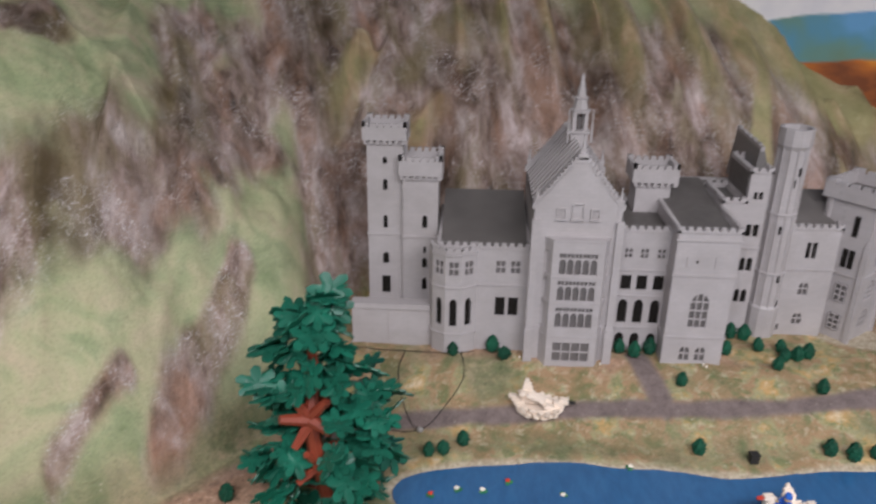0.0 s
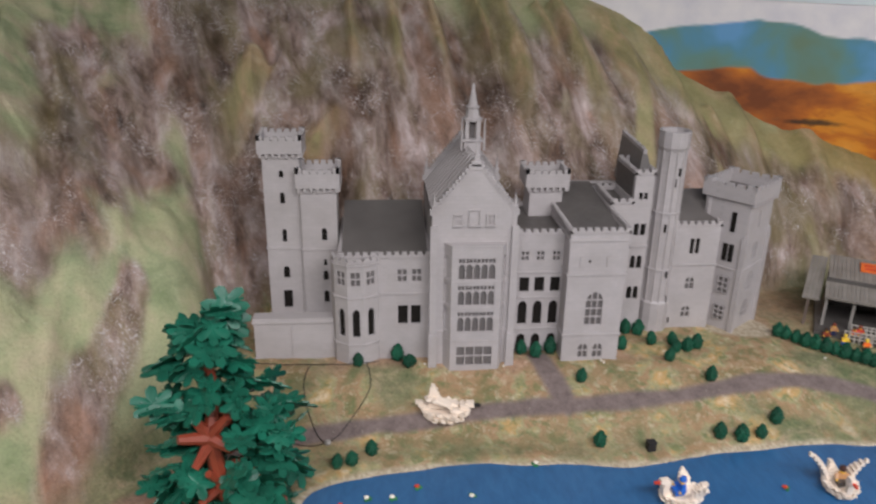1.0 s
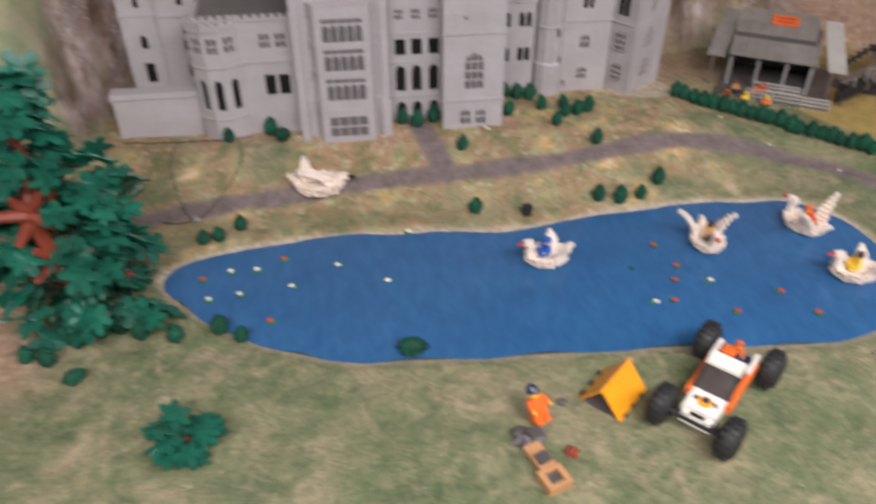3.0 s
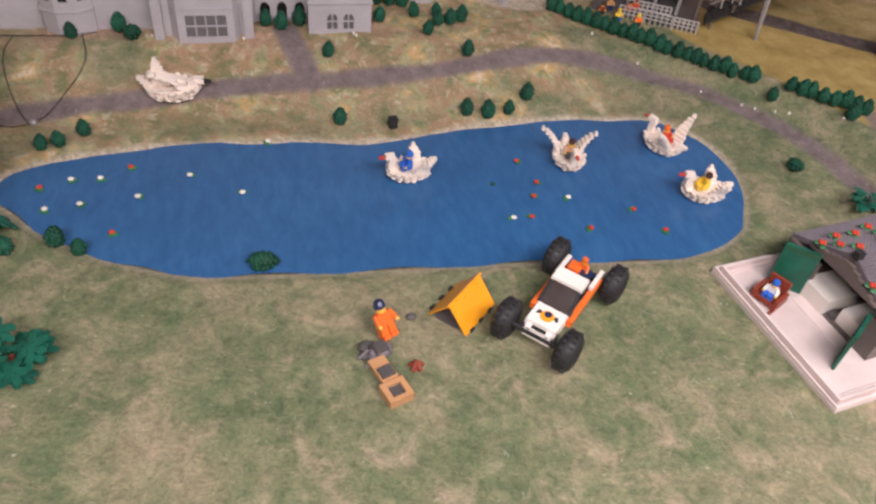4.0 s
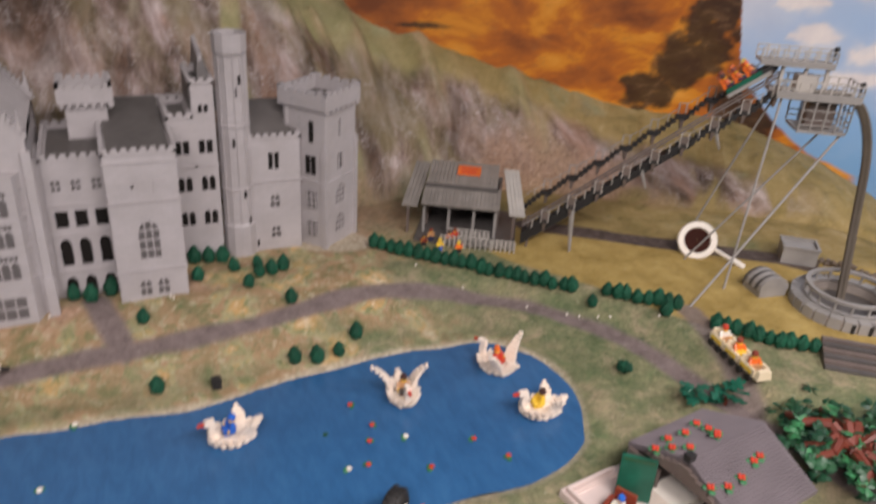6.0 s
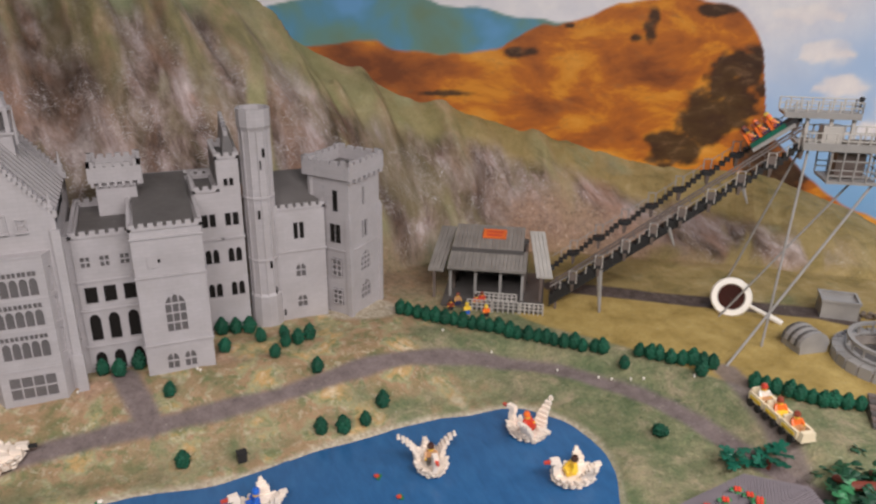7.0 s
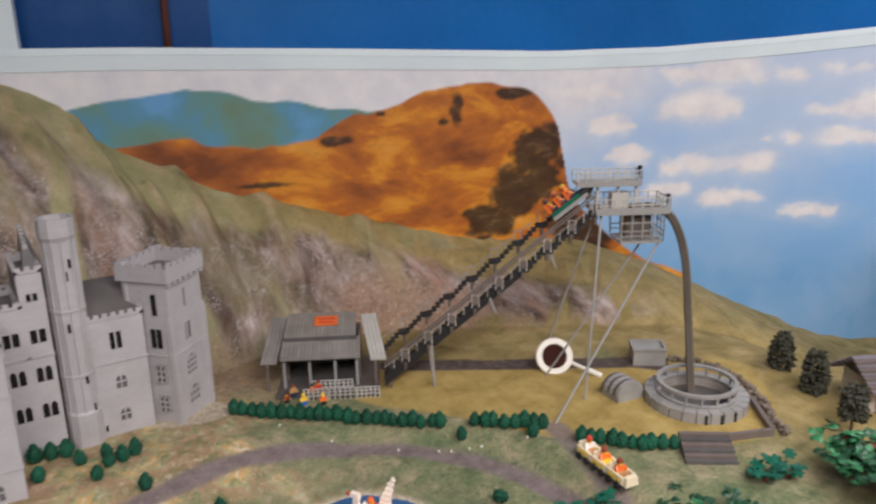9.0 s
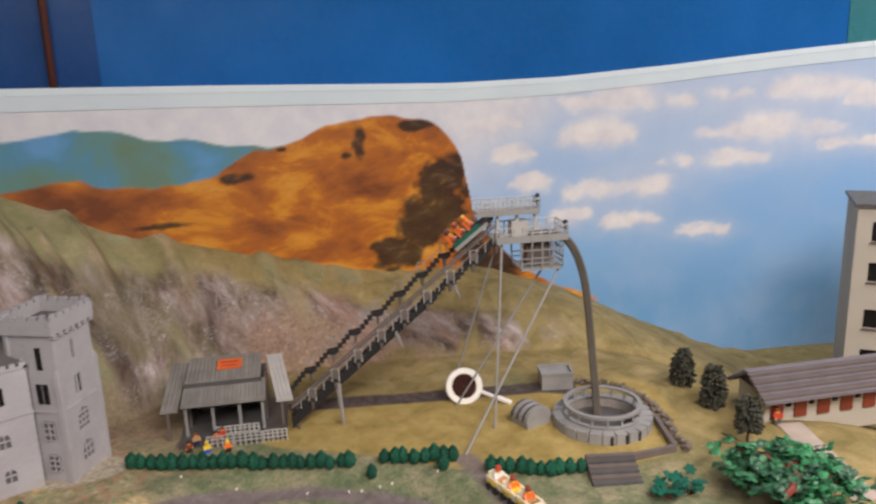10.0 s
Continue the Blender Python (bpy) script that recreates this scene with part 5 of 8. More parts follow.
def make_bush(name="bush", r=0.0165, h=0.043, seed=1):
    """A moulded toy bush: a cone-topped ball of overlapping leaf scales on a short stem."""
    rnd = random.Random(seed)
    bm = bmesh.new()
    rod(bm, (0, 0, -0.004), (0, 0, 0.01), 0.003, 6)
    rows = 6
    lathe(bm, [(0.002, 0.003), (r * 0.66, 0.007), (r * 0.9, h * 0.3), (r * 0.88, h * 0.55), (r * 0.62, h * 0.8), (0.001, h * 0.97)], 10)
    for k in range(rows):
        f = k / (rows - 1)
        z = 0.006 + (h - 0.008) * f
        rr = r * (0.62 + 0.5 * math.sin(math.pi * min(1, f * 0.8 + 0.16))) * (1 - 0.42 * f ** 3)
        n = max(4, round(9 * (1 - 0.5 * f)))
        for i in range(n):
            a = 2 * math.pi * (i + 0.5 * (k % 2) + rnd.uniform(-0.15, 0.15)) / n
            m = Matrix.Rotation(a, 4, "Z") @ Matrix.Translation((rr * 0.45, 0, z)) @ Matrix.Rotation(rnd.uniform(-0.7, -0.1), 4, "Y")
            w, ln = r * 0.36, rr * rnd.uniform(0.52, 0.7)
            put(bm, [(0, -w * 0.7, 0), (ln * 0.6, -w, 0.001), (ln, 0, -0.001), (ln * 0.6, w, 0.001), (0, w * 0.7, 0), (ln * 0.5, 0, 0.006), (ln * 0.45, 0, -0.005)],
                [(0, 1, 5), (1, 2, 5), (2, 3, 5), (3, 4, 5), (4, 0, 5), (1, 0, 6), (2, 1, 6), (3, 2, 6), (4, 3, 6), (0, 4, 6)], m)
    return tagged(part(name, bm, M_BUSH, smooth=True), "small dark green moulded plastic bush on the painted grass", "bush")


BUSHES = [(0.657, 1.482), (0.967, 1.49), (1.019, 1.479), (1.072, 1.488), (1.126, 1.527), (0.994, 1.64), (1.705, 1.23), (0.646, 1.655), (0.086, 1.135), (0.13, 1.108),
          (0.017, 1.436), (0.052, 1.446), (0.098, 1.481), (-0.408, 1.255), (-0.404, 1.168), (-0.429, 1.02), (-0.268, 1.09), (-0.225, 1.078), (-0.182, 1.02), (-0.182, 1.125),
          (-0.141, 1.15), (-0.108, 1.158), (-0.066, 1.138), (0.011, 1.106), (0.064, 1.724), (0.166, 1.75), (0.206, 1.742), (0.506, 1.765), (0.542, 1.75), (0.585, 1.768),
          (0.796, 1.88), (0.83, 1.872), (0.864, 1.862), (0.886, 1.8), (0.947, 1.8), (0.904, 1.712), (0.974, 1.762), (1.006, 1.775), (0.79, 1.78), (0.94, 1.755), (1.762, 1.44), (1.89, 1.305)]
bush = make_bush()
bush["group"] = "bushes round the lake"
rnd = random.Random(5)
bush.matrix_world = spot(*BUSHES[0], turn=20)
for k, (x, y) in enumerate(BUSHES[1:]):
    s = rnd.uniform(0.85, 1.12)
    flat = (x, y) in ((-0.182, 1.02), (0.206, 1.742), (1.705, 1.23), (0.011, 1.106))
    o = copy_thing(bush, spot(x, y, 0.01 if flat else 0, rnd.uniform(0, 360), 75 if flat else rnd.uniform(-8, 8)))
    o.scale = (s, s, s)
o = copy_thing(bush, pose(0.437, 1.045, 0.008, 80, 0, 75))
o.scale = (1.25, 1.25, 1.25)
o["label"] = "fallen dark green plastic bush lying on the lake"

hedge = make_bush("hedge_bush", 0.0175, 0.043, 9)
tagged(hedge, "dark green moulded plastic bush in a clipped hedge row", "hedge bush", "hedge along the lawn")
first = True
for pts, gap in (([(1.284, 1.855), (1.388, 1.778), (1.521, 1.69), (1.647, 1.598), (1.752, 1.492)], 0.026), ([(1.806, 1.442), (1.857, 1.385), (1.95, 1.318)], 0.026), ([(1.976, 1.21), (2.018, 1.157), (2.075, 1.088), (2.15, 1.04)], 0.025)):
    runs = [0.0]
    for a, b in zip(pts, pts[1:]):
        runs.append(runs[-1] + math.dist(a, b))
    for k in range(int(runs[-1] / gap) + 1):
        x, y = np.interp(k * gap, runs, [p[0] for p in pts]), np.interp(k * gap, runs, [p[1] for p in pts])
        m = spot(float(x) + rnd.uniform(-0.004, 0.004), float(y) + rnd.uniform(-0.004, 0.004), 0, rnd.uniform(0, 360), rnd.uniform(-6, 6))
        if first:
            hedge.matrix_world, first = m, False
        else:
            o = copy_thing(hedge, m)
            o.scale = [rnd.uniform(0.85, 1.1)] * 3


def spray_mesh(name, size, seed, lobes=7, deep=0.2):
    """A flat moulded leaf spray: lobed plate with raised midrib and curled lobes."""
    rnd = random.Random(seed)
    bm = bmesh.new()
    n = lobes * 4
    pts = []
    for k in range(n):
        a = 2 * math.pi * k / n
        r = size * (0.54 - deep + deep * abs(math.sin(a * lobes / 2)) ** 0.7) * rnd.uniform(0.93, 1.07)
        pts.append((size * 0.42 + r * math.cos(a) * 1.15, r * math.sin(a) * 0.95))
    th = size * 0.045
    tip = [rnd.uniform(-0.5, 0.35) for k in range(lobes)]
    top = [bm.verts.new((x, y, th + 0.35 * size * (math.hypot(x - size * 0.42, y) / size) ** 1.6 * tip[(k // 4) % lobes])) for k, (x, y) in enumerate(pts)]
    low = [bm.verts.new((v.co.x, v.co.y, v.co.z - th)) for v in top]
    ct, cl = bm.verts.new((size * 0.42, 0, th * 1.8)), bm.verts.new((size * 0.42, 0, 0))
    for i in range(n):
        j = (i + 1) % n
        bm.faces.new((top[i], top[j], ct)), bm.faces.new((low[j], low[i], cl)), bm.faces.new((top[j], top[i], low[i], low[j]))
    rod(bm, (-size * 0.1, 0, th * 0.5), (size * 0.9, 0, th * 0.9), th * 0.7, 5)
    for k in range(4):
        rod(bm, (size * (0.1 + 0.2 * k), size * 0.12 * (-1) ** k, th), (size * (0.1 + 0.2 * k), size * 0.12 * (-1) ** k, th * 2.4), size * 0.045, 6)
    me = bpy.data.meshes.new(name)
    bm.to_mesh(me)
    bm.free()
    return me


def sprig_mesh(name, size, seed):
    """A sprig of four round, notched leaves on a short stalk."""
    rnd = random.Random(seed)
    bm = bmesh.new()
    for k in range(4):
        a = (-1.1, -0.3, 0.45, 1.2)[k] + rnd.uniform(-0.2, 0.2)
        m = Matrix.Rotation(a, 4, "Z") @ Matrix.Translation((size * (0.55, 0.85, 0.8, 0.5)[k], 0, size * rnd.uniform(0.0, 0.25))) @ Matrix.Rotation(rnd.uniform(-0.4, 0.4), 4, "Y") @ Matrix.Rotation(rnd.uniform(-0.4, 0.4), 4, "X")
        n = 9
        rim = [(size * 0.44 * (1 - 0.22 * (i % 3 == 0)) * math.cos(2 * math.pi * i / n), size * 0.42 * (1 - 0.22 * (i % 3 == 0)) * math.sin(2 * math.pi * i / n), 0.0) for i in range(n)]
        put(bm, rim + [(0, 0, size * 0.1), (0, 0, -size * 0.07)], [(i, (i + 1) % n, n) for i in range(n)] + [((i + 1) % n, i, n + 1) for i in range(n)], m)
        rod(bm, (0, 0, 0), tuple(m.translation), size * 0.05, 4)
    me = bpy.data.meshes.new(name)
    bm.to_mesh(me)
    bm.free()
    return me


def foliage(owner, meshes, places, mat, name="leaf_spray"):
    for me in meshes:
        if not me.materials:
            me.materials.append(mat)
    for k, m in enumerate(places):
        ob = new(name, meshes[k % len(meshes)])
        ob.parent = owner
        ob.matrix_basis = m


def aimed(p, out, spin, pitch, size=1.0):
    """A leaf at p that points along out, pitched and spun."""
    return Matrix.Translation(p) @ Vector(out).to_track_quat("X", "Z").to_matrix().to_4x4() @ Matrix.Rotation(spin, 4, "X") @ Matrix.Rotation(pitch, 4, "Y") @ Matrix.Scale(size, 4)


def limb(bm, pts, r0, r1, n=8):
    for k, (a, b) in enumerate(zip(pts, pts[1:])):
        f0, f1 = k / (len(pts) - 1), (k + 1) / (len(pts) - 1)
        rod(bm, a, b, r0 + (r1 - r0) * f0, n, r0 + (r1 - r0) * f1)


def make_pine():
    x, y = -0.165, 1.2
    t = base("tree", "tall dark green brick-built tree with reddish-brown trunk beside the lake", "tree", pose(x, y, ground(x, y) - 0.005))
    bm = bmesh.new()
    limb(bm, [(0, 0, 0), (-0.004, -0.01, 0.1), (-0.014, -0.045, 0.19), (-0.025, -0.05, 0.3), (-0.02, -0.01, 0.38), (-0.03, 0, 0.46)], 0.022, 0.008)
    for a, b, r in (((-0.025, -0.05, 0.3), (-0.075, -0.075, 0.315), 0.014), ((-0.025, -0.05, 0.3), (0.02, -0.075, 0.29), 0.014), ((-0.025, -0.05, 0.29), (-0.05, -0.08, 0.255), 0.013), ((-0.02, -0.05, 0.31), (0.012, -0.06, 0.35), 0.012), ((-0.03, -0.05, 0.31), (-0.05, -0.06, 0.35), 0.012),
                    ((-0.014, -0.045, 0.19), (0.025, -0.075, 0.2), 0.012), ((-0.014, -0.045, 0.19), (-0.05, -0.075, 0.17), 0.012), ((-0.014, -0.045, 0.2), (-0.03, -0.07, 0.235), 0.012)):
        rod(bm, a, b, r, 7, r * 0.6)
    for a, z, ln in ((30, 0.2, 0.1), (140, 0.3, 0.08), (180, 0.1, 0.1), (350, 0.1, 0.1), (80, 0.15, 0.1)):
        c, s = math.cos(math.radians(a)), math.sin(math.radians(a))
        limb(bm, [(0, 0, z), (c * ln * 0.5, s * ln * 0.5, z + 0.012), (c * ln, s * ln, z + 0.03)], 0.011, 0.006, 6)
    part("trunk", bm, M_BROWN, t, "reddish-brown plastic trunk and boughs")
    rnd = random.Random(11)
    meshes = [spray_mesh("leaf_spray", 0.066, k, 6, 0.27) for k in (1, 2, 3, 4)]
    places = []
    tiers = [(0.04, 0.13, 18), (0.08, 0.15, 21), (0.125, 0.15, 20), (0.17, 0.15, 20), (0.215, 0.15, 20), (0.26, 0.145, 19), (0.3, 0.14, 18), (0.335, 0.125, 15), (0.37, 0.1, 13), (0.405, 0.075, 10), (0.44, 0.055, 9), (0.475, 0.045, 7), (0.505, 0.028, 5)]
    open_side = Vector((-0.1, -0.85, 0.5)).normalized()
    gaps = ((Vector((-0.025, -0.05, 0.3)), 0.05), (Vector((-0.014, -0.045, 0.21)), 0.04))
    for z, r, n in tiers:
        boughs = max(3, round(n / 3.3))
        for i in range(boughs):
            a = 2 * math.pi * (i + rnd.uniform(-0.35, 0.35)) / boughs + z * 23
            reach = r * rnd.uniform(0.5, 0.92)
            lean = -0.028 if z > 0.38 else 0.012 * math.sin(z * 30)
            zb = z + rnd.uniform(-0.022, 0.018)
            for j in range(4):
                b = a + rnd.uniform(-0.65, 0.65)
                f = (1.0, 0.8, 0.55, 0.3)[j]
                out = (math.cos(b), math.sin(b), rnd.uniform(-0.75, 0.2))
                p = Vector((reach * f * math.cos(a) + lean, reach * f * math.sin(a) * 0.8, zb + rnd.uniform(-0.01, 0.014)))
                c = p + 0.03 * Vector(out).normalized()
                if any((c - q).dot(open_side) > -0.01 and ((c - q) - open_side * (c - q).dot(open_side)).length < g for q, g in gaps):
                    continue
                places.append(aimed(p, out, rnd.uniform(-1.2, 1.2), rnd.uniform(-0.4, 0.3), rnd.uniform(0.75, 1.1)))
    places.append(aimed((-0.03, 0, 0.505), (0.1, 0, 1), 0, 0, 0.6))
    foliage(t, meshes, places, M_GREEN)
    return meshes


SPRAYS = make_pine()


def make_low_plant(x, y, size, n, label, mat=None):
    t = base("plant", label, "plant", spot(x, y))
    rnd = random.Random(int(x * 100) + 7)
    places = []
    for i in range(n):
        a = 2 * math.pi * i / n + rnd.uniform(-0.25, 0.25)
        z = rnd.uniform(0.006, 0.05)
        places.append(aimed((math.cos(a) * size * 0.25, math.sin(a) * size * 0.25, z), (math.cos(a), math.sin(a), rnd.uniform(-0.1, 0.5)), rnd.uniform(-0.5, 0.5), rnd.uniform(-0.2, 0.2), size / 0.085))
    bm = bmesh.new()
    rod(bm, (0, 0, -0.003), (0, 0, 0.022), 0.005, 6)
    part("stem", bm, M_BARK, t)
    foliage(t, SPRAYS, places, M_GREEN)


make_low_plant(0.065, 0.85, 0.068, 13, "spreading dark green plastic leaf plant on the meadow")
for x, y, s, n in ((1.78, 1.045, 0.04, 8), (1.84, 1.01, 0.045, 8), (2.19, 0.83, 0.042, 10), (2.25, 0.81, 0.04, 9)):
    make_low_plant(x, y, s, n, "low dark green plastic shrub beside the lane")


def make_leafy_tree(x, y, spread, high, seed, dark=False):
    rnd = random.Random(seed)
    t = base("tree", "brick-built tree with brown twisting branches and bright green leaves", "tree", spot(x, y))
    bm = bmesh.new()
    limb(bm, [(0, 0, -0.005), (0.01, 0.005, high * 0.3), (-0.005, 0.0, high * 0.6)], 0.018, 0.012)
    part("trunk", bm, M_BARK, t, "reddish-brown plastic trunk")
    tips = []
    for i in range(10):
        a = 2 * math.pi * i / 10 + rnd.uniform(-0.2, 0.2)
        r = spread * rnd.uniform(0.55, 1.0)
        z1 = high * rnd.uniform(0.55, 0.95)
        pts = [(0, 0, high * 0.45), (math.cos(a) * r * 0.4, math.sin(a) * r * 0.4, high * 0.62 + 0.02), (math.cos(a + 0.3) * r * 0.75, math.sin(a + 0.3) * r * 0.75, z1), (math.cos(a + 0.15) * r, math.sin(a + 0.15) * r, z1 - 0.01)]
        bm = bmesh.new()
        limb(bm, pts, 0.0135, 0.007, 7)
        part("branch", bm, M_BARK, t)
        tips += pts[1:]
    meshes = [sprig_mesh("leaf", 0.0225, 30 + k) for k in range(4)]
    places = []
    for k in range(190 if dark else 280):
        tx, ty, tz = tips[rnd.randrange(len(tips))]
        px, py = tx + rnd.gauss(0, 0.024), ty + rnd.gauss(0, 0.024)
        pz = tz + rnd.gauss(-0.008 if dark else 0.006, 0.011)
        a = math.atan2(py, px) + rnd.uniform(-0.8, 0.8)
        places.append(aimed((px, py, max(pz, 0.012)), (math.cos(a), math.sin(a), rnd.uniform(-0.35, 0.25)), rnd.uniform(-0.5, 0.5), rnd.uniform(-0.3, 0.3), rnd.uniform(0.8, 1.2)))
    for me, mt in zip(meshes, (M_GREEN3, M_LEAF if dark else M_GREEN2, M_LEAF if dark else M_GREEN3, M_GREEN2)):
        me.materials.append(mt)
    foliage(t, meshes, places, M_GREEN2, "leaf")


make_leafy_tree(1.93, 0.755, 0.14, 0.078, 3, True)
make_leafy_tree(2.39, 0.635, 0.145, 0.1, 4)


def make_conifer(x, y, h, r, trunk, seed):
    rnd = random.Random(seed)
    t = base("conifer", "small dull dark green model conifer on the hillside", "tree", spot(x, y), "conifers by the barn")
    bm = bmesh.new()
    rod(bm, (0, 0, -0.004), (0, 0, trunk + h * 0.5), 0.004, 6, 0.002)
    part("trunk", bm, M_DKBROWN, t)
    bm = bmesh.new()
    for k in range(420):
        f = rnd.random() ** 1.15
        a = rnd.uniform(0, 2 * math.pi)
        rr = r * math.sqrt(max(0.0, 1 - (1.3 * f - 0.3) ** 2)) * rnd.uniform(0.6, 1.05)
        m = aimed((rr * 0.6 * math.cos(a), rr * 0.6 * math.sin(a), trunk + h * f), (math.cos(a), math.sin(a), rnd.uniform(-0.5, 0.6)), rnd.uniform(-1.5, 1.5), 0)
        s = 0.014 * rnd.uniform(0.7, 1.3)
        put(bm, [(0, -s * 0.5, 0), (s, -s * 0.3, s * 0.2), (s * 1.3, s * 0.2, 0), (0.2 * s, s * 0.5, 0), (s * 0.6, 0, s * 0.5)], [(0, 1, 4), (1, 2, 4), (2, 3, 4), (3, 0, 4), (3, 2, 1, 0)], m)
    part("crown", bm, M_CONIFER, t)


make_conifer(2.8, 1.174, 0.11, 0.041, 0.006, 1)
make_conifer(2.72, 1.02, 0.118, 0.041, 0.006, 2)
make_conifer(2.565, 0.83, 0.09, 0.036, 0.045, 3)


# ---- toy figures ----
def make_figure(torso, legs, hair, seated=False, name="toy_figure", label="small plastic toy figure with yellow head"):
    """A plain toy figure, one mesh."""
    bm = bmesh.new()
    if seated:
        for s in (-1, 1):
            box(bm, -0.002, s * 0.0042 - 0.0036, 0.0, 0.013, s * 0.0042 + 0.0036, 0.007, None, 1)
        z = 0.004
    else:
        for s in (-1, 1):
            box(bm, -0.004, s * 0.0042 - 0.0036, 0.0, 0.004, s * 0.0042 + 0.0036, 0.0125, None, 1)
            box(bm, 0.004, s * 0.0042 - 0.0036, 0.0, 0.006, s * 0.0042 + 0.0036, 0.004, None, 1)
        z = 0.0125
    box(bm, -0.004, -0.008, z, 0.004, 0.008, z + 0.0125, None, 0, 0.78)
    for s in (-1, 1):
        rod(bm, (0, s * 0.0075, z + 0.011), (0.006, s * 0.0095, z + 0.004), 0.0024, 6, slot=0)
        ball(bm, (0.0075, s * 0.0095, z + 0.003), 0.0022, 0.0022, 0.0022, slot=2, u=6, v=4)
    lathe(bm, [(0.0005, z + 0.0125), (0.0045, z + 0.013), (0.0048, z + 0.015), (0.0048, z + 0.02), (0.0035, z + 0.0218), (0.0005, z + 0.022)], 10, None, 2)
    lathe(bm, [(0.0054, z + 0.0165), (0.0056, z + 0.02), (0.004, z + 0.0235), (0.0005, z + 0.024)], 10, Matrix.Translation((-0.0006, 0, 0)), 3)
    return tagged(part(name, bm, [torso, legs, M_SKIN, hair]), label, "toy figure")


FIGS = {}


def figure(m, torso, legs, hair, seated=False, label=""):
    key = (torso.name, legs.name, hair.name, seated)
    if key not in FIGS:
        FIGS[key] = make_figure(torso, legs, hair, seated)
        FIGS[key].matrix_world = m
        o = FIGS[key]
    else:
        o = copy_thing(FIGS[key], m)
    if label:
        o["label"] = label
    return o


# ---- swans and flowers on the lake ----
def make_swan(bill, label, name="swan_boat", bend=0.0, wings=(), resting=False):
    """A brick swan: a boat-shaped hull fringed with feather plates, a stepped neck, tapering raised wings (side, courses, lean)."""
    s = base(name, label, "swan boat")
    rnd = random.Random(23)
    bm = bmesh.new()
    outline = [(0.042 * math.cos(a) * (1.0 if math.cos(a) > 0 else 1.08), 0.03 * math.sin(a) * (1 - 0.25 * max(0, math.cos(a)) ** 2)) for a in [2 * math.pi * i / 20 for i in range(20)]]
    vs = [(x * f, y * f, z) for f, z in ((0.7, 0.0), (0.92, 0.008), (1.0, 0.02), (0.98, 0.026), (0.72, 0.024), (0.6, 0.014)) for x, y in outline]
    put(bm, vs, [(r * 20 + i, r * 20 + (i + 1) % 20, (r + 1) * 20 + (i + 1) % 20, (r + 1) * 20 + i) for r in range(5) for i in range(20)] + [tuple(range(19, -1, -1)), tuple(range(100, 120))])
    part("hull", bm, M_SWAN, s)
    for level, (f, z, n) in enumerate(((0.86, 0.005, 15), (0.98, 0.013, 17), (1.0, 0.022, 17))):
        for i in range(n):
            a = 2 * math.pi * (i + 0.5 * (level % 2) + rnd.uniform(-0.15, 0.15)) / n
            if abs(math.atan2(math.sin(a), math.cos(a))) < 0.35 and level == 2:
                continue
            m = Matrix.Translation((0.042 * f * math.cos(a), 0.029 * f * math.sin(a), z)) @ Matrix.Rotation(a + math.pi * 0.08 * math.sin(a), 4, "Z") @ Matrix.Rotation(-rnd.uniform(0.25, 0.7), 4, "Y")
            ln = rnd.uniform(0.009, 0.015)
            bm = bmesh.new()
            put(bm, [(-0.006, -0.0058, -0.002), (ln * 0.6, -0.0052, -0.002), (ln, 0, -0.0015), (ln * 0.6, 0.0052, -0.002), (-0.006, 0.0058, -0.002), (-0.006, -0.0058, 0.0022), (ln * 0.6, -0.0052, 0.0022), (ln, 0, 0.0015), (ln * 0.6, 0.0052, 0.0022), (-0.006, 0.0058, 0.0022)],
                [(4, 3, 2, 1, 0), (5, 6, 7, 8, 9)] + [(i2, (i2 + 1) % 5, 5 + (i2 + 1) % 5, 5 + i2) for i2 in range(5)], m)
            part("feather", bm, M_SWAN, s)
    bm = bmesh.new()
    if resting:
        box(bm, 0.03, -0.008, 0.018, 0.05, 0.008, 0.036)
        box(bm, 0.04, bend - 0.007, 0.03, 0.06, bend + 0.007, 0.041, None, 0, 0.85)
    else:
        for x, y, z, d in ((0.036, 0, 0.02, 0.018), (0.041, bend * 0.3, 0.029, 0.015), (0.042, bend * 0.6, 0.038, 0.013), (0.039, bend, 0.047, 0.014)):
            box(bm, x - d / 2, y - 0.0065, z, x + d / 2, y + 0.0065, z + 0.0094)
        box(bm, 0.033, bend - 0.007, 0.0562, 0.056, bend + 0.007, 0.066, None, 0, 0.85)
    part("neck", bm, M_SWAN, s)
    bx, bz = (0.058, 0.031) if resting else (0.054, 0.0565)
    bm = bmesh.new()
    prism(bm, [(bx, bend - 0.0045), (bx + 0.015, bend - 0.0025), (bx + 0.015, bend + 0.0025), (bx, bend + 0.0045)], bz, bz + 0.005)
    part("bill", bm, bill, s, "black bill" if bill == M_BLACK else "orange-red bill")
    if resting:
        for k in range(9):
            a = rnd.uniform(-0.5, 0.5)
            bm = bmesh.new()
            box(bm, -0.016, -0.009, 0, 0.018, 0.009, 0.007, Matrix.Translation((0.022 - 0.0065 * k, rnd.uniform(-0.012, 0.012), 0.024 + 0.0035 * min(k, 5))) @ Matrix.Rotation(a, 4, "Z") @ Matrix.Rotation(0.35, 4, "Y"), 0, 0.8)
            part("back_feather", bm, M_SWAN, s)
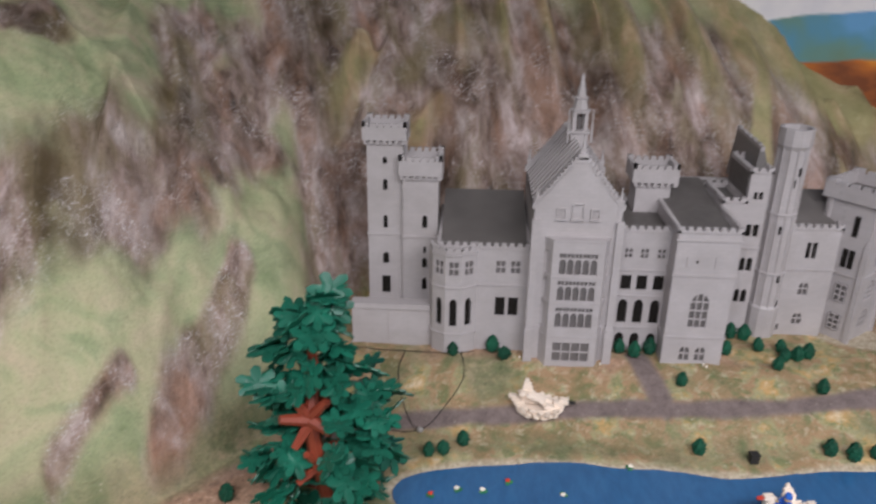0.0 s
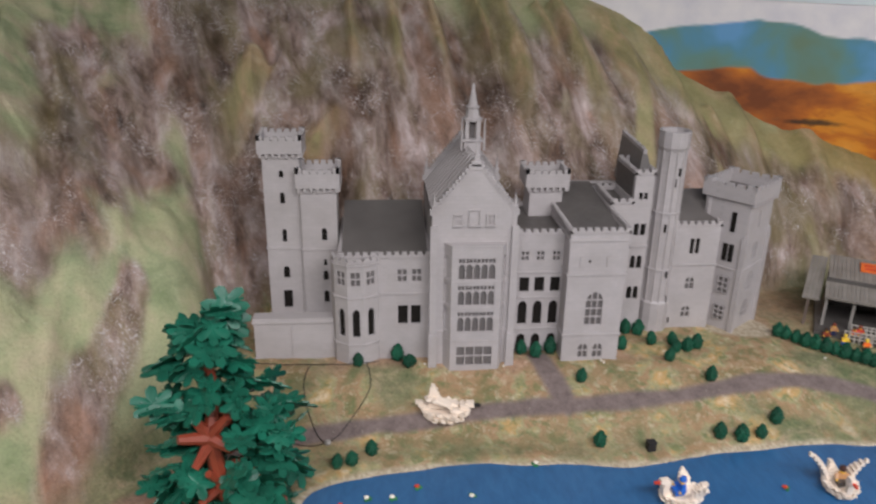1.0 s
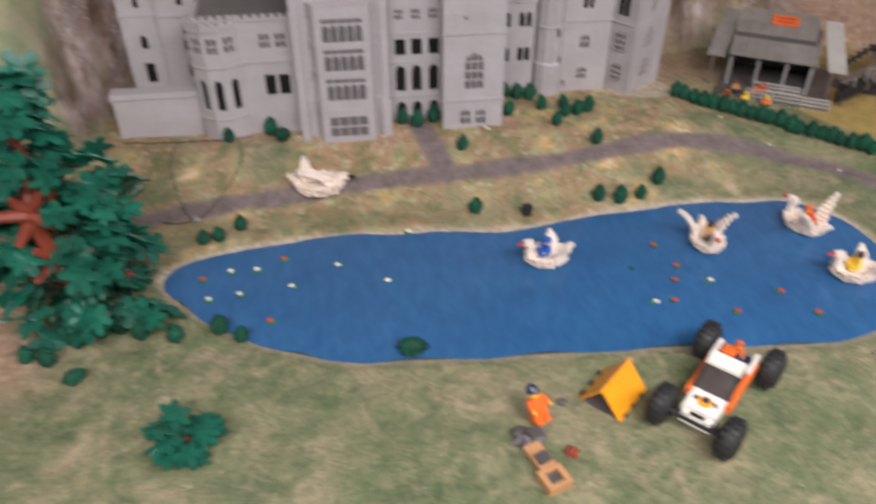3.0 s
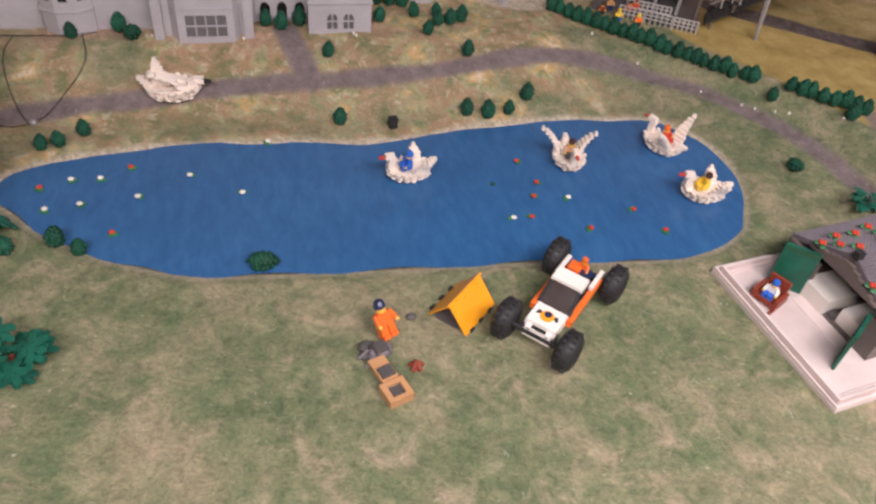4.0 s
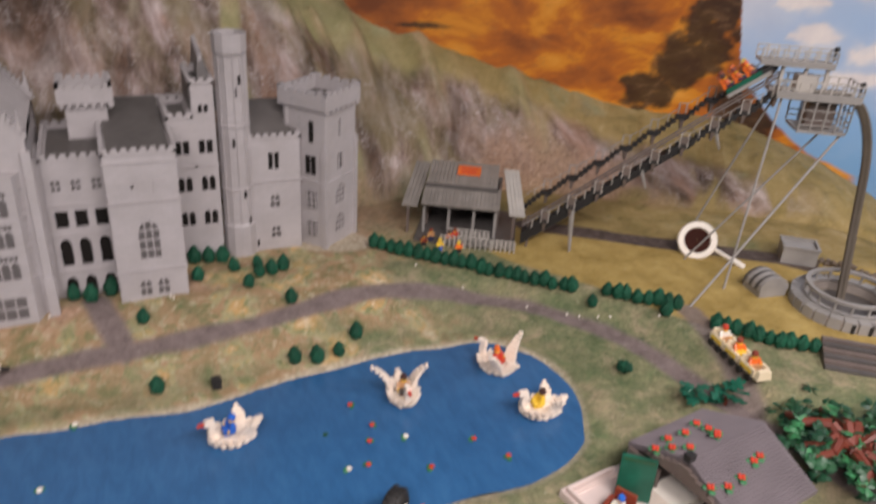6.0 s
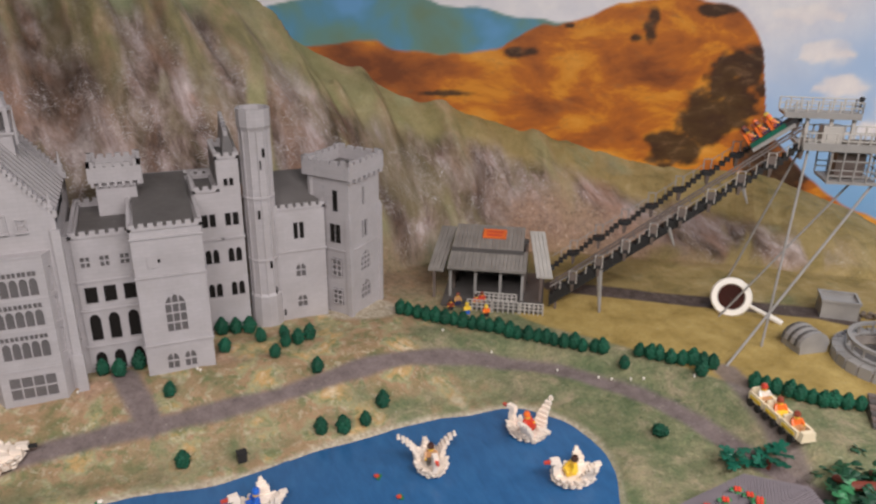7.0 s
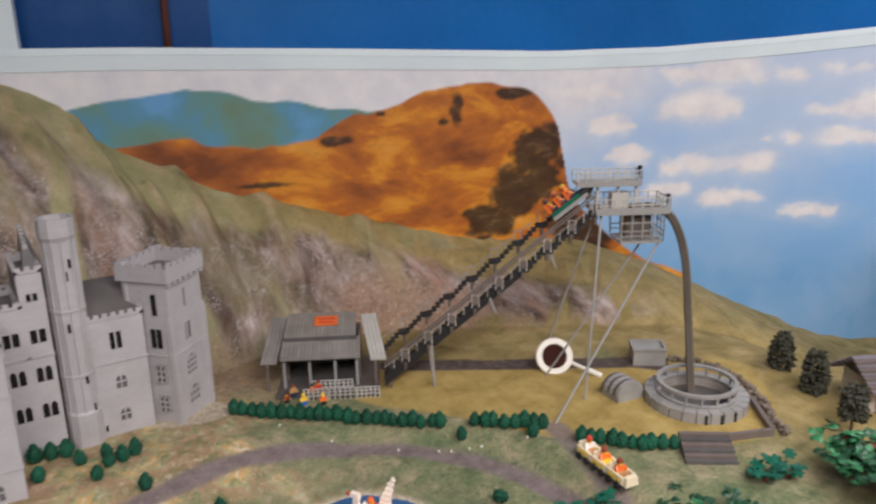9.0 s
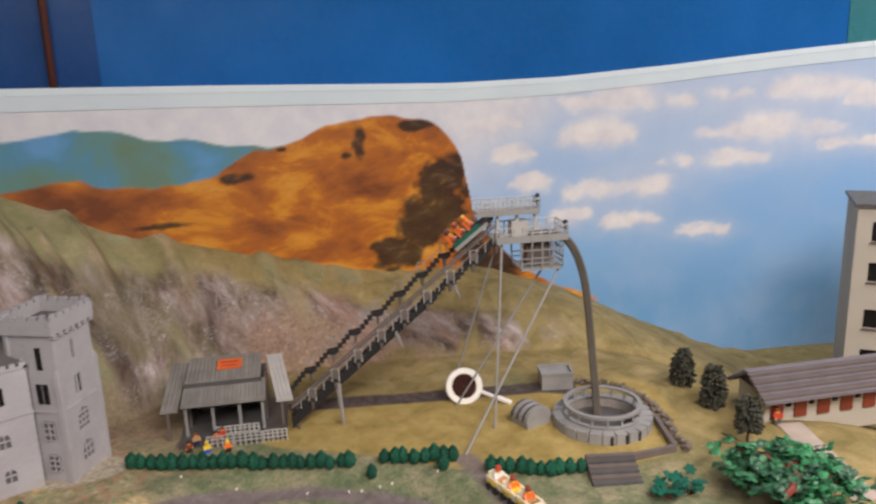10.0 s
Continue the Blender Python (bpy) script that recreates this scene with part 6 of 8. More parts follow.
    for sd, tall, lean in wings:
        wing = None
        for k in range(tall):
            f = k / (tall - 1)
            yc = sd * (0.026 + 0.0028 * k + 0.0007 * k * k)
            wide = 0.016 - 0.0105 * f ** 1.3
            xc = -0.02 - lean * k + rnd.uniform(-0.0012, 0.0012)
            bm = bmesh.new()
            box(bm, xc - wide, yc - 0.0048 + 0.001 * f, 0.022 + 0.009 * k, xc + wide, yc + 0.0048 - 0.001 * f, 0.0312 + 0.009 * k, None, 0, 1.0 if k < tall - 1 else 0.6)
            o = part("brick" if wing else "wing", bm, M_SWAN, wing or s, "" if wing else "steep raised white brick wing")
            wing = wing or o
    bm = bmesh.new()
    for k in range(4):
        box(bm, -0.046 - 0.006 * k, -0.014 + 0.003 * k, 0.018 + 0.005 * k, -0.03 - 0.006 * k, 0.014 - 0.003 * k, 0.0245 + 0.005 * k)
    part("tail", bm, M_SWAN, s)
    return s


for wings, places in ((((-1, 4, 0.001), (1, 5, 0.002)), ((0.785, 1.285, 188), (1.437, 1.152, 172))), (((-1, 7, 0.0), (1, 6, 0.0)), ((1.165, 1.3, 262), (1.42, 1.335, 118)))):
    swan = make_swan(M_RED, "white brick-built swan boat with orange bill floating on the lake", wings=wings)
    swan["group"] = "swan boats on the lake"
    swan.matrix_world = pose(*places[0][:2], 0.0, 0, 0, places[0][2])
    copy_thing(swan, pose(*places[1][:2], 0.0, 0, 0, places[1][2]))
for x, y, a, c, l, h in ((0.785, 1.285, 188, M_BLUE, M_BLUE, M_BLUE), (1.165, 1.3, 262, M_TAN, M_DKSTEEL, M_DKBROWN), (1.42, 1.335, 298, M_RED, M_RED, M_ORANGE), (1.437, 1.152, 172, M_YELLOW, M_YELLOW, M_DKBROWN)):
    figure(pose(x, y, 0.024, 0, 0, a) @ Matrix.Scale(1.5, 4), c, l, h, True, "toy figure riding seated in a white swan boat")
land = make_swan(M_BLACK, "large white brick-built swan resting on the lane", "swan", 0.004, ((0.15, 6, 0.0015),), True)
land["category"] = "swan"
land.matrix_world = pose(0.285, 1.585, ground(0.285, 1.585) - 0.003, 0, 0, -8) @ Matrix.Scale(1.2, 4)


def make_lily(flower, label):
    t = base("water_lily", label, "water lily")
    bm = bmesh.new()
    prism(bm, ring_pts(0.006, -0.003, 0.0062, 8), 0.0, 0.002)
    prism(bm, ring_pts(-0.002, -0.006, 0.0052, 8), 0.0, 0.0022)
    part("pad", bm, M_GREEN3, t, "small green leaf pad")
    bm = bmesh.new()
    for k in range(5):
        a = 2 * math.pi * k / 5
        ball(bm, (0.0036 * math.cos(a), 0.0036 * math.sin(a), 0.0045), 0.003, 0.003, 0.002, u=6, v=4)
    ball(bm, (0, 0, 0.0055), 0.002, 0.002, 0.002, u=6, v=4)
    part("blossom", bm, flower, t)
    return t


for flower, label, spots in ((M_WHITE, "tiny white plastic water lily on a green pad", [(0.087, 1.331), (0.144, 1.33), (0.113, 1.25), (0.222, 1.263), (0.322, 1.324), (0.429, 1.256), (0.983, 1.119), (1.124, 1.173), (0.489, 1.432), (0.05, 1.24)]),
                             (M_RED, "tiny orange-red plastic flower on a green pad in the lake", [(0.201, 1.363), (0.182, 1.158), (1.044, 1.312), (1.068, 1.231), (1.047, 1.184), (1.023, 1.118), (1.258, 1.119), (1.14, 1.07), (1.303, 1.047), (0.03, 1.31)])):
    lily = make_lily(flower, label)
    lily["group"] = "flowers on the lake"
    lily.matrix_world = pose(*spots[0], 0.0005, 0, 0, 15)
    for k, (x, y) in enumerate(spots[1:]):
        copy_thing(lily, pose(x, y, 0.0005, 0, 0, 40 * k))
bm = bmesh.new()
prism(bm, ring_pts(0.968, 1.237, 0.006, 7), 0.0, 0.002)
tagged(part("lily_pad", bm, M_GREEN2), "small bare green lily pad on the lake", "lily pad")


# ---- camp on the meadow ----
def make_tent():
    t = base("tent", "open amber-yellow plastic ridge tent with black pegs on the meadow", "tent", pose(0.812, 0.877, ground(0.812, 0.877) - 0.001, 0, 0, 44))
    L, w, h, th = 0.1, 0.042, 0.056, 0.003
    for s in (-1, 1):
        bm = bmesh.new()
        put(bm, [(-L / 2, 0, h), (L / 2, 0, h), (L / 2, s * w, 0.004), (-L / 2, s * w, 0.004), (-L / 2, 0, h - th * 1.6), (L / 2, 0, h - th * 1.6), (L / 2, s * (w - th), 0.004), (-L / 2, s * (w - th), 0.004)],
            [(0, 1, 2, 3), (7, 6, 5, 4), (0, 4, 5, 1), (1, 5, 6, 2), (2, 6, 7, 3), (3, 7, 4, 0)])
        bmesh.ops.recalc_face_normals(bm, faces=bm.faces)
        part("slope", bm, M_AMBER, t)
        for x in (-0.03, 0.0, 0.03):
            bm = bmesh.new()
            box(bm, x - 0.006, s * w - 0.003, 0, x + 0.006, s * w + 0.005, 0.006)
            part("peg", bm, M_BLACK, t)
    bm = bmesh.new()
    rod(bm, (-L / 2 - 0.004, 0, h - 0.001), (L / 2 + 0.004, 0, h - 0.001), 0.0025, 6)
    part("ridge_pole", bm, M_AMBER, t)
    bm = bmesh.new()
    box(bm, -L / 2 + 0.004, -w + 0.004, 0, L / 2 - 0.004, w - 0.004, 0.002)
    part("groundsheet", bm, M_DKSTEEL, t)


make_tent()


def make_buggy():
    c = base("buggy", "white and orange toy buggy with huge black tyres on the meadow", "toy car", pose(0.99, 0.844, ground(0.99, 0.844), 0, 0, 225))
    wb, tr = 0.1, 0.061
    for sx in (1, -1):
        for sy in (1, -1):
            bm = bmesh.new()
            m = Matrix.Translation((sx * wb, sy * tr, 0.0385)) @ Matrix.Rotation(math.pi / 2, 4, "X")
            lathe(bm, [(0.011, -0.0135), (0.016, -0.0175), (0.023, -0.0185), (0.0295, -0.0165), (0.0345, -0.012), (0.0375, -0.006), (0.0385, 0), (0.0375, 0.006), (0.0345, 0.012), (0.0295, 0.0165), (0.023, 0.0185), (0.016, 0.0175), (0.011, 0.0135), (0.011, -0.0135)], 28, m)
            wheel = part("tyre", bm, M_BLACK, c, "large rounded black rubber tyre", True)
            for i in range(20):
                for q in (-1, 1):
                    bm = bmesh.new()
                    box(bm, 0.0345, q * 0.0075 - 0.004, -0.002, 0.0392, q * 0.0075 + 0.003, 0.002, Matrix.Translation((sx * wb, sy * tr, 0.0385)) @ Matrix.Rotation(-2 * math.pi * (i + 0.25 * q) / 20, 4, "Y"))
                    part("tread_block", bm, M_BLACK, wheel)
            bm = bmesh.new()
            lathe(bm, [(0.001, -0.01), (0.009, -0.01), (0.0112, -0.0135), (0.0112, 0.0135), (0.009, 0.01), (0.001, 0.01)], 16, m)
            part("rim", bm, M_BLACK, wheel)
            bm = bmesh.new()
            rod(bm, (sx * wb, sy * (tr + 0.008), 0.0385), (sx * wb, sy * (tr + 0.014), 0.0385), 0.0045, 8)
            part("hub_cap", bm, M_RED, wheel)
    bm = bmesh.new()
    for sx in (1, -1):
        rod(bm, (sx * wb, -tr, 0.034), (sx * wb, tr, 0.034), 0.005, 8)
        for sy in (1, -1):
            rod(bm, (sx * wb, sy * tr * 0.6, 0.034), (sx * 0.06, sy * 0.015, 0.055), 0.004, 6)
    box(bm, -0.1, -0.014, 0.034, 0.1, 0.014, 0.046)
    part("chassis", bm, M_BLACK, c)
    bm = bmesh.new()
    box(bm, 0.034, -0.031, 0.05, 0.086, 0.031, 0.066, None, 0, 0.94)
    box(bm, 0.07, -0.027, 0.036, 0.096, 0.027, 0.058, None, 0, 0.9)
    part("bonnet", bm, M_WHITE, c, "white bonnet with an emblem")
    bm = bmesh.new()
    prism(bm, ring_pts(0.06, 0, 0.013, 16), 0.0655, 0.0672)
    part("emblem", bm, M_AMBER, c, "round amber emblem")
    bm = bmesh.new()
    prism(bm, ring_pts(0.056, 0, 0.007, 12), 0.0672, 0.0684)
    part("emblem", bm, M_NAVY, c, "dark blue emblem centre")
    bm = bmesh.new()
    put(bm, [(0.034, -0.03, 0.062), (0.034, 0.03, 0.062), (0.0, 0.027, 0.094), (0.0, -0.027, 0.094), (0.028, -0.03, 0.062), (0.028, 0.03, 0.062), (-0.006, 0.027, 0.094), (-0.006, -0.027, 0.094)],
        [(0, 1, 2, 3), (7, 6, 5, 4), (0, 4, 5, 1), (1, 5, 6, 2), (2, 6, 7, 3), (3, 7, 4, 0)])
    part("windscreen", bm, M_SMOKE, c, "smoked windscreen with a brown reflection painted in")
    bm = bmesh.new()
    box(bm, -0.036, -0.031, 0.093, -0.002, 0.031, 0.1, None, 0, 0.95)
    part("roof", bm, M_WHITE, c, "white roof panel")
    for s in (-1, 1):
        for a, b in (((-0.035, s * 0.028, 0.06), (-0.035, s * 0.028, 0.095)), ((0.0, s * 0.028, 0.095), (0.034, s * 0.031, 0.064))):
            bm = bmesh.new()
            rod(bm, a, b, 0.003, 6)
            part("cage_bar", bm, M_BLACK, c)
    for s in (-1, 1):
        bm = bmesh.new()
        box(bm, -0.09, s * 0.036 - 0.005, 0.05, 0.045, s * 0.036 + 0.005, 0.064)
        part("side_panel", bm, M_ORANGE, c, "orange side panel")
        bm = bmesh.new()
        box(bm, -0.1, s * 0.034 - 0.004, 0.068, -0.045, s * 0.034 + 0.004, 0.075)
        part("bed_rail", bm, M_WHITE, c)
    bm = bmesh.new()
    box(bm, -0.1, -0.03, 0.05, -0.03, 0.03, 0.06)
    part("load_bed", bm, M_NAVY, c)
    bm = bmesh.new()
    box(bm, -0.09, -0.024, 0.06, -0.065, 0.0, 0.078)
    rod(bm, (-0.06, -0.01, 0.066), (-0.06, 0.025, 0.066), 0.007, 8)
    part("load", bm, M_ORANGE, c, "orange cargo")
    bm = bmesh.new()
    for s in (-1, 1):
        prism(bm, ring_pts(0.09, s * 0.018, 0.006, 8), 0.046, 0.056)
    part("headlight", bm, M_STEEL, c)
    for ch in c.children:
        if not ch.name.startswith(("tyre", "chassis")):
            ch.location = (0.006, 0.0, -0.012)
    figure(pose(0.99, 0.844, 0.0) @ pose(0.018, 0.018, 0.036 + ground(0.99, 0.844), 0, 0, 225), M_ORANGE, M_NAVY, M_ORANGE, True, "toy figure seated in the buggy")
    x, y = 0.99 + 0.078 * 0.7071, 0.844 + 0.078 * 0.7071
    figure(pose(x, y, ground(0.99, 0.844) + 0.054, 0, 0, 225) @ Matrix.Scale(1.2, 4), M_ORANGE, M_NAVY, M_ORANGE, True, "toy figure in orange riding on the buggy's load bed")


make_buggy()
g = ground(0.66, 0.8)
figure(pose(0.668, 0.826, g + 0.008, 0, -28, -60) @ Matrix.Scale(1.95, 4), M_ORANGE, M_ORANGE, M_NAVY, False, "toy camper in orange with a navy cap beside the camp bench")
c = base("rucksack", "slumped grey-purple toy rucksack leaning on the camp bench", "rucksack", pose(0.648, 0.79, g, 0, 0, 25))
bm = bmesh.new()
ball(bm, (0, 0, 0.013), 0.024, 0.016, 0.016, u=10, v=6)
part("bag", bm, M_SLATE, c)
bm = bmesh.new()
box(bm, -0.016, -0.012, 0.02, 0.012, 0.012, 0.032, None, 0, 0.75)
part("flap", bm, M_DKSTEEL, c)
for sd in (-1, 1):
    bm = bmesh.new()
    rod(bm, (-0.02, sd * 0.008, 0.022), (-0.036, sd * 0.012, 0.006), 0.003, 6)
    part("strap", bm, M_SLATE, c)
c = base("camp_bench", "tan toy camp bench with a dark sunken end on the meadow", "camp bench", pose(0.648, 0.745, g, 0, 0, 112))
for nm, b6, mt in (("seat", (-0.02, -0.015, 0.012, 0.03, 0.015, 0.02), M_TAN), ("leg", (-0.018, -0.013, 0, -0.012, 0.013, 0.012), M_TAN), ("leg", (0.022, -0.013, 0, 0.028, 0.013, 0.012), M_TAN), ("cushion", (-0.016, -0.012, 0.02, 0.006, 0.012, 0.025), M_DKSTEEL)):
    bm = bmesh.new()
    box(bm, *b6)
    part(nm, bm, mt, c)
c = base("crate", "tan toy crate with a dark grey sunken top on the meadow", "crate", pose(0.662, 0.706, g, 0, 0, 20))
for b6 in ((-0.022, -0.02, 0, 0.022, -0.012, 0.018), (-0.022, 0.012, 0, 0.022, 0.02, 0.018), (-0.022, -0.012, 0, -0.012, 0.012, 0.018), (0.012, -0.012, 0, 0.022, 0.012, 0.018)):
    bm = bmesh.new()
    box(bm, *b6)
    part("side", bm, M_TAN, c)
bm = bmesh.new()
box(bm, -0.012, -0.012, 0, 0.012, 0.012, 0.011)
part("top", bm, M_DKSTEEL, c)
c = base("campfire", "small red-brown brick campfire on the meadow", "campfire", pose(0.705, 0.758, g, 0, 0, 15))
for k in range(5):
    bm = bmesh.new()
    a = 2 * math.pi * k / 5
    rod(bm, (0.012 * math.cos(a), 0.012 * math.sin(a), 0.002), (-0.002 * math.cos(a), -0.002 * math.sin(a), 0.016), 0.0042, 6)
    part("log", bm, M_BROWN, c)
bm = bmesh.new()
prism(bm, ring_pts(0, 0, 0.007, 6), 0.0, 0.014, top=0.3)
part("flame", bm, M_RED, c)
for x, y, r in ((0.716, 0.868, 0.008), (0.628, 0.808, 0.014), (0.645, 0.8, 0.012), (0.622, 0.79, 0.01)):
    bm = bmesh.new()
    ball(bm, (x, y, ground(x, y) + r * 0.5), r * 1.2, r, r * 0.8, u=7, v=5)
    tagged(part("stone", bm, M_DKSTEEL), "small grey stone piece beside the camp", "stone", "stones at the camp")


# ---- cottage on its white deck ----
def block(owner, name, b6, mat, label="", m=None, top=1.0):
    bm = bmesh.new()
    box(bm, *b6, m, 0, top)
    return part(name, bm, mat, owner, label)


def make_cottage():
    z = ground(1.5, 0.75) - 0.002
    c = base("cottage", "grey-roofed toy cottage with green doors and flowers on its roof", "cottage", pose(1.396, 0.562, z, 0, 0, 9))
    W, D, th = 0.365, 0.354, 0.012
    block(c, "deck", (0, 0, 0, W, D, th), M_DECK, "pinkish-white tiled deck")
    for k, hgt in enumerate((0.006, 0.015, 0.007)):
        o = 0.001 + 0.0085 * k
        for b6 in ((o, o, th, W - 0.004, o + 0.0045, th + hgt), (o, o + 0.0045, th, o + 0.0045, D - o - 0.0045, th + hgt), (o, D - o - 0.0045, th, 0.13, D - o, th + hgt)):
            block(c, "edging", b6, M_DECK, "low pinkish-white stepped edging")
    # solid dark strips in place of the shade in the edging's gaps
    for k in range(5):
        block(c, "slot", (0.02 + 0.022 * k, D - 0.0045, 0.004, 0.036 + 0.022 * k, D + 0.0006, th + 0.003), M_DKSTEEL, "dark grey strip standing for a shaded gap in the edging")
    block(c, "edging", (W - 0.008, 0.0, th + 0.001, W + 0.02, 0.012, th + 0.009), M_DECK)
    # walls: open gable end faces the lake meadow
    x0, x1, y0, y1, eave, ridge = 0.134, 0.325, 0.072, 0.322, 0.092, 0.142
    ym = (y0 + y1) / 2
    block(c, "floor", (x0, y0, th, x1, y1, th + 0.003), M_TAUPE, "brown-grey floor")
    block(c, "wall", (x0, y0, th, x1, y0 + 0.009, eave), M_TAUPE, "brown-grey brick wall")
    block(c, "wall", (x0, y1 - 0.009, th, x1, y1, eave), M_TAUPE, "brown-grey brick wall")
    block(c, "wall", (x1 - 0.009, y0 + 0.009, th, x1, y1 - 0.009, eave), M_TAUPE, "brown-grey brick wall")
    for a, b in ((y0 + 0.009, 0.108), (0.245, y1 - 0.009)):
        block(c, "wall", (x0, a, th, x0 + 0.009, b, eave), M_TAUPE, "brown-grey brick wall")
    n = 9
    for xa in (x0, x1 - 0.009):
        bm = bmesh.new()
        for k in range(n):
            hw = (y1 - y0) / 2 * (1 - k / n)
            if xa == x0 and k < 3:
                continue
            box(bm, xa, ym - hw, eave + (ridge - eave) * k / n, xa + 0.009, ym + hw, eave + (ridge - eave) * (k + 1) / n)
        part("gable", bm, M_TAUPE, c, "stepped brown-grey gable")
    # stepped brick roof, row by row
    rows = 20
    for s in (-1, 1):
        bm = bmesh.new()
        for k in range(rows):
            f0, f1 = k / rows, (k + 1.25) / rows
            ya, yb = ym + s * ((y1 - y0) / 2 + 0.008) * (1 - f0), ym + s * ((y1 - y0) / 2 + 0.008) * (1 - min(1, f1))
            za = eave - 0.006 + (ridge + 0.012 - eave) * k / rows
            box(bm, x0 + 0.008, min(ya, yb), za, x1 + 0.034, max(ya, yb), za + 0.0105)
            for i in range(24):
                u = x0 + 0.012 + i * 0.0088
                yc = ya - s * 0.0045
                prism(bm, ring_pts(u, yc, 0.0028, 6), za + 0.01, za + 0.0118)
        part("roof", bm, M_SLATE, c, "purple-grey studded brick roof slope")
    block(c, "chimney", (x0 + 0.004, ym - 0.007, ridge + 0.01, x0 + 0.02, ym + 0.007, ridge + 0.026), M_BLACK, "small black chimney")
    # doors swung out
    for x, y, ang, w, hgt in ((0.132, 0.247, 132, 0.066, 0.104), (0.13, 0.11, 207, 0.08, 0.09)):
        m = Matrix.Translation((x, y, th)) @ Matrix.Rotation(math.radians(ang), 4, "Z")
        door = block(c, "door", (0, -0.003, 0, w, 0.003, hgt), M_GREEN, "open dark green door", m)
        block(door, "door_frame", (0.004, -0.0045, hgt - 0.01, w - 0.004, 0.0045, hgt - 0.004), M_GREEN2, "", m)
    block(c, "threshold", (x0 - 0.03, 0.112, th, x0 - 0.001, 0.24, th + 0.002), M_DECK)
    block(c, "counter", (x0 - 0.004, ym - 0.01, th, x0 + 0.08, ym + 0.058, 0.05), M_WHITE, "white interior counter")
    block(c, "table", (x0 + 0.012, ym - 0.074, th, x0 + 0.08, ym - 0.032, 0.05), M_WHITE, "white interior table")
    block(c, "bench", (x0 + 0.006, ym - 0.03, th, x0 + 0.03, ym - 0.012, 0.024), M_DKSTEEL, "dark grey interior bench")
    # flowers on the roof
    for k, (u, f, s) in enumerate(((0.11, 0.5, 1), (0.13, 0.35, 1), (0.16, 0.6, 1), (0.2, 0.55, 1), (0.15, 0.18, 1), (0.24, 0.4, 1), (0.25, 0.65, 1), (0.115, 0.42, -1), (0.15, 0.5, -1), (0.19, 0.48, -1), (0.24, 0.38, -1), (0.26, 0.36, -1), (0.11, 0.8, -1), (0.12, 0.93, -1), (0.135, 0.95, -1), (0.22, 0.15, 1), (0.23, 0.2, 1))):
        y = ym + s * ((y1 - y0) / 2 + 0.008) * f
        z2 = eave + (ridge + 0.012 - eave) * (1 - f) + 0.006
        bm = bmesh.new()
        for i in range(3):
            ball(bm, (u + 0.026 + 0.008 * math.cos(i * 2.1), y + 0.008 * math.sin(i * 2.1), z2), 0.0072, 0.0072, 0.003, slot=1, u=6, v=4)
        for i in range(4):
            ball(bm, (u + 0.026 + 0.0045 * math.cos(i * 1.57), y + 0.0045 * math.sin(i * 1.57), z2 + 0.005), 0.0042, 0.0042, 0.003, slot=0, u=6, v=4)
        part("flower", bm, [M_RED, M_GREEN3], c, "orange-red flower tuft")
    m = c.matrix_world
    t = base("rocking_chair", "reddish-brown toy armchair on the white deck", "chair", m @ pose(0.052, 0.25, th, 0, 0, 200) @ Matrix.Scale(1.4, 4))
    block(t, "seat", (-0.014, -0.015, 0.004, 0.014, 0.015, 0.012), M_BROWN)
    block(t, "backrest", (-0.019, -0.015, 0.004, -0.014, 0.015, 0.034), M_BROWN)
    for s in (-1, 1):
        block(t, "armrest", (-0.014, s * 0.0165 - 0.003, 0.004, 0.016, s * 0.0165 + 0.003, 0.02), M_BROWN)
        block(t, "rocker", (-0.022, s * 0.0165 - 0.002, 0.0, 0.022, s * 0.0165 + 0.002, 0.004), M_BROWN)
    figure(m @ pose(0.052, 0.25, th + 0.017, 0, 0, 200) @ Matrix.Scale(1.35, 4), M_WHITE, M_BLUE, M_BLUE, True, "toy figure in white and blue sitting in the chair")


make_cottage()


# ---- ride car on the lane ----
def make_car():
    x, y = 1.927, 1.085
    g = ground(x, y)
    c = base("ride_car", "cream open toy ride car with three riders beside the hedge", "ride car", pose(x, y, g, 0, 0, -98))
    for k, (a, b) in enumerate(((-0.085, -0.032), (-0.028, 0.025), (0.029, 0.085))):
        bm = bmesh.new()
        box(bm, a, -0.02, 0.014, b, 0.02, 0.02)
        for s in (-1, 1):
            box(bm, a, s * 0.018 - 0.003, 0.02, b, s * 0.018 + 0.003, 0.034)
        box(bm, a, -0.015, 0.02, a + 0.006, 0.015, 0.042)
        part("body", bm, M_CREAMY, c, "cream car section")
        bm = bmesh.new()
        box(bm, a + 0.008, -0.0225, 0.02, b - 0.008, -0.0212, 0.028)
        part("side_plate", bm, M_YELLOW, c)
        for wx in (a + 0.012, b - 0.012):
            for s in (-1, 1):
                bm = bmesh.new()
                rod(bm, (wx, s * 0.017, 0.009), (wx, s * 0.025, 0.009), 0.009, 12)
                part("wheel", bm, M_BLACK, c)
    bm = bmesh.new()
    box(bm, 0.085, -0.019, 0.014, 0.1, 0.019, 0.036, None, 0, 0.8)
    part("nose", bm, M_CREAMY, c)
    cols = ((M_WHITE, M_TAN, M_RED), (M_ORANGE, M_YELLOW, M_BROWN), (M_ORANGE, M_TAN, M_BROWN))
    for k, u in enumerate((-0.062, -0.004, 0.053)):
        figure(c.matrix_world @ pose(u, 0, 0.022, 0, 0, 0) @ Matrix.Scale(1.45, 4), *cols[k], True, "toy figure riding in the open car")


make_car()

# ---- coaster station ----
AT = pose(1.427, 1.861, 0.0, 0, 0, -30)


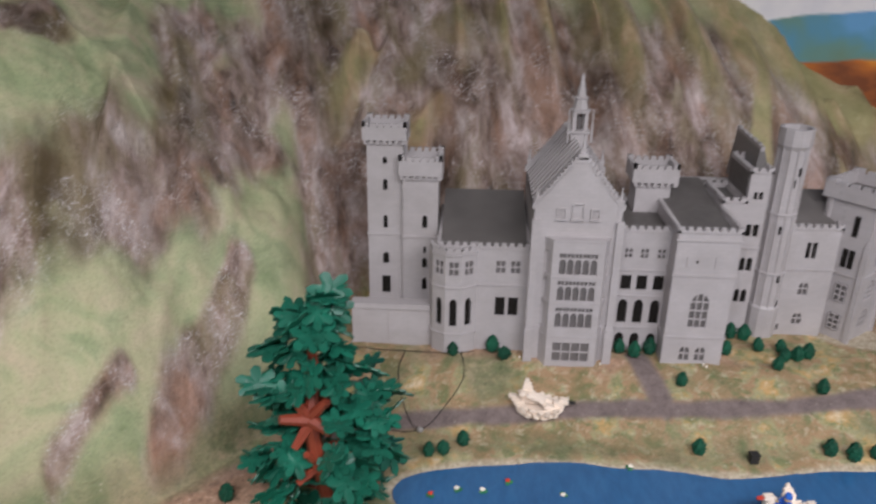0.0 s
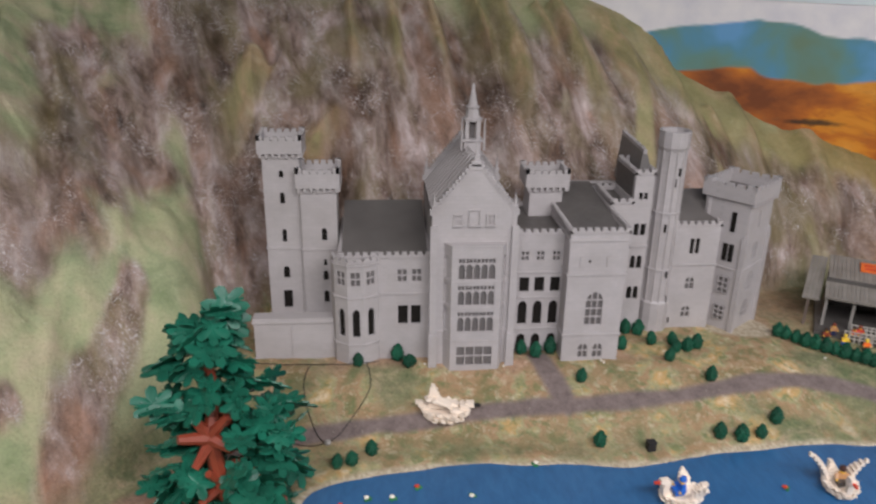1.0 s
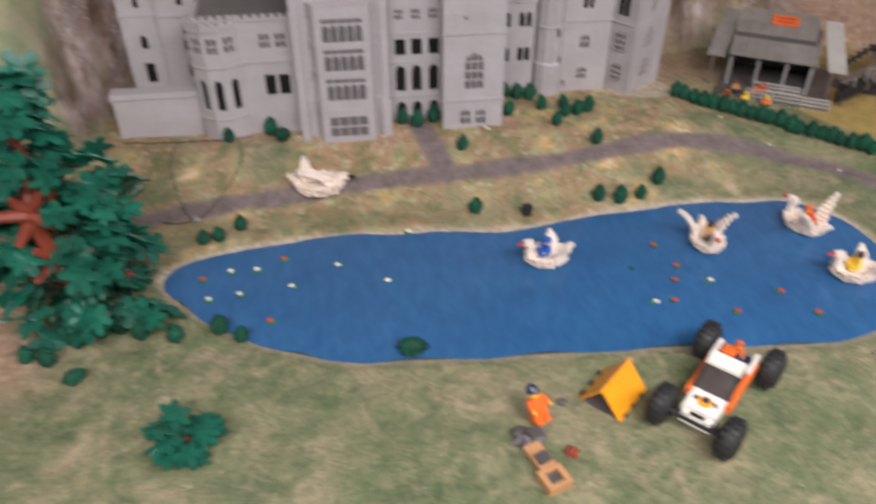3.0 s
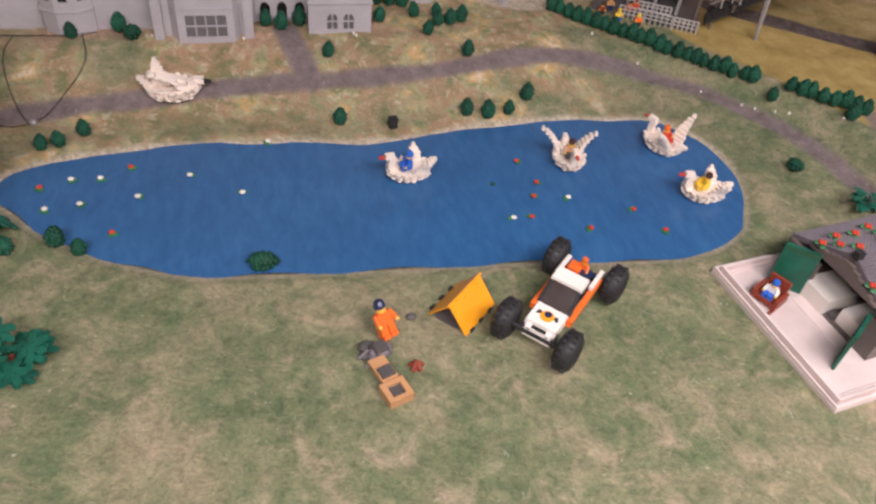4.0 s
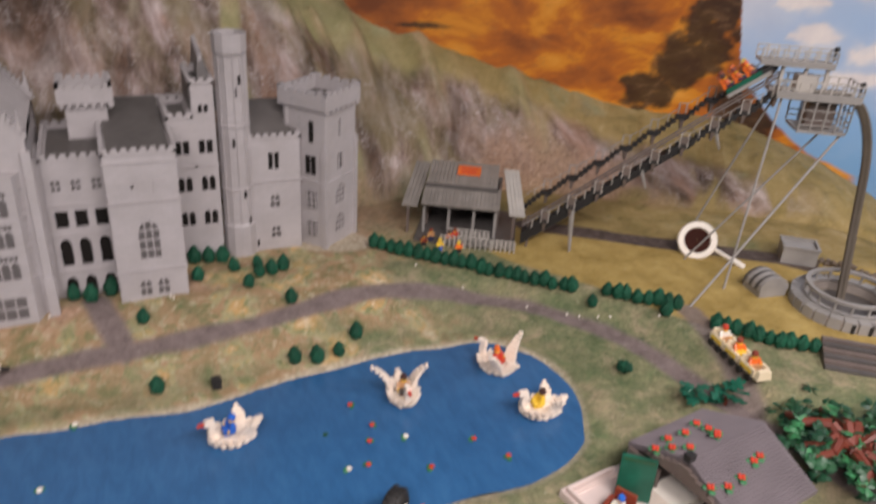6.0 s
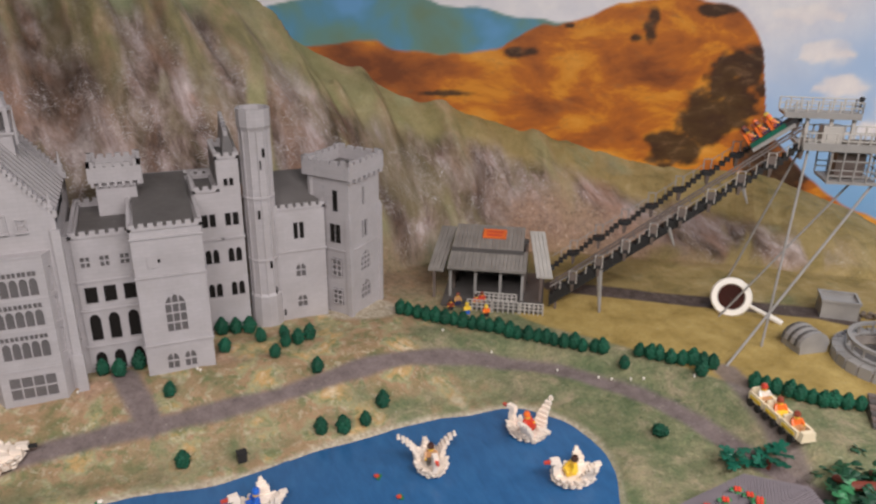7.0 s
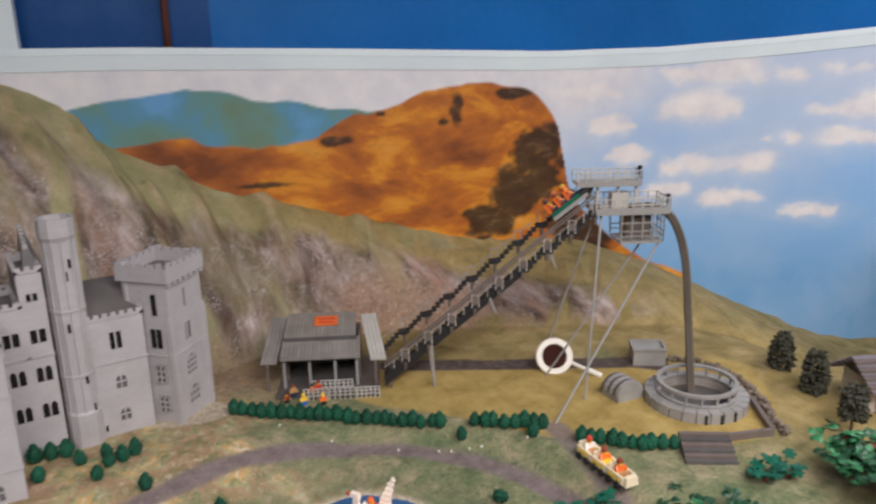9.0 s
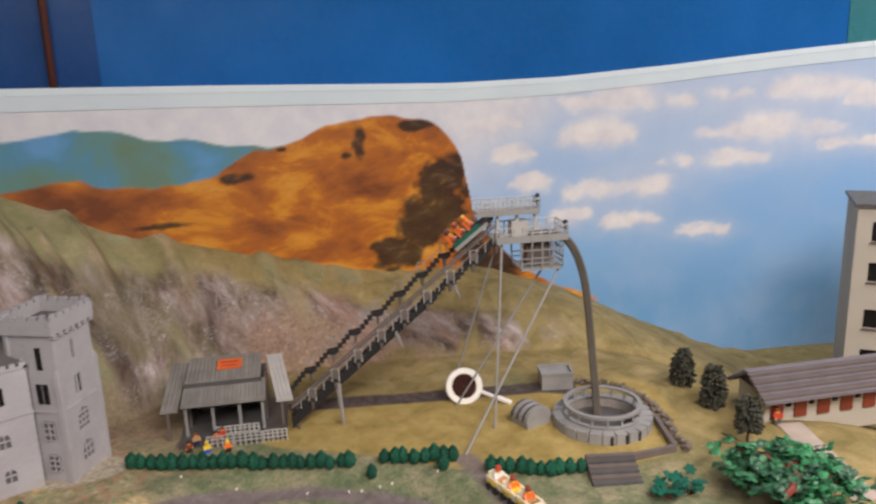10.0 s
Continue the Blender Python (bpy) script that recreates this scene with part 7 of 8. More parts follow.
def make_station():
    g = ground(1.53, 1.95)
    c = base("station", "grey toy-brick coaster station with tiered slab roof and railings", "station", AT @ pose(0, 0, g))
    block(c, "platform", (-0.02, 0.03, -0.02, 0.28, 0.3, 0.012), M_DKSTEEL, "dark grey platform")
    for u in (0.0, 0.075, 0.15, 0.215):
        block(c, "post", (u - 0.004, 0.085, 0.012, u + 0.004, 0.093, 0.115), M_STEEL)
    block(c, "back_wall", (0.0, 0.26, 0.012, 0.225, 0.275, 0.14), M_DKSTEEL, "dark grey back wall")
    for u in (0.0, 0.218):
        block(c, "side_wall", (u, 0.14, 0.012, u + 0.007, 0.26, 0.13), M_TAUPE)

    def slab(name, u0, u1, v0, v1, z0, z1, th, mat, label=""):
        n = max(3, round((u1 - u0) / 0.012))
        for i in range(n):
            a, b = u0 + (u1 - u0) * i / n, u0 + (u1 - u0) * (i + 0.93) / n
            bm = bmesh.new()
            put(bm, [(a, v0, z0), (b, v0, z0), (b, v1, z1), (a, v1, z1), (a, v0, z0 - th), (b, v0, z0 - th), (b, v1, z1 - th), (a, v1, z1 - th)],
                [(0, 1, 2, 3), (7, 6, 5, 4), (0, 4, 5, 1), (1, 5, 6, 2), (2, 6, 7, 3), (3, 7, 4, 0)])
            part("roof_plank", bm, mat, c)
    slab("lower_roof", -0.008, 0.226, 0.07, 0.165, 0.112, 0.137, 0.007, M_PLANK, "ribbed grey lower roof")
    slab("upper_roof", -0.004, 0.212, 0.15, 0.29, 0.146, 0.172, 0.008, M_PLANK, "ribbed grey upper roof")
    block(c, "fascia", (-0.006, 0.149, 0.13, 0.214, 0.153, 0.146), M_DKSTEEL)
    # leaning side roofs
    for u, s in ((-0.03, -1), (0.25, 1)):
        bm = bmesh.new()
        for i in range(4):
            a = u + 0.012 * (i - 2)
            lean = -0.014 if s < 0 else 0.03
            put(bm, [(a + lean, 0.085, 0.095), (a + 0.011 + lean, 0.085, 0.095), (a + 0.011, 0.28, 0.165), (a, 0.28, 0.165), (a + lean, 0.085, 0.089), (a + 0.011 + lean, 0.085, 0.089), (a + 0.011, 0.28, 0.159), (a, 0.28, 0.159)],
                [(0, 1, 2, 3), (7, 6, 5, 4), (0, 4, 5, 1), (1, 5, 6, 2), (2, 6, 7, 3), (3, 7, 4, 0)])
        part("side_roof", bm, M_PLANK if s < 0 else M_PALE, c, "leaning ribbed grey side roof")
        block(c, "post", (u + 0.02 * s - 0.004, 0.09, -0.01, u + 0.02 * s + 0.004, 0.098, 0.088), M_TAUPE)
    # orange sign lying on the upper roof: plain bars for its writing
    tilt = Matrix.Translation((0.115, 0.235, 0.1625)) @ Matrix.Rotation(math.atan2(0.026, 0.14), 4, "X")
    sign = block(c, "sign", (-0.032, -0.026, 0.0, 0.04, 0.026, 0.004), M_ORANGE, "orange roof sign", tilt)
    block(sign, "lettering", (-0.02, -0.016, 0.004, 0.026, -0.008, 0.0052), M_RED, "", tilt)
    block(sign, "lettering", (-0.022, 0.004, 0.004, 0.03, 0.012, 0.0052), M_RED, "", tilt)
    # railings
    for u0, u1, v in ((0.06, 0.13, 0.02), (0.135, 0.21, 0.02), (0.215, 0.28, 0.02), (0.08, 0.2, 0.075)):
        bm = bmesh.new()
        n = max(2, round((u1 - u0) / 0.014))
        for i in range(n + 1):
            u = u0 + (u1 - u0) * i / n
            rod(bm, (u, v, -0.01), (u, v, 0.036), 0.0022, 5)
        for z in (0.014, 0.025, 0.035):
            rod(bm, (u0, v, z), (u1, v, z), 0.0018, 5)
        part("railing", bm, M_PALE, c, "light grey bar railing")
    for u, v, cc in ((0.012, 0.01, (M_BROWN, M_BLACK, M_DKBROWN)), (0.03, 0.03, (M_TAN, M_NAVY, M_BROWN)), (0.062, -0.005, (M_YELLOW, M_BLUE, M_YELLOW)), (0.085, 0.03, (M_RED, M_DKSTEEL, M_DKBROWN)), (0.1, 0.05, (M_RED, M_BROWN, M_BROWN)), (0.118, -0.01, (M_ORANGE, M_BLACK, M_YELLOW))):
        figure(AT @ pose(u, v, g + (0.012 if v >= 0.03 else 0.0), 0, 0, -70), *cc, False, "toy figure waiting at the coaster station")


make_station()


# ---- lift hill ----
def make_track():
    c = base("coaster_track", "steep grey coaster lift track with black stepped catwalks and railings", "coaster track", pose(0, 0, 0))
    A, B = Vector((1.72, 1.776, 0.13)), Vector((2.262, 1.463, 0.608))
    d = (B - A)
    flat = Vector((d.x, d.y, 0)).normalized()
    side = Vector((-flat.y, flat.x, 0))  # away from the viewer
    turn = Matrix.Rotation(math.atan2(flat.y, flat.x), 4, "Z")
    steps, group = 54, 6
    rise = d.z / steps
    for off, lift in ((0.0, 0.0), (0.075, 0.057)):
        out = -1 if off == 0 else 1
        for k in range(steps):
            # flights of five steep steps, then a level landing
            j = k % group
            saw = (j - 2.0) * 0.4 * rise if j < group - 1 else 0.0
            m = Matrix.Translation(A + d * ((k + 0.5) / steps) + side * off + Vector((0, 0, lift + saw))) @ turn
            bm = bmesh.new()
            if j < group - 1:
                box(bm, -0.0075, -0.01, -0.0065 if off else -0.013, 0.0055, 0.01, 0.0045, m)
                part("step", bm, M_BLACK, c, "black catwalk step")
                continue
            box(bm, -0.0125, -0.013, -0.0085, 0.0095, 0.013, 0.0035, m)
            part("landing", bm, M_BLACK, c, "black catwalk landing")
            for x in (-0.011, 0.009):
                bm = bmesh.new()
                rod(bm, m @ Vector((x, out * 0.0125, -0.006)), m @ Vector((x, out * 0.0125, 0.034)), 0.0019, 5)
                part("rail_post", bm, M_PALE if off == 0 else M_STEEL, c)
            bm = bmesh.new()
            rod(bm, m @ Vector((-0.011, out * 0.0125, 0.033)), m @ Vector((0.009, out * 0.0125, 0.033)), 0.0015, 5)
            part("handrail", bm, M_STEEL, c)
            if off == 0:
                bm = bmesh.new()
                box(bm, -0.0105, -0.0145, 0.003, 0.0085, -0.0135, 0.026, m)
                part("side_panel", bm, M_TAUPE, c, "brown-grey catwalk side panel")
            bm = bmesh.new()
            box(bm, -0.004, -0.008, -0.034, 0.002, 0.008, -0.0085, m, 0, 1.7)
            part("bracket", bm, M_TAUPE, c, "brown-grey bracket under the landing")
        # sloping handrail along each flight
        for k in range(steps // group):
            p, q = (A + d * ((k * group + e) / steps) + side * (off + out * 0.0115) + Vector((0, 0, lift + 0.026)) for e in (0.1, group - 1.2))
            bm = bmesh.new()
            rod(bm, p, q, 0.0012, 5)
            part("handrail", bm, M_STEEL, c)
            bm = bmesh.new()
            rod(bm, (p + q) / 2 + Vector((0, 0, -0.026)), (p + q) / 2, 0.0014, 5)
            part("rail_post", bm, M_PALE if off == 0 else M_STEEL, c)
    # dark beam below the foot of the lift
    bm = bmesh.new()
    p, q = A + side * 0.012, A + d * 0.7 + side * 0.012
    sec = [(-0.014, -0.01), (0.03, -0.01), (0.03, -0.04), (-0.014, -0.04)]
    put(bm, [tuple(p + side * a + Vector((0, 0, b))) for a, b in sec] + [tuple(q + side * a + Vector((0, 0, b * 0.55))) for a, b in sec],
        [(0, 1, 2, 3), (7, 6, 5, 4), (0, 4, 5, 1), (1, 5, 6, 2), (2, 6, 7, 3), (3, 7, 4, 0)])
    part("beam", bm, M_BLACK, c, "black beam under the lift")
    for off in (0.026, 0.05):
        bm = bmesh.new()
        rod(bm, A + side * off + Vector((0, 0, 0.012)), B + side * off + Vector((0, 0, 0.035)), 0.003, 8)
        part("rail", bm, M_TAUPE, c, "brown-grey running rail")
    for k in range(18):
        p = A + d * ((k + 0.5) / 18) + Vector((0, 0, 0.008 + 0.02 * k / 18))
        bm = bmesh.new()
        rod(bm, p + side * 0.012, p + side * 0.066, 0.0022, 5)
        part("tie", bm, M_TAUPE, c)
    for f in (0.22, 0.5, 0.78):
        p = A + d * f
        bm = bmesh.new()
        if f == 0.22:
            rod(bm, (p.x, p.y, p.z - 0.015), (p.x + 0.01, p.y - 0.005, ground(p.x, p.y) - 0.005), 0.009, 6, 0.004)
        else:
            rod(bm, (p.x, p.y, p.z - 0.012), (p.x + 0.02, p.y - 0.01, p.z - 0.065), 0.007, 6, 0.002)
        part("bracket", bm, M_STEEL, c)
    for off in (0.004, 0.07):
        p = A + d * 0.03 + side * off
        bm = bmesh.new()
        rod(bm, (p.x, p.y, p.z + 0.01), (p.x, p.y, ground(p.x, p.y) - 0.005), 0.004, 6)
        part("prop", bm, M_TAUPE, c)
    return A, d, side


A_, D_, SIDE_ = make_track()


def make_train():
    p = A_ + D_ * 0.865 + SIDE_ * 0.038 + Vector((0, 0, 0.071))
    ang = math.atan2(D_.y, D_.x)
    slope = math.atan2(D_.z, math.hypot(D_.x, D_.y))
    m = Matrix.Translation(p) @ Matrix.Rotation(ang, 4, "Z") @ Matrix.Rotation(-slope, 4, "Y")
    c = base("coaster_train", "dark green toy coaster train with orange seats climbing the lift", "coaster train", m)
    block(c, "car", (-0.05, -0.022, -0.006, 0.05, 0.022, 0.01), M_BLACK, "black car floor")
    block(c, "side_panel", (-0.048, -0.027, 0.0, 0.05, -0.022, 0.016), M_GREEN, "dark green side panel")
    block(c, "side_panel", (-0.048, 0.022, 0.0, 0.05, 0.027, 0.016), M_GREEN, "dark green side panel")
    block(c, "side_rail", (-0.05, -0.033, -0.006, 0.07, -0.028, 0.004), M_STEEL)
    block(c, "nose", (0.05, -0.016, -0.004, 0.082, 0.016, 0.01), M_BLACK, "black coupling nose")
    for x in (-0.032, 0.0, 0.032):
        for y in (-0.012, 0.012):
            bm = bmesh.new()
            box(bm, x - 0.012, y - 0.01, 0.01, x + 0.008, y + 0.01, 0.016)
            box(bm, x - 0.018, y - 0.01, 0.01, x - 0.011, y + 0.01, 0.046)
            part("seat", bm, M_ORANGE, c, "orange seat")
    for k, (x, y) in enumerate(((-0.032, -0.012), (0.0, 0.012), (0.0, -0.012), (0.032, -0.012), (-0.032, 0.012), (0.032, 0.012))):
        figure(m @ pose(x - 0.004, y, 0.018) @ Matrix.Scale(1.35, 4), (M_ORANGE, M_RED, M_ORANGE, M_ORANGE, M_YELLOW, M_RED)[k], M_NAVY, (M_DKBROWN, M_ORANGE, M_BROWN, M_ORANGE, M_BROWN, M_YELLOW)[k], True, "toy figure riding in the coaster train")


make_train()


# ---- drop tower platform ----
def make_drop():
    m = pose(2.254, 1.468, 0.0, 0, 0, -30)
    c = base("drop_platform", "light grey railed platform on slanting poles at the coaster's top", "coaster platform", m)
    L = 0.215

    def rails(u0, v0, u1, v1, z, h, name="railing"):
        for a, b in (((u0, v0), (u1, v0)), ((u1, v0), (u1, v1)), ((u1, v1), (u0, v1))):
            bm = bmesh.new()
            n = max(2, round(math.dist(a, b) / 0.028))
            for i in range(n + 1):
                x, y = a[0] + (b[0] - a[0]) * i / n, a[1] + (b[1] - a[1]) * i / n
                rod(bm, (x, y, z), (x, y, z + h), 0.0024, 5)
            for f in (0.5, 1.0):
                rod(bm, (*a, z + h * f), (*b, z + h * f), 0.0018, 5)
            part(name, bm, M_PALE if z > 0.6 else M_STEEL, c, "thin grey bar railing")
    block(c, "deck", (0, -0.02, 0.597, L, 0.09, 0.606), M_PALE, "grey deck")
    block(c, "fascia", (0.0, -0.024, 0.597, L, -0.02, 0.617), M_STEEL)
    rails(0.0, -0.02, L, 0.09, 0.606, 0.036)
    block(c, "upper_deck", (-0.045, 0.03, 0.676, 0.145, 0.085, 0.684), M_PALE)
    block(c, "fascia", (-0.045, 0.026, 0.67, 0.145, 0.03, 0.686), M_STEEL)
    rails(-0.045, 0.03, 0.145, 0.085, 0.684, 0.03)
    for u in (0.02, 0.08, 0.135):
        block(c, "post", (u - 0.004, 0.04, 0.606, u + 0.004, 0.048, 0.676), M_PALE)
    block(c, "machine_box", (0.06, 0.03, 0.606, 0.11, 0.07, 0.65), M_PALE)
    block(c, "cage_floor", (0.075, -0.02, 0.51, 0.2, 0.085, 0.517), M_STEEL)
    rails(0.075, -0.02, 0.2, 0.085, 0.517, 0.03)
    rails(0.075, -0.022, 0.2, 0.087, 0.547, 0.05, "cage_bars")
    block(c, "machinery", (0.1, 0.01, 0.52, 0.17, 0.06, 0.585), M_TAUPE)
    for u, v, z in ((0.145, 0.05, 0.72), (0.215, 0.0, 0.645)):
        bm = bmesh.new()
        ball(bm, (u, v, z), 0.008, 0.007, 0.007, u=8, v=5)
        rod(bm, (u, v, z - 0.03), (u, v, z), 0.002, 5)
        part("floodlight", bm, M_BLACK, c, "small black floodlight")
    inv = m.inverted()
    for a, b, r in (((2.272, 1.457, 0.6), (2.148, 1.372, 0.075), 0.0034), ((2.425, 1.37, 0.51), (1.983, 1.322, 0.075), 0.0036), ((2.3, 1.5, 0.6), (2.2, 1.63, 0.075), 0.003), ((2.42, 1.42, 0.515), (2.16, 1.56, 0.075), 0.003)):
        bm = bmesh.new()
        rod(bm, inv @ Vector(a), inv @ Vector(b), r, 8)
        part("pole", bm, M_STEEL, c, "slanting grey support pole")
    # the plunging track
    pts = rounded([(2.36, 1.425, 0.612), (2.425, 1.385, 0.612), (2.462, 1.352, 0.575), (2.48, 1.318, 0.47), (2.468, 1.282, 0.3), (2.435, 1.235, 0.14), (2.41, 1.205, 0.05)], n=6)
    t = base("drop_track", "dark taupe tubular coaster track plunging into the well", "coaster track", pose(0, 0, 0))
    for off in (-0.014, 0.014):
        bm = bmesh.new()
        o = Vector((0.866, -0.5, 0)).cross(Vector((0, 0, 1))) * off
        tube(bm, [Vector(a) + o for a in pts], 0.006)
        part("rail", bm, M_TRACK, t)
    bm = bmesh.new()
    tube(bm, [Vector(a) + Vector((-0.008, -0.004, -0.006)) for a in pts], 0.01)
    part("spine", bm, M_TRACK, t)
    for p in pts[::2]:
        o = Vector((0.866, -0.5, 0)).cross(Vector((0, 0, 1))) * 0.016
        bm = bmesh.new()
        rod(bm, Vector(p) - o, Vector(p) + o, 0.005, 6)
        part("tie", bm, M_TRACK, t)


make_drop()


# ---- lawn things ----
def make_well():
    x, y = 2.4, 1.185
    g = ground(x, y)
    c = base("well", "round light grey brick well with a dark pit and rail", "well", pose(x, y, g))
    bm = bmesh.new()
    lathe(bm, [(0.138, -0.01), (0.138, 0.022), (0.128, 0.026), (0.1, 0.026), (0.1, 0.002)], 32)
    part("base_ring", bm, M_STONE, c)
    for k in range(24):
        a = 2 * math.pi * k / 24
        bm = bmesh.new()
        box(bm, 0.104, -0.0155, 0.0, 0.142, 0.0155, 0.03, Matrix.Rotation(a, 4, "Z"), 0, 0.96)
        part("brick", bm, M_STEEL, c)
    bm = bmesh.new()
    lathe(bm, [(0.0985, 0.0015), (0.001, 0.0015)], 24)
    part("pit", bm, M_DKSTEEL, c, "dark pit floor")
    bm = bmesh.new()
    for z0, z1 in ((0.032, 0.036), (0.058, 0.066)):
        lathe(bm, [(0.1, z0), (0.112, z0), (0.112, z1), (0.1, z1), (0.1, z0)], 32)
    part("ring_rail", bm, M_STEEL, c, "light grey ring rail")
    for k in range(16):
        a = 2 * math.pi * k / 16
        bm = bmesh.new()
        rod(bm, (0.106 * math.cos(a), 0.106 * math.sin(a), 0.026), (0.106 * math.cos(a), 0.106 * math.sin(a), 0.06), 0.0035, 6)
        part("post", bm, M_STEEL, c)
    for a in (-2.3, -2.0, -1.7):
        bm = bmesh.new()
        box(bm, 0.138, -0.004, -0.002, 0.145, 0.004, 0.026, Matrix.Rotation(a, 4, "Z"))
        part("strap", bm, M_BLACK, c)


make_well()

# white dish with a brown filling and a handle, leaning on the lawn
m = Matrix.Translation((2.215, 1.575, 0.128)) @ (Vector((0.72, -0.02, 1.08)) - Vector((2.215, 1.575, 0.128))).to_track_quat("Z", "Y").to_matrix().to_4x4()
c = base("dish", "white round toy dish with dark brown filling and a long handle", "dish", m)
bm = bmesh.new()
lathe(bm, [(0.036, 0.0), (0.056, 0.0), (0.058, 0.006), (0.054, 0.012), (0.04, 0.012), (0.036, 0.004)], 28)
part("rim", bm, M_WHITE, c)
bm = bmesh.new()
lathe(bm, [(0.038, 0.0), (0.038, 0.006), (0.001, 0.006)], 24)
part("filling", bm, M_FILLING, c, "dark brown filling")
bm = bmesh.new()
rod(bm, (0.05, -0.016, 0.006), (0.125, -0.045, 0.006), 0.006, 8)
rod(bm, (0.105, -0.037, 0.006), (0.145, -0.053, 0.006), 0.009, 8)
part("handle", bm, M_WHITE, c)
bm = bmesh.new()
rod(bm, (0.0, -0.03, 0.0), (0.0, -0.02, -0.075), 0.005, 6)
part("prop", bm, M_STEEL, c)

c = base("grey_box", "open-topped light grey brick box on the lawn path", "box", pose(2.44, 1.452, ground(2.44, 1.452), 0, 0, -38))
block(c, "body", (0, 0, -0.005, 0.1, 0.075, 0.05), M_STEEL)
for b6 in ((-0.003, -0.003, 0.05, 0.103, 0.004, 0.058), (-0.003, 0.071, 0.05, 0.103, 0.078, 0.058), (-0.003, 0.004, 0.05, 0.004, 0.071, 0.058), (0.096, 0.004, 0.05, 0.103, 0.071, 0.058)):
    block(c, "rim", b6, M_STEEL)
c = base("shed", "small grey toy shed with ribbed barrel roof on the lawn", "shed", pose(2.208, 1.3, ground(2.208, 1.3), 0, 0, -8))
block(c, "body", (0, 0, -0.004, 0.085, 0.075, 0.022), M_STEEL)
for k in range(6):
    bm = bmesh.new()
    y = 0.0125 * k
    pts = [(0.0425 + 0.047 * math.cos(a), 0.02 + 0.04 * math.sin(a)) for a in [math.pi * i / 8 for i in range(9)]]
    n = len(pts)
    put(bm, [(u, y, z) for u, z in pts] + [(u, y + (0.0115 if k % 2 else 0.0125), z - (0.002 if k % 2 else 0)) for u, z in pts], [tuple(range(n)), tuple(range(2 * n - 1, n - 1, -1))] + [(i, n + i, n + (i + 1) % n, (i + 1) % n) for i in range(n)])
    bmesh.ops.recalc_face_normals(bm, faces=bm.faces)
    part("roof_rib", bm, M_DKSTEEL if k % 2 else M_STEEL, c)


def stone_run(name, label, pts, gap, size, seed):
    """A rubble wall of single stones along a line."""
    rnd = random.Random(seed)
    c = base(name, label, "stone wall")
    runs = [0.0]
    for a, b in zip(pts, pts[1:]):
        runs.append(runs[-1] + math.dist(a, b))
    meshes = []
    for k in range(5):
        bm = bmesh.new()
        bmesh.ops.create_icosphere(bm, subdivisions=1, radius=0.5)
        for v in bm.verts:
            v.co *= rnd.uniform(0.75, 1.1)
        me = bpy.data.meshes.new("stone")
        bm.to_mesh(me)
        bm.free()
        me.materials.append(M_RUBBLE)
        meshes.append(me)
    for k in range(int(runs[-1] / gap)):
        x, y = float(np.interp(k * gap, runs, [p[0] for p in pts])), float(np.interp(k * gap, runs, [p[1] for p in pts]))
        for lay in range(2):
            o = new("stone", meshes[rnd.randrange(5)])
            o.parent = c
            px, py = x + rnd.uniform(-0.008, 0.008), y + rnd.uniform(-0.008, 0.008)
            o.matrix_basis = Matrix.Translation((px, py, ground(px, py) + size * (0.25 + 0.5 * lay))) @ Matrix.Rotation(rnd.uniform(0, 6), 4, "Z") @ Matrix.Diagonal((size * rnd.uniform(0.8, 1.3), size, size * 0.8, 1))


stone_run("rubble_wall", "rough grey-brown rubble stone wall along the lawn edge", rounded([(2.52, 1.42), (2.6, 1.36), (2.62, 1.24), (2.56, 1.1), (2.47, 0.99), (2.42, 0.9)], n=5), 0.015, 0.02, 3)
bm = bmesh.new()
for a, b in (((2.16, 1.045), (2.4, 0.945)), ((2.4, 0.945), (2.52, 1.09))):
    d = Vector((b[0] - a[0], b[1] - a[1], 0))
    box(bm, 0, -0.006, -0.02, d.length, 0.006, 0.02, Matrix.Translation((a[0], a[1], 0.08)) @ Matrix.Rotation(math.atan2(d.y, d.x), 4, "Z"))
tagged(part("kerb", bm, M_TAUPE), "low dark grey-brown retaining kerb at the lawn corner", "kerb", kind="structure")
d = base("steps", "stack of five dark grey plank steps at the lawn edge", "steps", pose(2.105, 0.985, ground(2.12, 0.97) - 0.004, 0, 0, -38))
for k in range(6):
    block(d, "plank", (0, 0.016 * k, 0, 0.125, 0.016 * k + 0.0145, 0.012 + 0.006 * k), M_TAUPE if k % 2 else M_DKSTEEL)


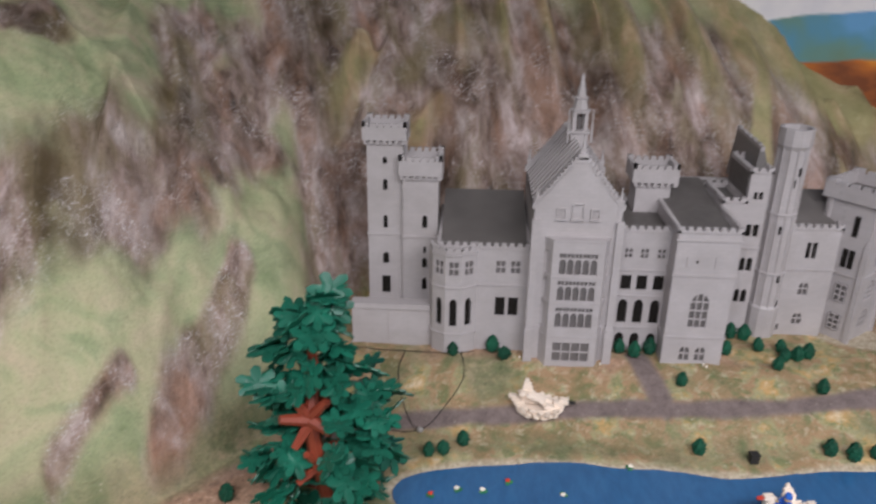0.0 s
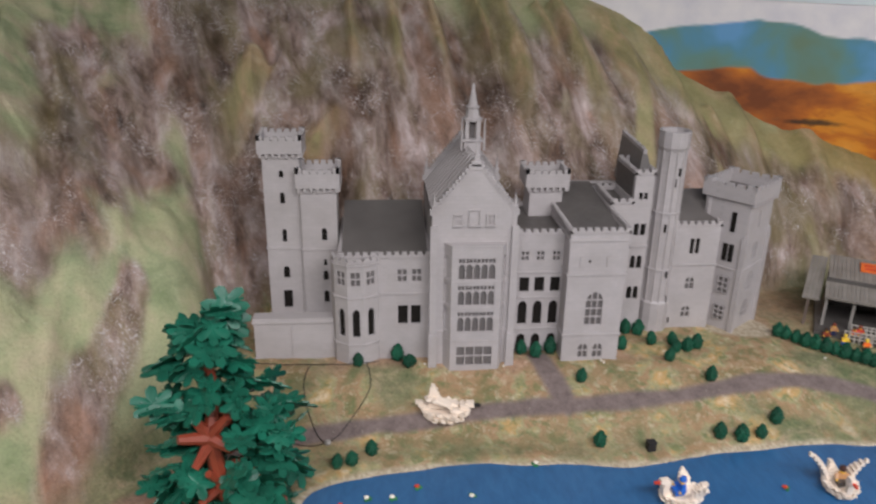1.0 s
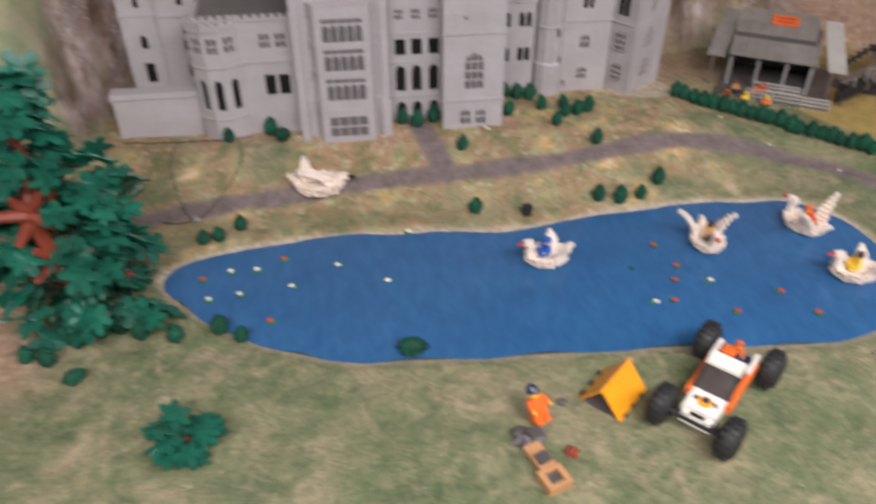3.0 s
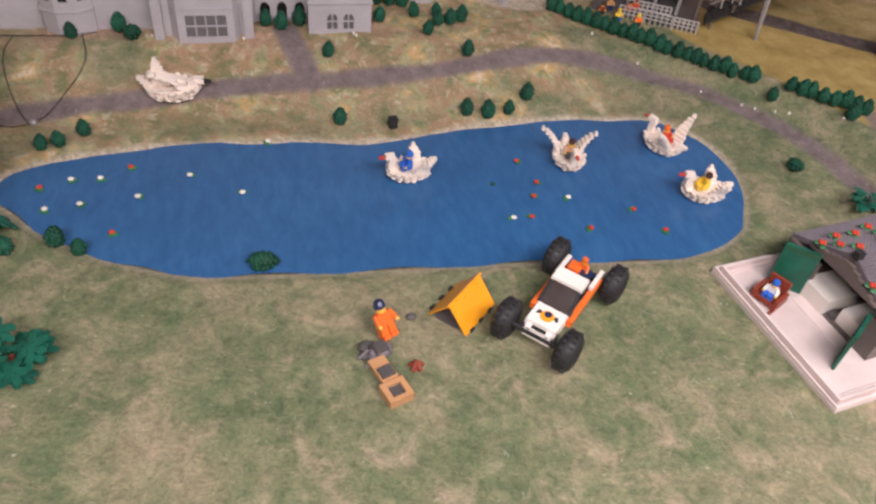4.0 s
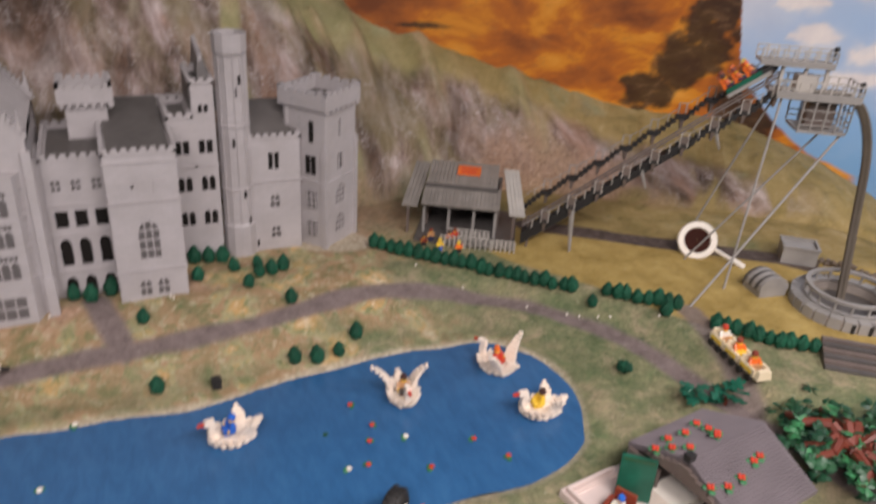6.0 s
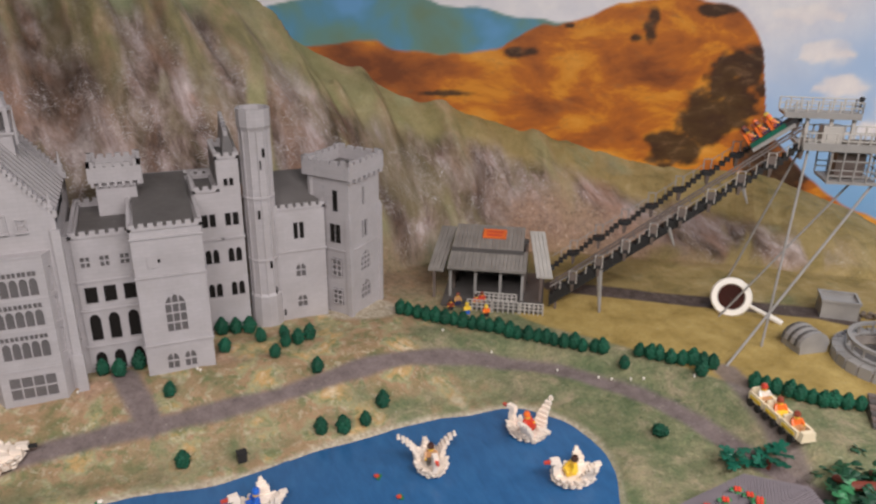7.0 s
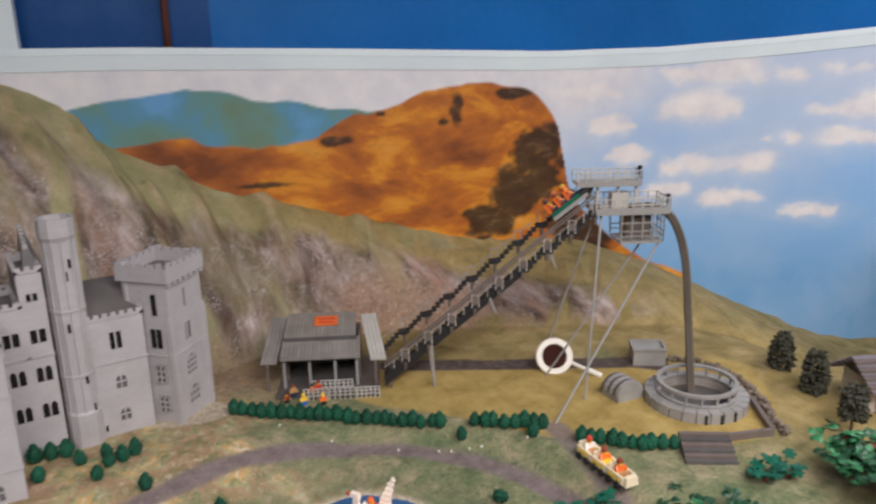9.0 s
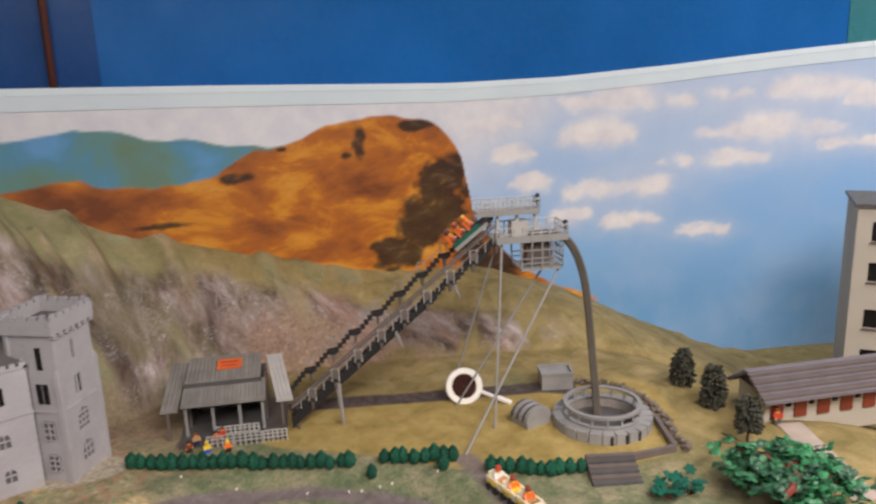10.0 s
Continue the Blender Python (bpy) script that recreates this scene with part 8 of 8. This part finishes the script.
# ---- far yard ----
def make_barn():
    z = 0.093
    c = base("barn", "long toy barn with dark plank roof, white walls and red doors", "barn", pose(2.718, 0.854, z, 0, 0, -29) @ Matrix.Scale(1.15, 4))
    L, D, H = 0.62, 0.12, 0.062
    block(c, "wall", (0, 0.01, -0.06, L, D, H), M_CREAM, "cream-white wall")
    for k in range(9):
        u = 0.02 + 0.066 * k
        block(c, "door", (u - 0.004, 0.004, -0.005, u + 0.03, 0.0095, H - 0.006), M_BROWN, "red-brown door")
        block(c, "window", (u + 0.038, 0.006, 0.024, u + 0.052, 0.0095, 0.042), M_OPENING_DARK)
    for s, n in ((0, 9), (1, 9)):
        for k in range(n):
            f0, f1 = k / n, (k + 1.15) / n
            ya, yb = (-0.03 + (D / 2 + 0.03) * f0, -0.03 + (D / 2 + 0.03) * min(1, f1)) if s == 0 else (D + 0.02 - (D / 2 + 0.02) * f0, D + 0.02 - (D / 2 + 0.02) * min(1, f1))
            za = H - 0.008 + 0.055 * f0
            bm = bmesh.new()
            box(bm, -0.025, min(ya, yb), za, L + 0.02, max(ya, yb), za + 0.007)
            part("roof_plank", bm, M_TAUPE if k % 2 else M_SLATE, c)
    put_gable = bmesh.new()
    for u in (0.001, L - 0.009):
        put(put_gable, [(u, 0.01, H), (u, D, H), (u, D / 2, H + 0.045), (u + 0.008, 0.01, H), (u + 0.008, D, H), (u + 0.008, D / 2, H + 0.045)], [(0, 2, 1), (3, 4, 5), (0, 1, 4, 3), (1, 2, 5, 4), (2, 0, 3, 5)])
    part("gable", put_gable, M_DKSTEEL, c)
    figure(pose(2.742, 0.835, ground(2.742, 0.835), 0, 0, -110) @ Matrix.Scale(1.4, 4), M_RED, M_DKSTEEL, M_BROWN, False, "toy figure standing before the barn")


make_barn()
bm = bmesh.new()
for k in range(10):
    f = k / 10
    x, y = 2.766 - 0.25 * f, 0.813 - 0.305 * f
    x2, y2 = 2.766 - 0.25 * (f + 0.1), 0.813 - 0.305 * (f + 0.1)
    n = Vector((y - y2, x2 - x, 0)).normalized() * 0.036
    zs = (ground(x, y) + 0.003, ground(x2, y2) + 0.003)
    put(bm, [(x - n.x, y - n.y, zs[0]), (x + n.x, y + n.y, zs[0]), (x2 + n.x, y2 + n.y, zs[1]), (x2 - n.x, y2 - n.y, zs[1]),
             (x - n.x, y - n.y, zs[0] - 0.01), (x + n.x, y + n.y, zs[0] - 0.01), (x2 + n.x, y2 + n.y, zs[1] - 0.01), (x2 - n.x, y2 - n.y, zs[1] - 0.01)],
        [(0, 1, 2, 3), (0, 4, 5, 1), (1, 5, 6, 2), (2, 6, 7, 3), (3, 7, 4, 0)])
bmesh.ops.recalc_face_normals(bm, faces=bm.faces)
tagged(part("path", bm, M_PATH), "pale grey paved path leading to the barn", "path", kind="structure")


def make_block_of_flats():
    c = base("tower_block", "cream toy tower block with dark recessed windows behind the barn", "building", pose(3.57, 0.978, -0.12, 0, 0, -62))
    L, H = 0.5, 0.69
    holes = [(u, u + 0.085, z, z + 0.072, False) for z in (0.09, 0.243, 0.418, 0.565) for u in (0.05, 0.19, 0.33)]
    bm = bmesh.new()
    pierced(bm, Matrix(), L, H, 0.02, holes)
    box(bm, 0, 0.02, 0, 0.02, 0.28, H)
    box(bm, L - 0.02, 0.02, 0, L, 0.28, H)
    box(bm, 0.02, 0.26, 0, L - 0.02, 0.28, H)
    part("wall", bm, M_CREAM, c, "cream plain wall")
    for h in holes:
        bm = bmesh.new()
        box(bm, h[0] - 0.002, 0.014, h[2] - 0.002, h[1] + 0.002, 0.018, h[3] + 0.002)
        w = part("window", bm, M_OPENING_DARK, c, "dark recessed window")
        block(w, "sill", (h[0] - 0.004, -0.006, h[2] - 0.006, h[1] + 0.004, 0.004, h[2]), M_TAUPE)
    block(c, "roof", (-0.01, -0.012, H, L + 0.01, 0.29, H + 0.012), M_DKSTEEL, "dark roof edge")


make_block_of_flats()

# ---- garden bed, cable and odds ----
def make_garden():
    c = base("garden_bed", "brown brick garden bed with rows of yellow and green crops", "garden bed", pose(-0.468, 0.845, ground(-0.4, 0.92) - 0.002, 0, 0, 3))
    block(c, "soil", (0, 0, 0, 0.15, 0.14, 0.007), M_BROWN, "reddish-brown soil plate")
    block(c, "border", (0.15, 0.0, 0, 0.157, 0.143, 0.012), M_GREEN, "dark green border")
    rnd = random.Random(8)
    for i in range(9):
        for j in range(9):
            bm = bmesh.new()
            x, y = 0.01 + 0.0155 * i + 0.004 * (j % 2), 0.012 + 0.0145 * j
            rod(bm, (x, y, 0.007), (x, y, 0.013), 0.0045, 6)
            ball(bm, (x, y, 0.014), 0.005, 0.004, 0.004, u=6, v=4)
            part("crop", bm, M_YELLOW if (i + j) % 2 else M_GREEN2, c)


make_garden()
bm = bmesh.new()
loops = [rounded([(-0.2, 1.745), (-0.1, 1.735), (0.03, 1.73), (0.12, 1.742)], n=8), rounded([(-0.06, 1.735), (-0.075, 1.66), (-0.05, 1.57), (-0.01, 1.518), (0.05, 1.58), (0.095, 1.66), (0.085, 1.735)], n=8), rounded([(-0.09, 1.515), (-0.05, 1.508), (-0.01, 1.516)], n=6)]
for pts in loops:
    for a, b in zip(pts, pts[1:]):
        rod(bm, (*a, ground(*a) + 0.003), (*b, ground(*b) + 0.003), 0.0011, 5)
tagged(part("cable", bm, M_BLACK), "thin dark cable looped on the grass before the castle", "cable")
bm = bmesh.new()
ball(bm, (-0.008, 1.514, ground(-0.008, 1.514) + 0.006), 0.009, 0.008, 0.008, u=8, v=5)
tagged(part("plug", bm, M_STEEL), "small pale grey cable plug on the lane", "plug")
c = base("black_box", "small black plastic box on the lake bank", "box", pose(0.78, 1.464, ground(0.78, 1.464), 0, 0, 5))
block(c, "body", (-0.01, -0.009, -0.002, 0.01, 0.009, 0.022), M_BLACK)
block(c, "lid", (-0.011, -0.01, 0.022, 0.011, 0.01, 0.025), M_BLACK)
rnd = random.Random(17)
first = None
for k in range(14):
    f = rnd.random()
    x, y = (1.3 + 0.6 * f, 1.81 - 0.5 * f - 0.02) if k < 8 else (0.15 + 0.6 * rnd.random(), 1.7 + 0.04 * rnd.random())
    if first is None:
        bm = bmesh.new()
        ball(bm, (0, 0, 0.004), 0.0035, 0.0035, 0.003, u=6, v=4)
        rod(bm, (0, 0, -0.002), (0, 0, 0.004), 0.002, 5)
        first = tagged(part("flower", bm, M_WHITE), "tiny white plastic flower in the grass", "flower", "white flowers in the grass")
        first.matrix_world = pose(x, y, ground(x, y))
    else:
        copy_thing(first, pose(x, y, ground(x, y)))
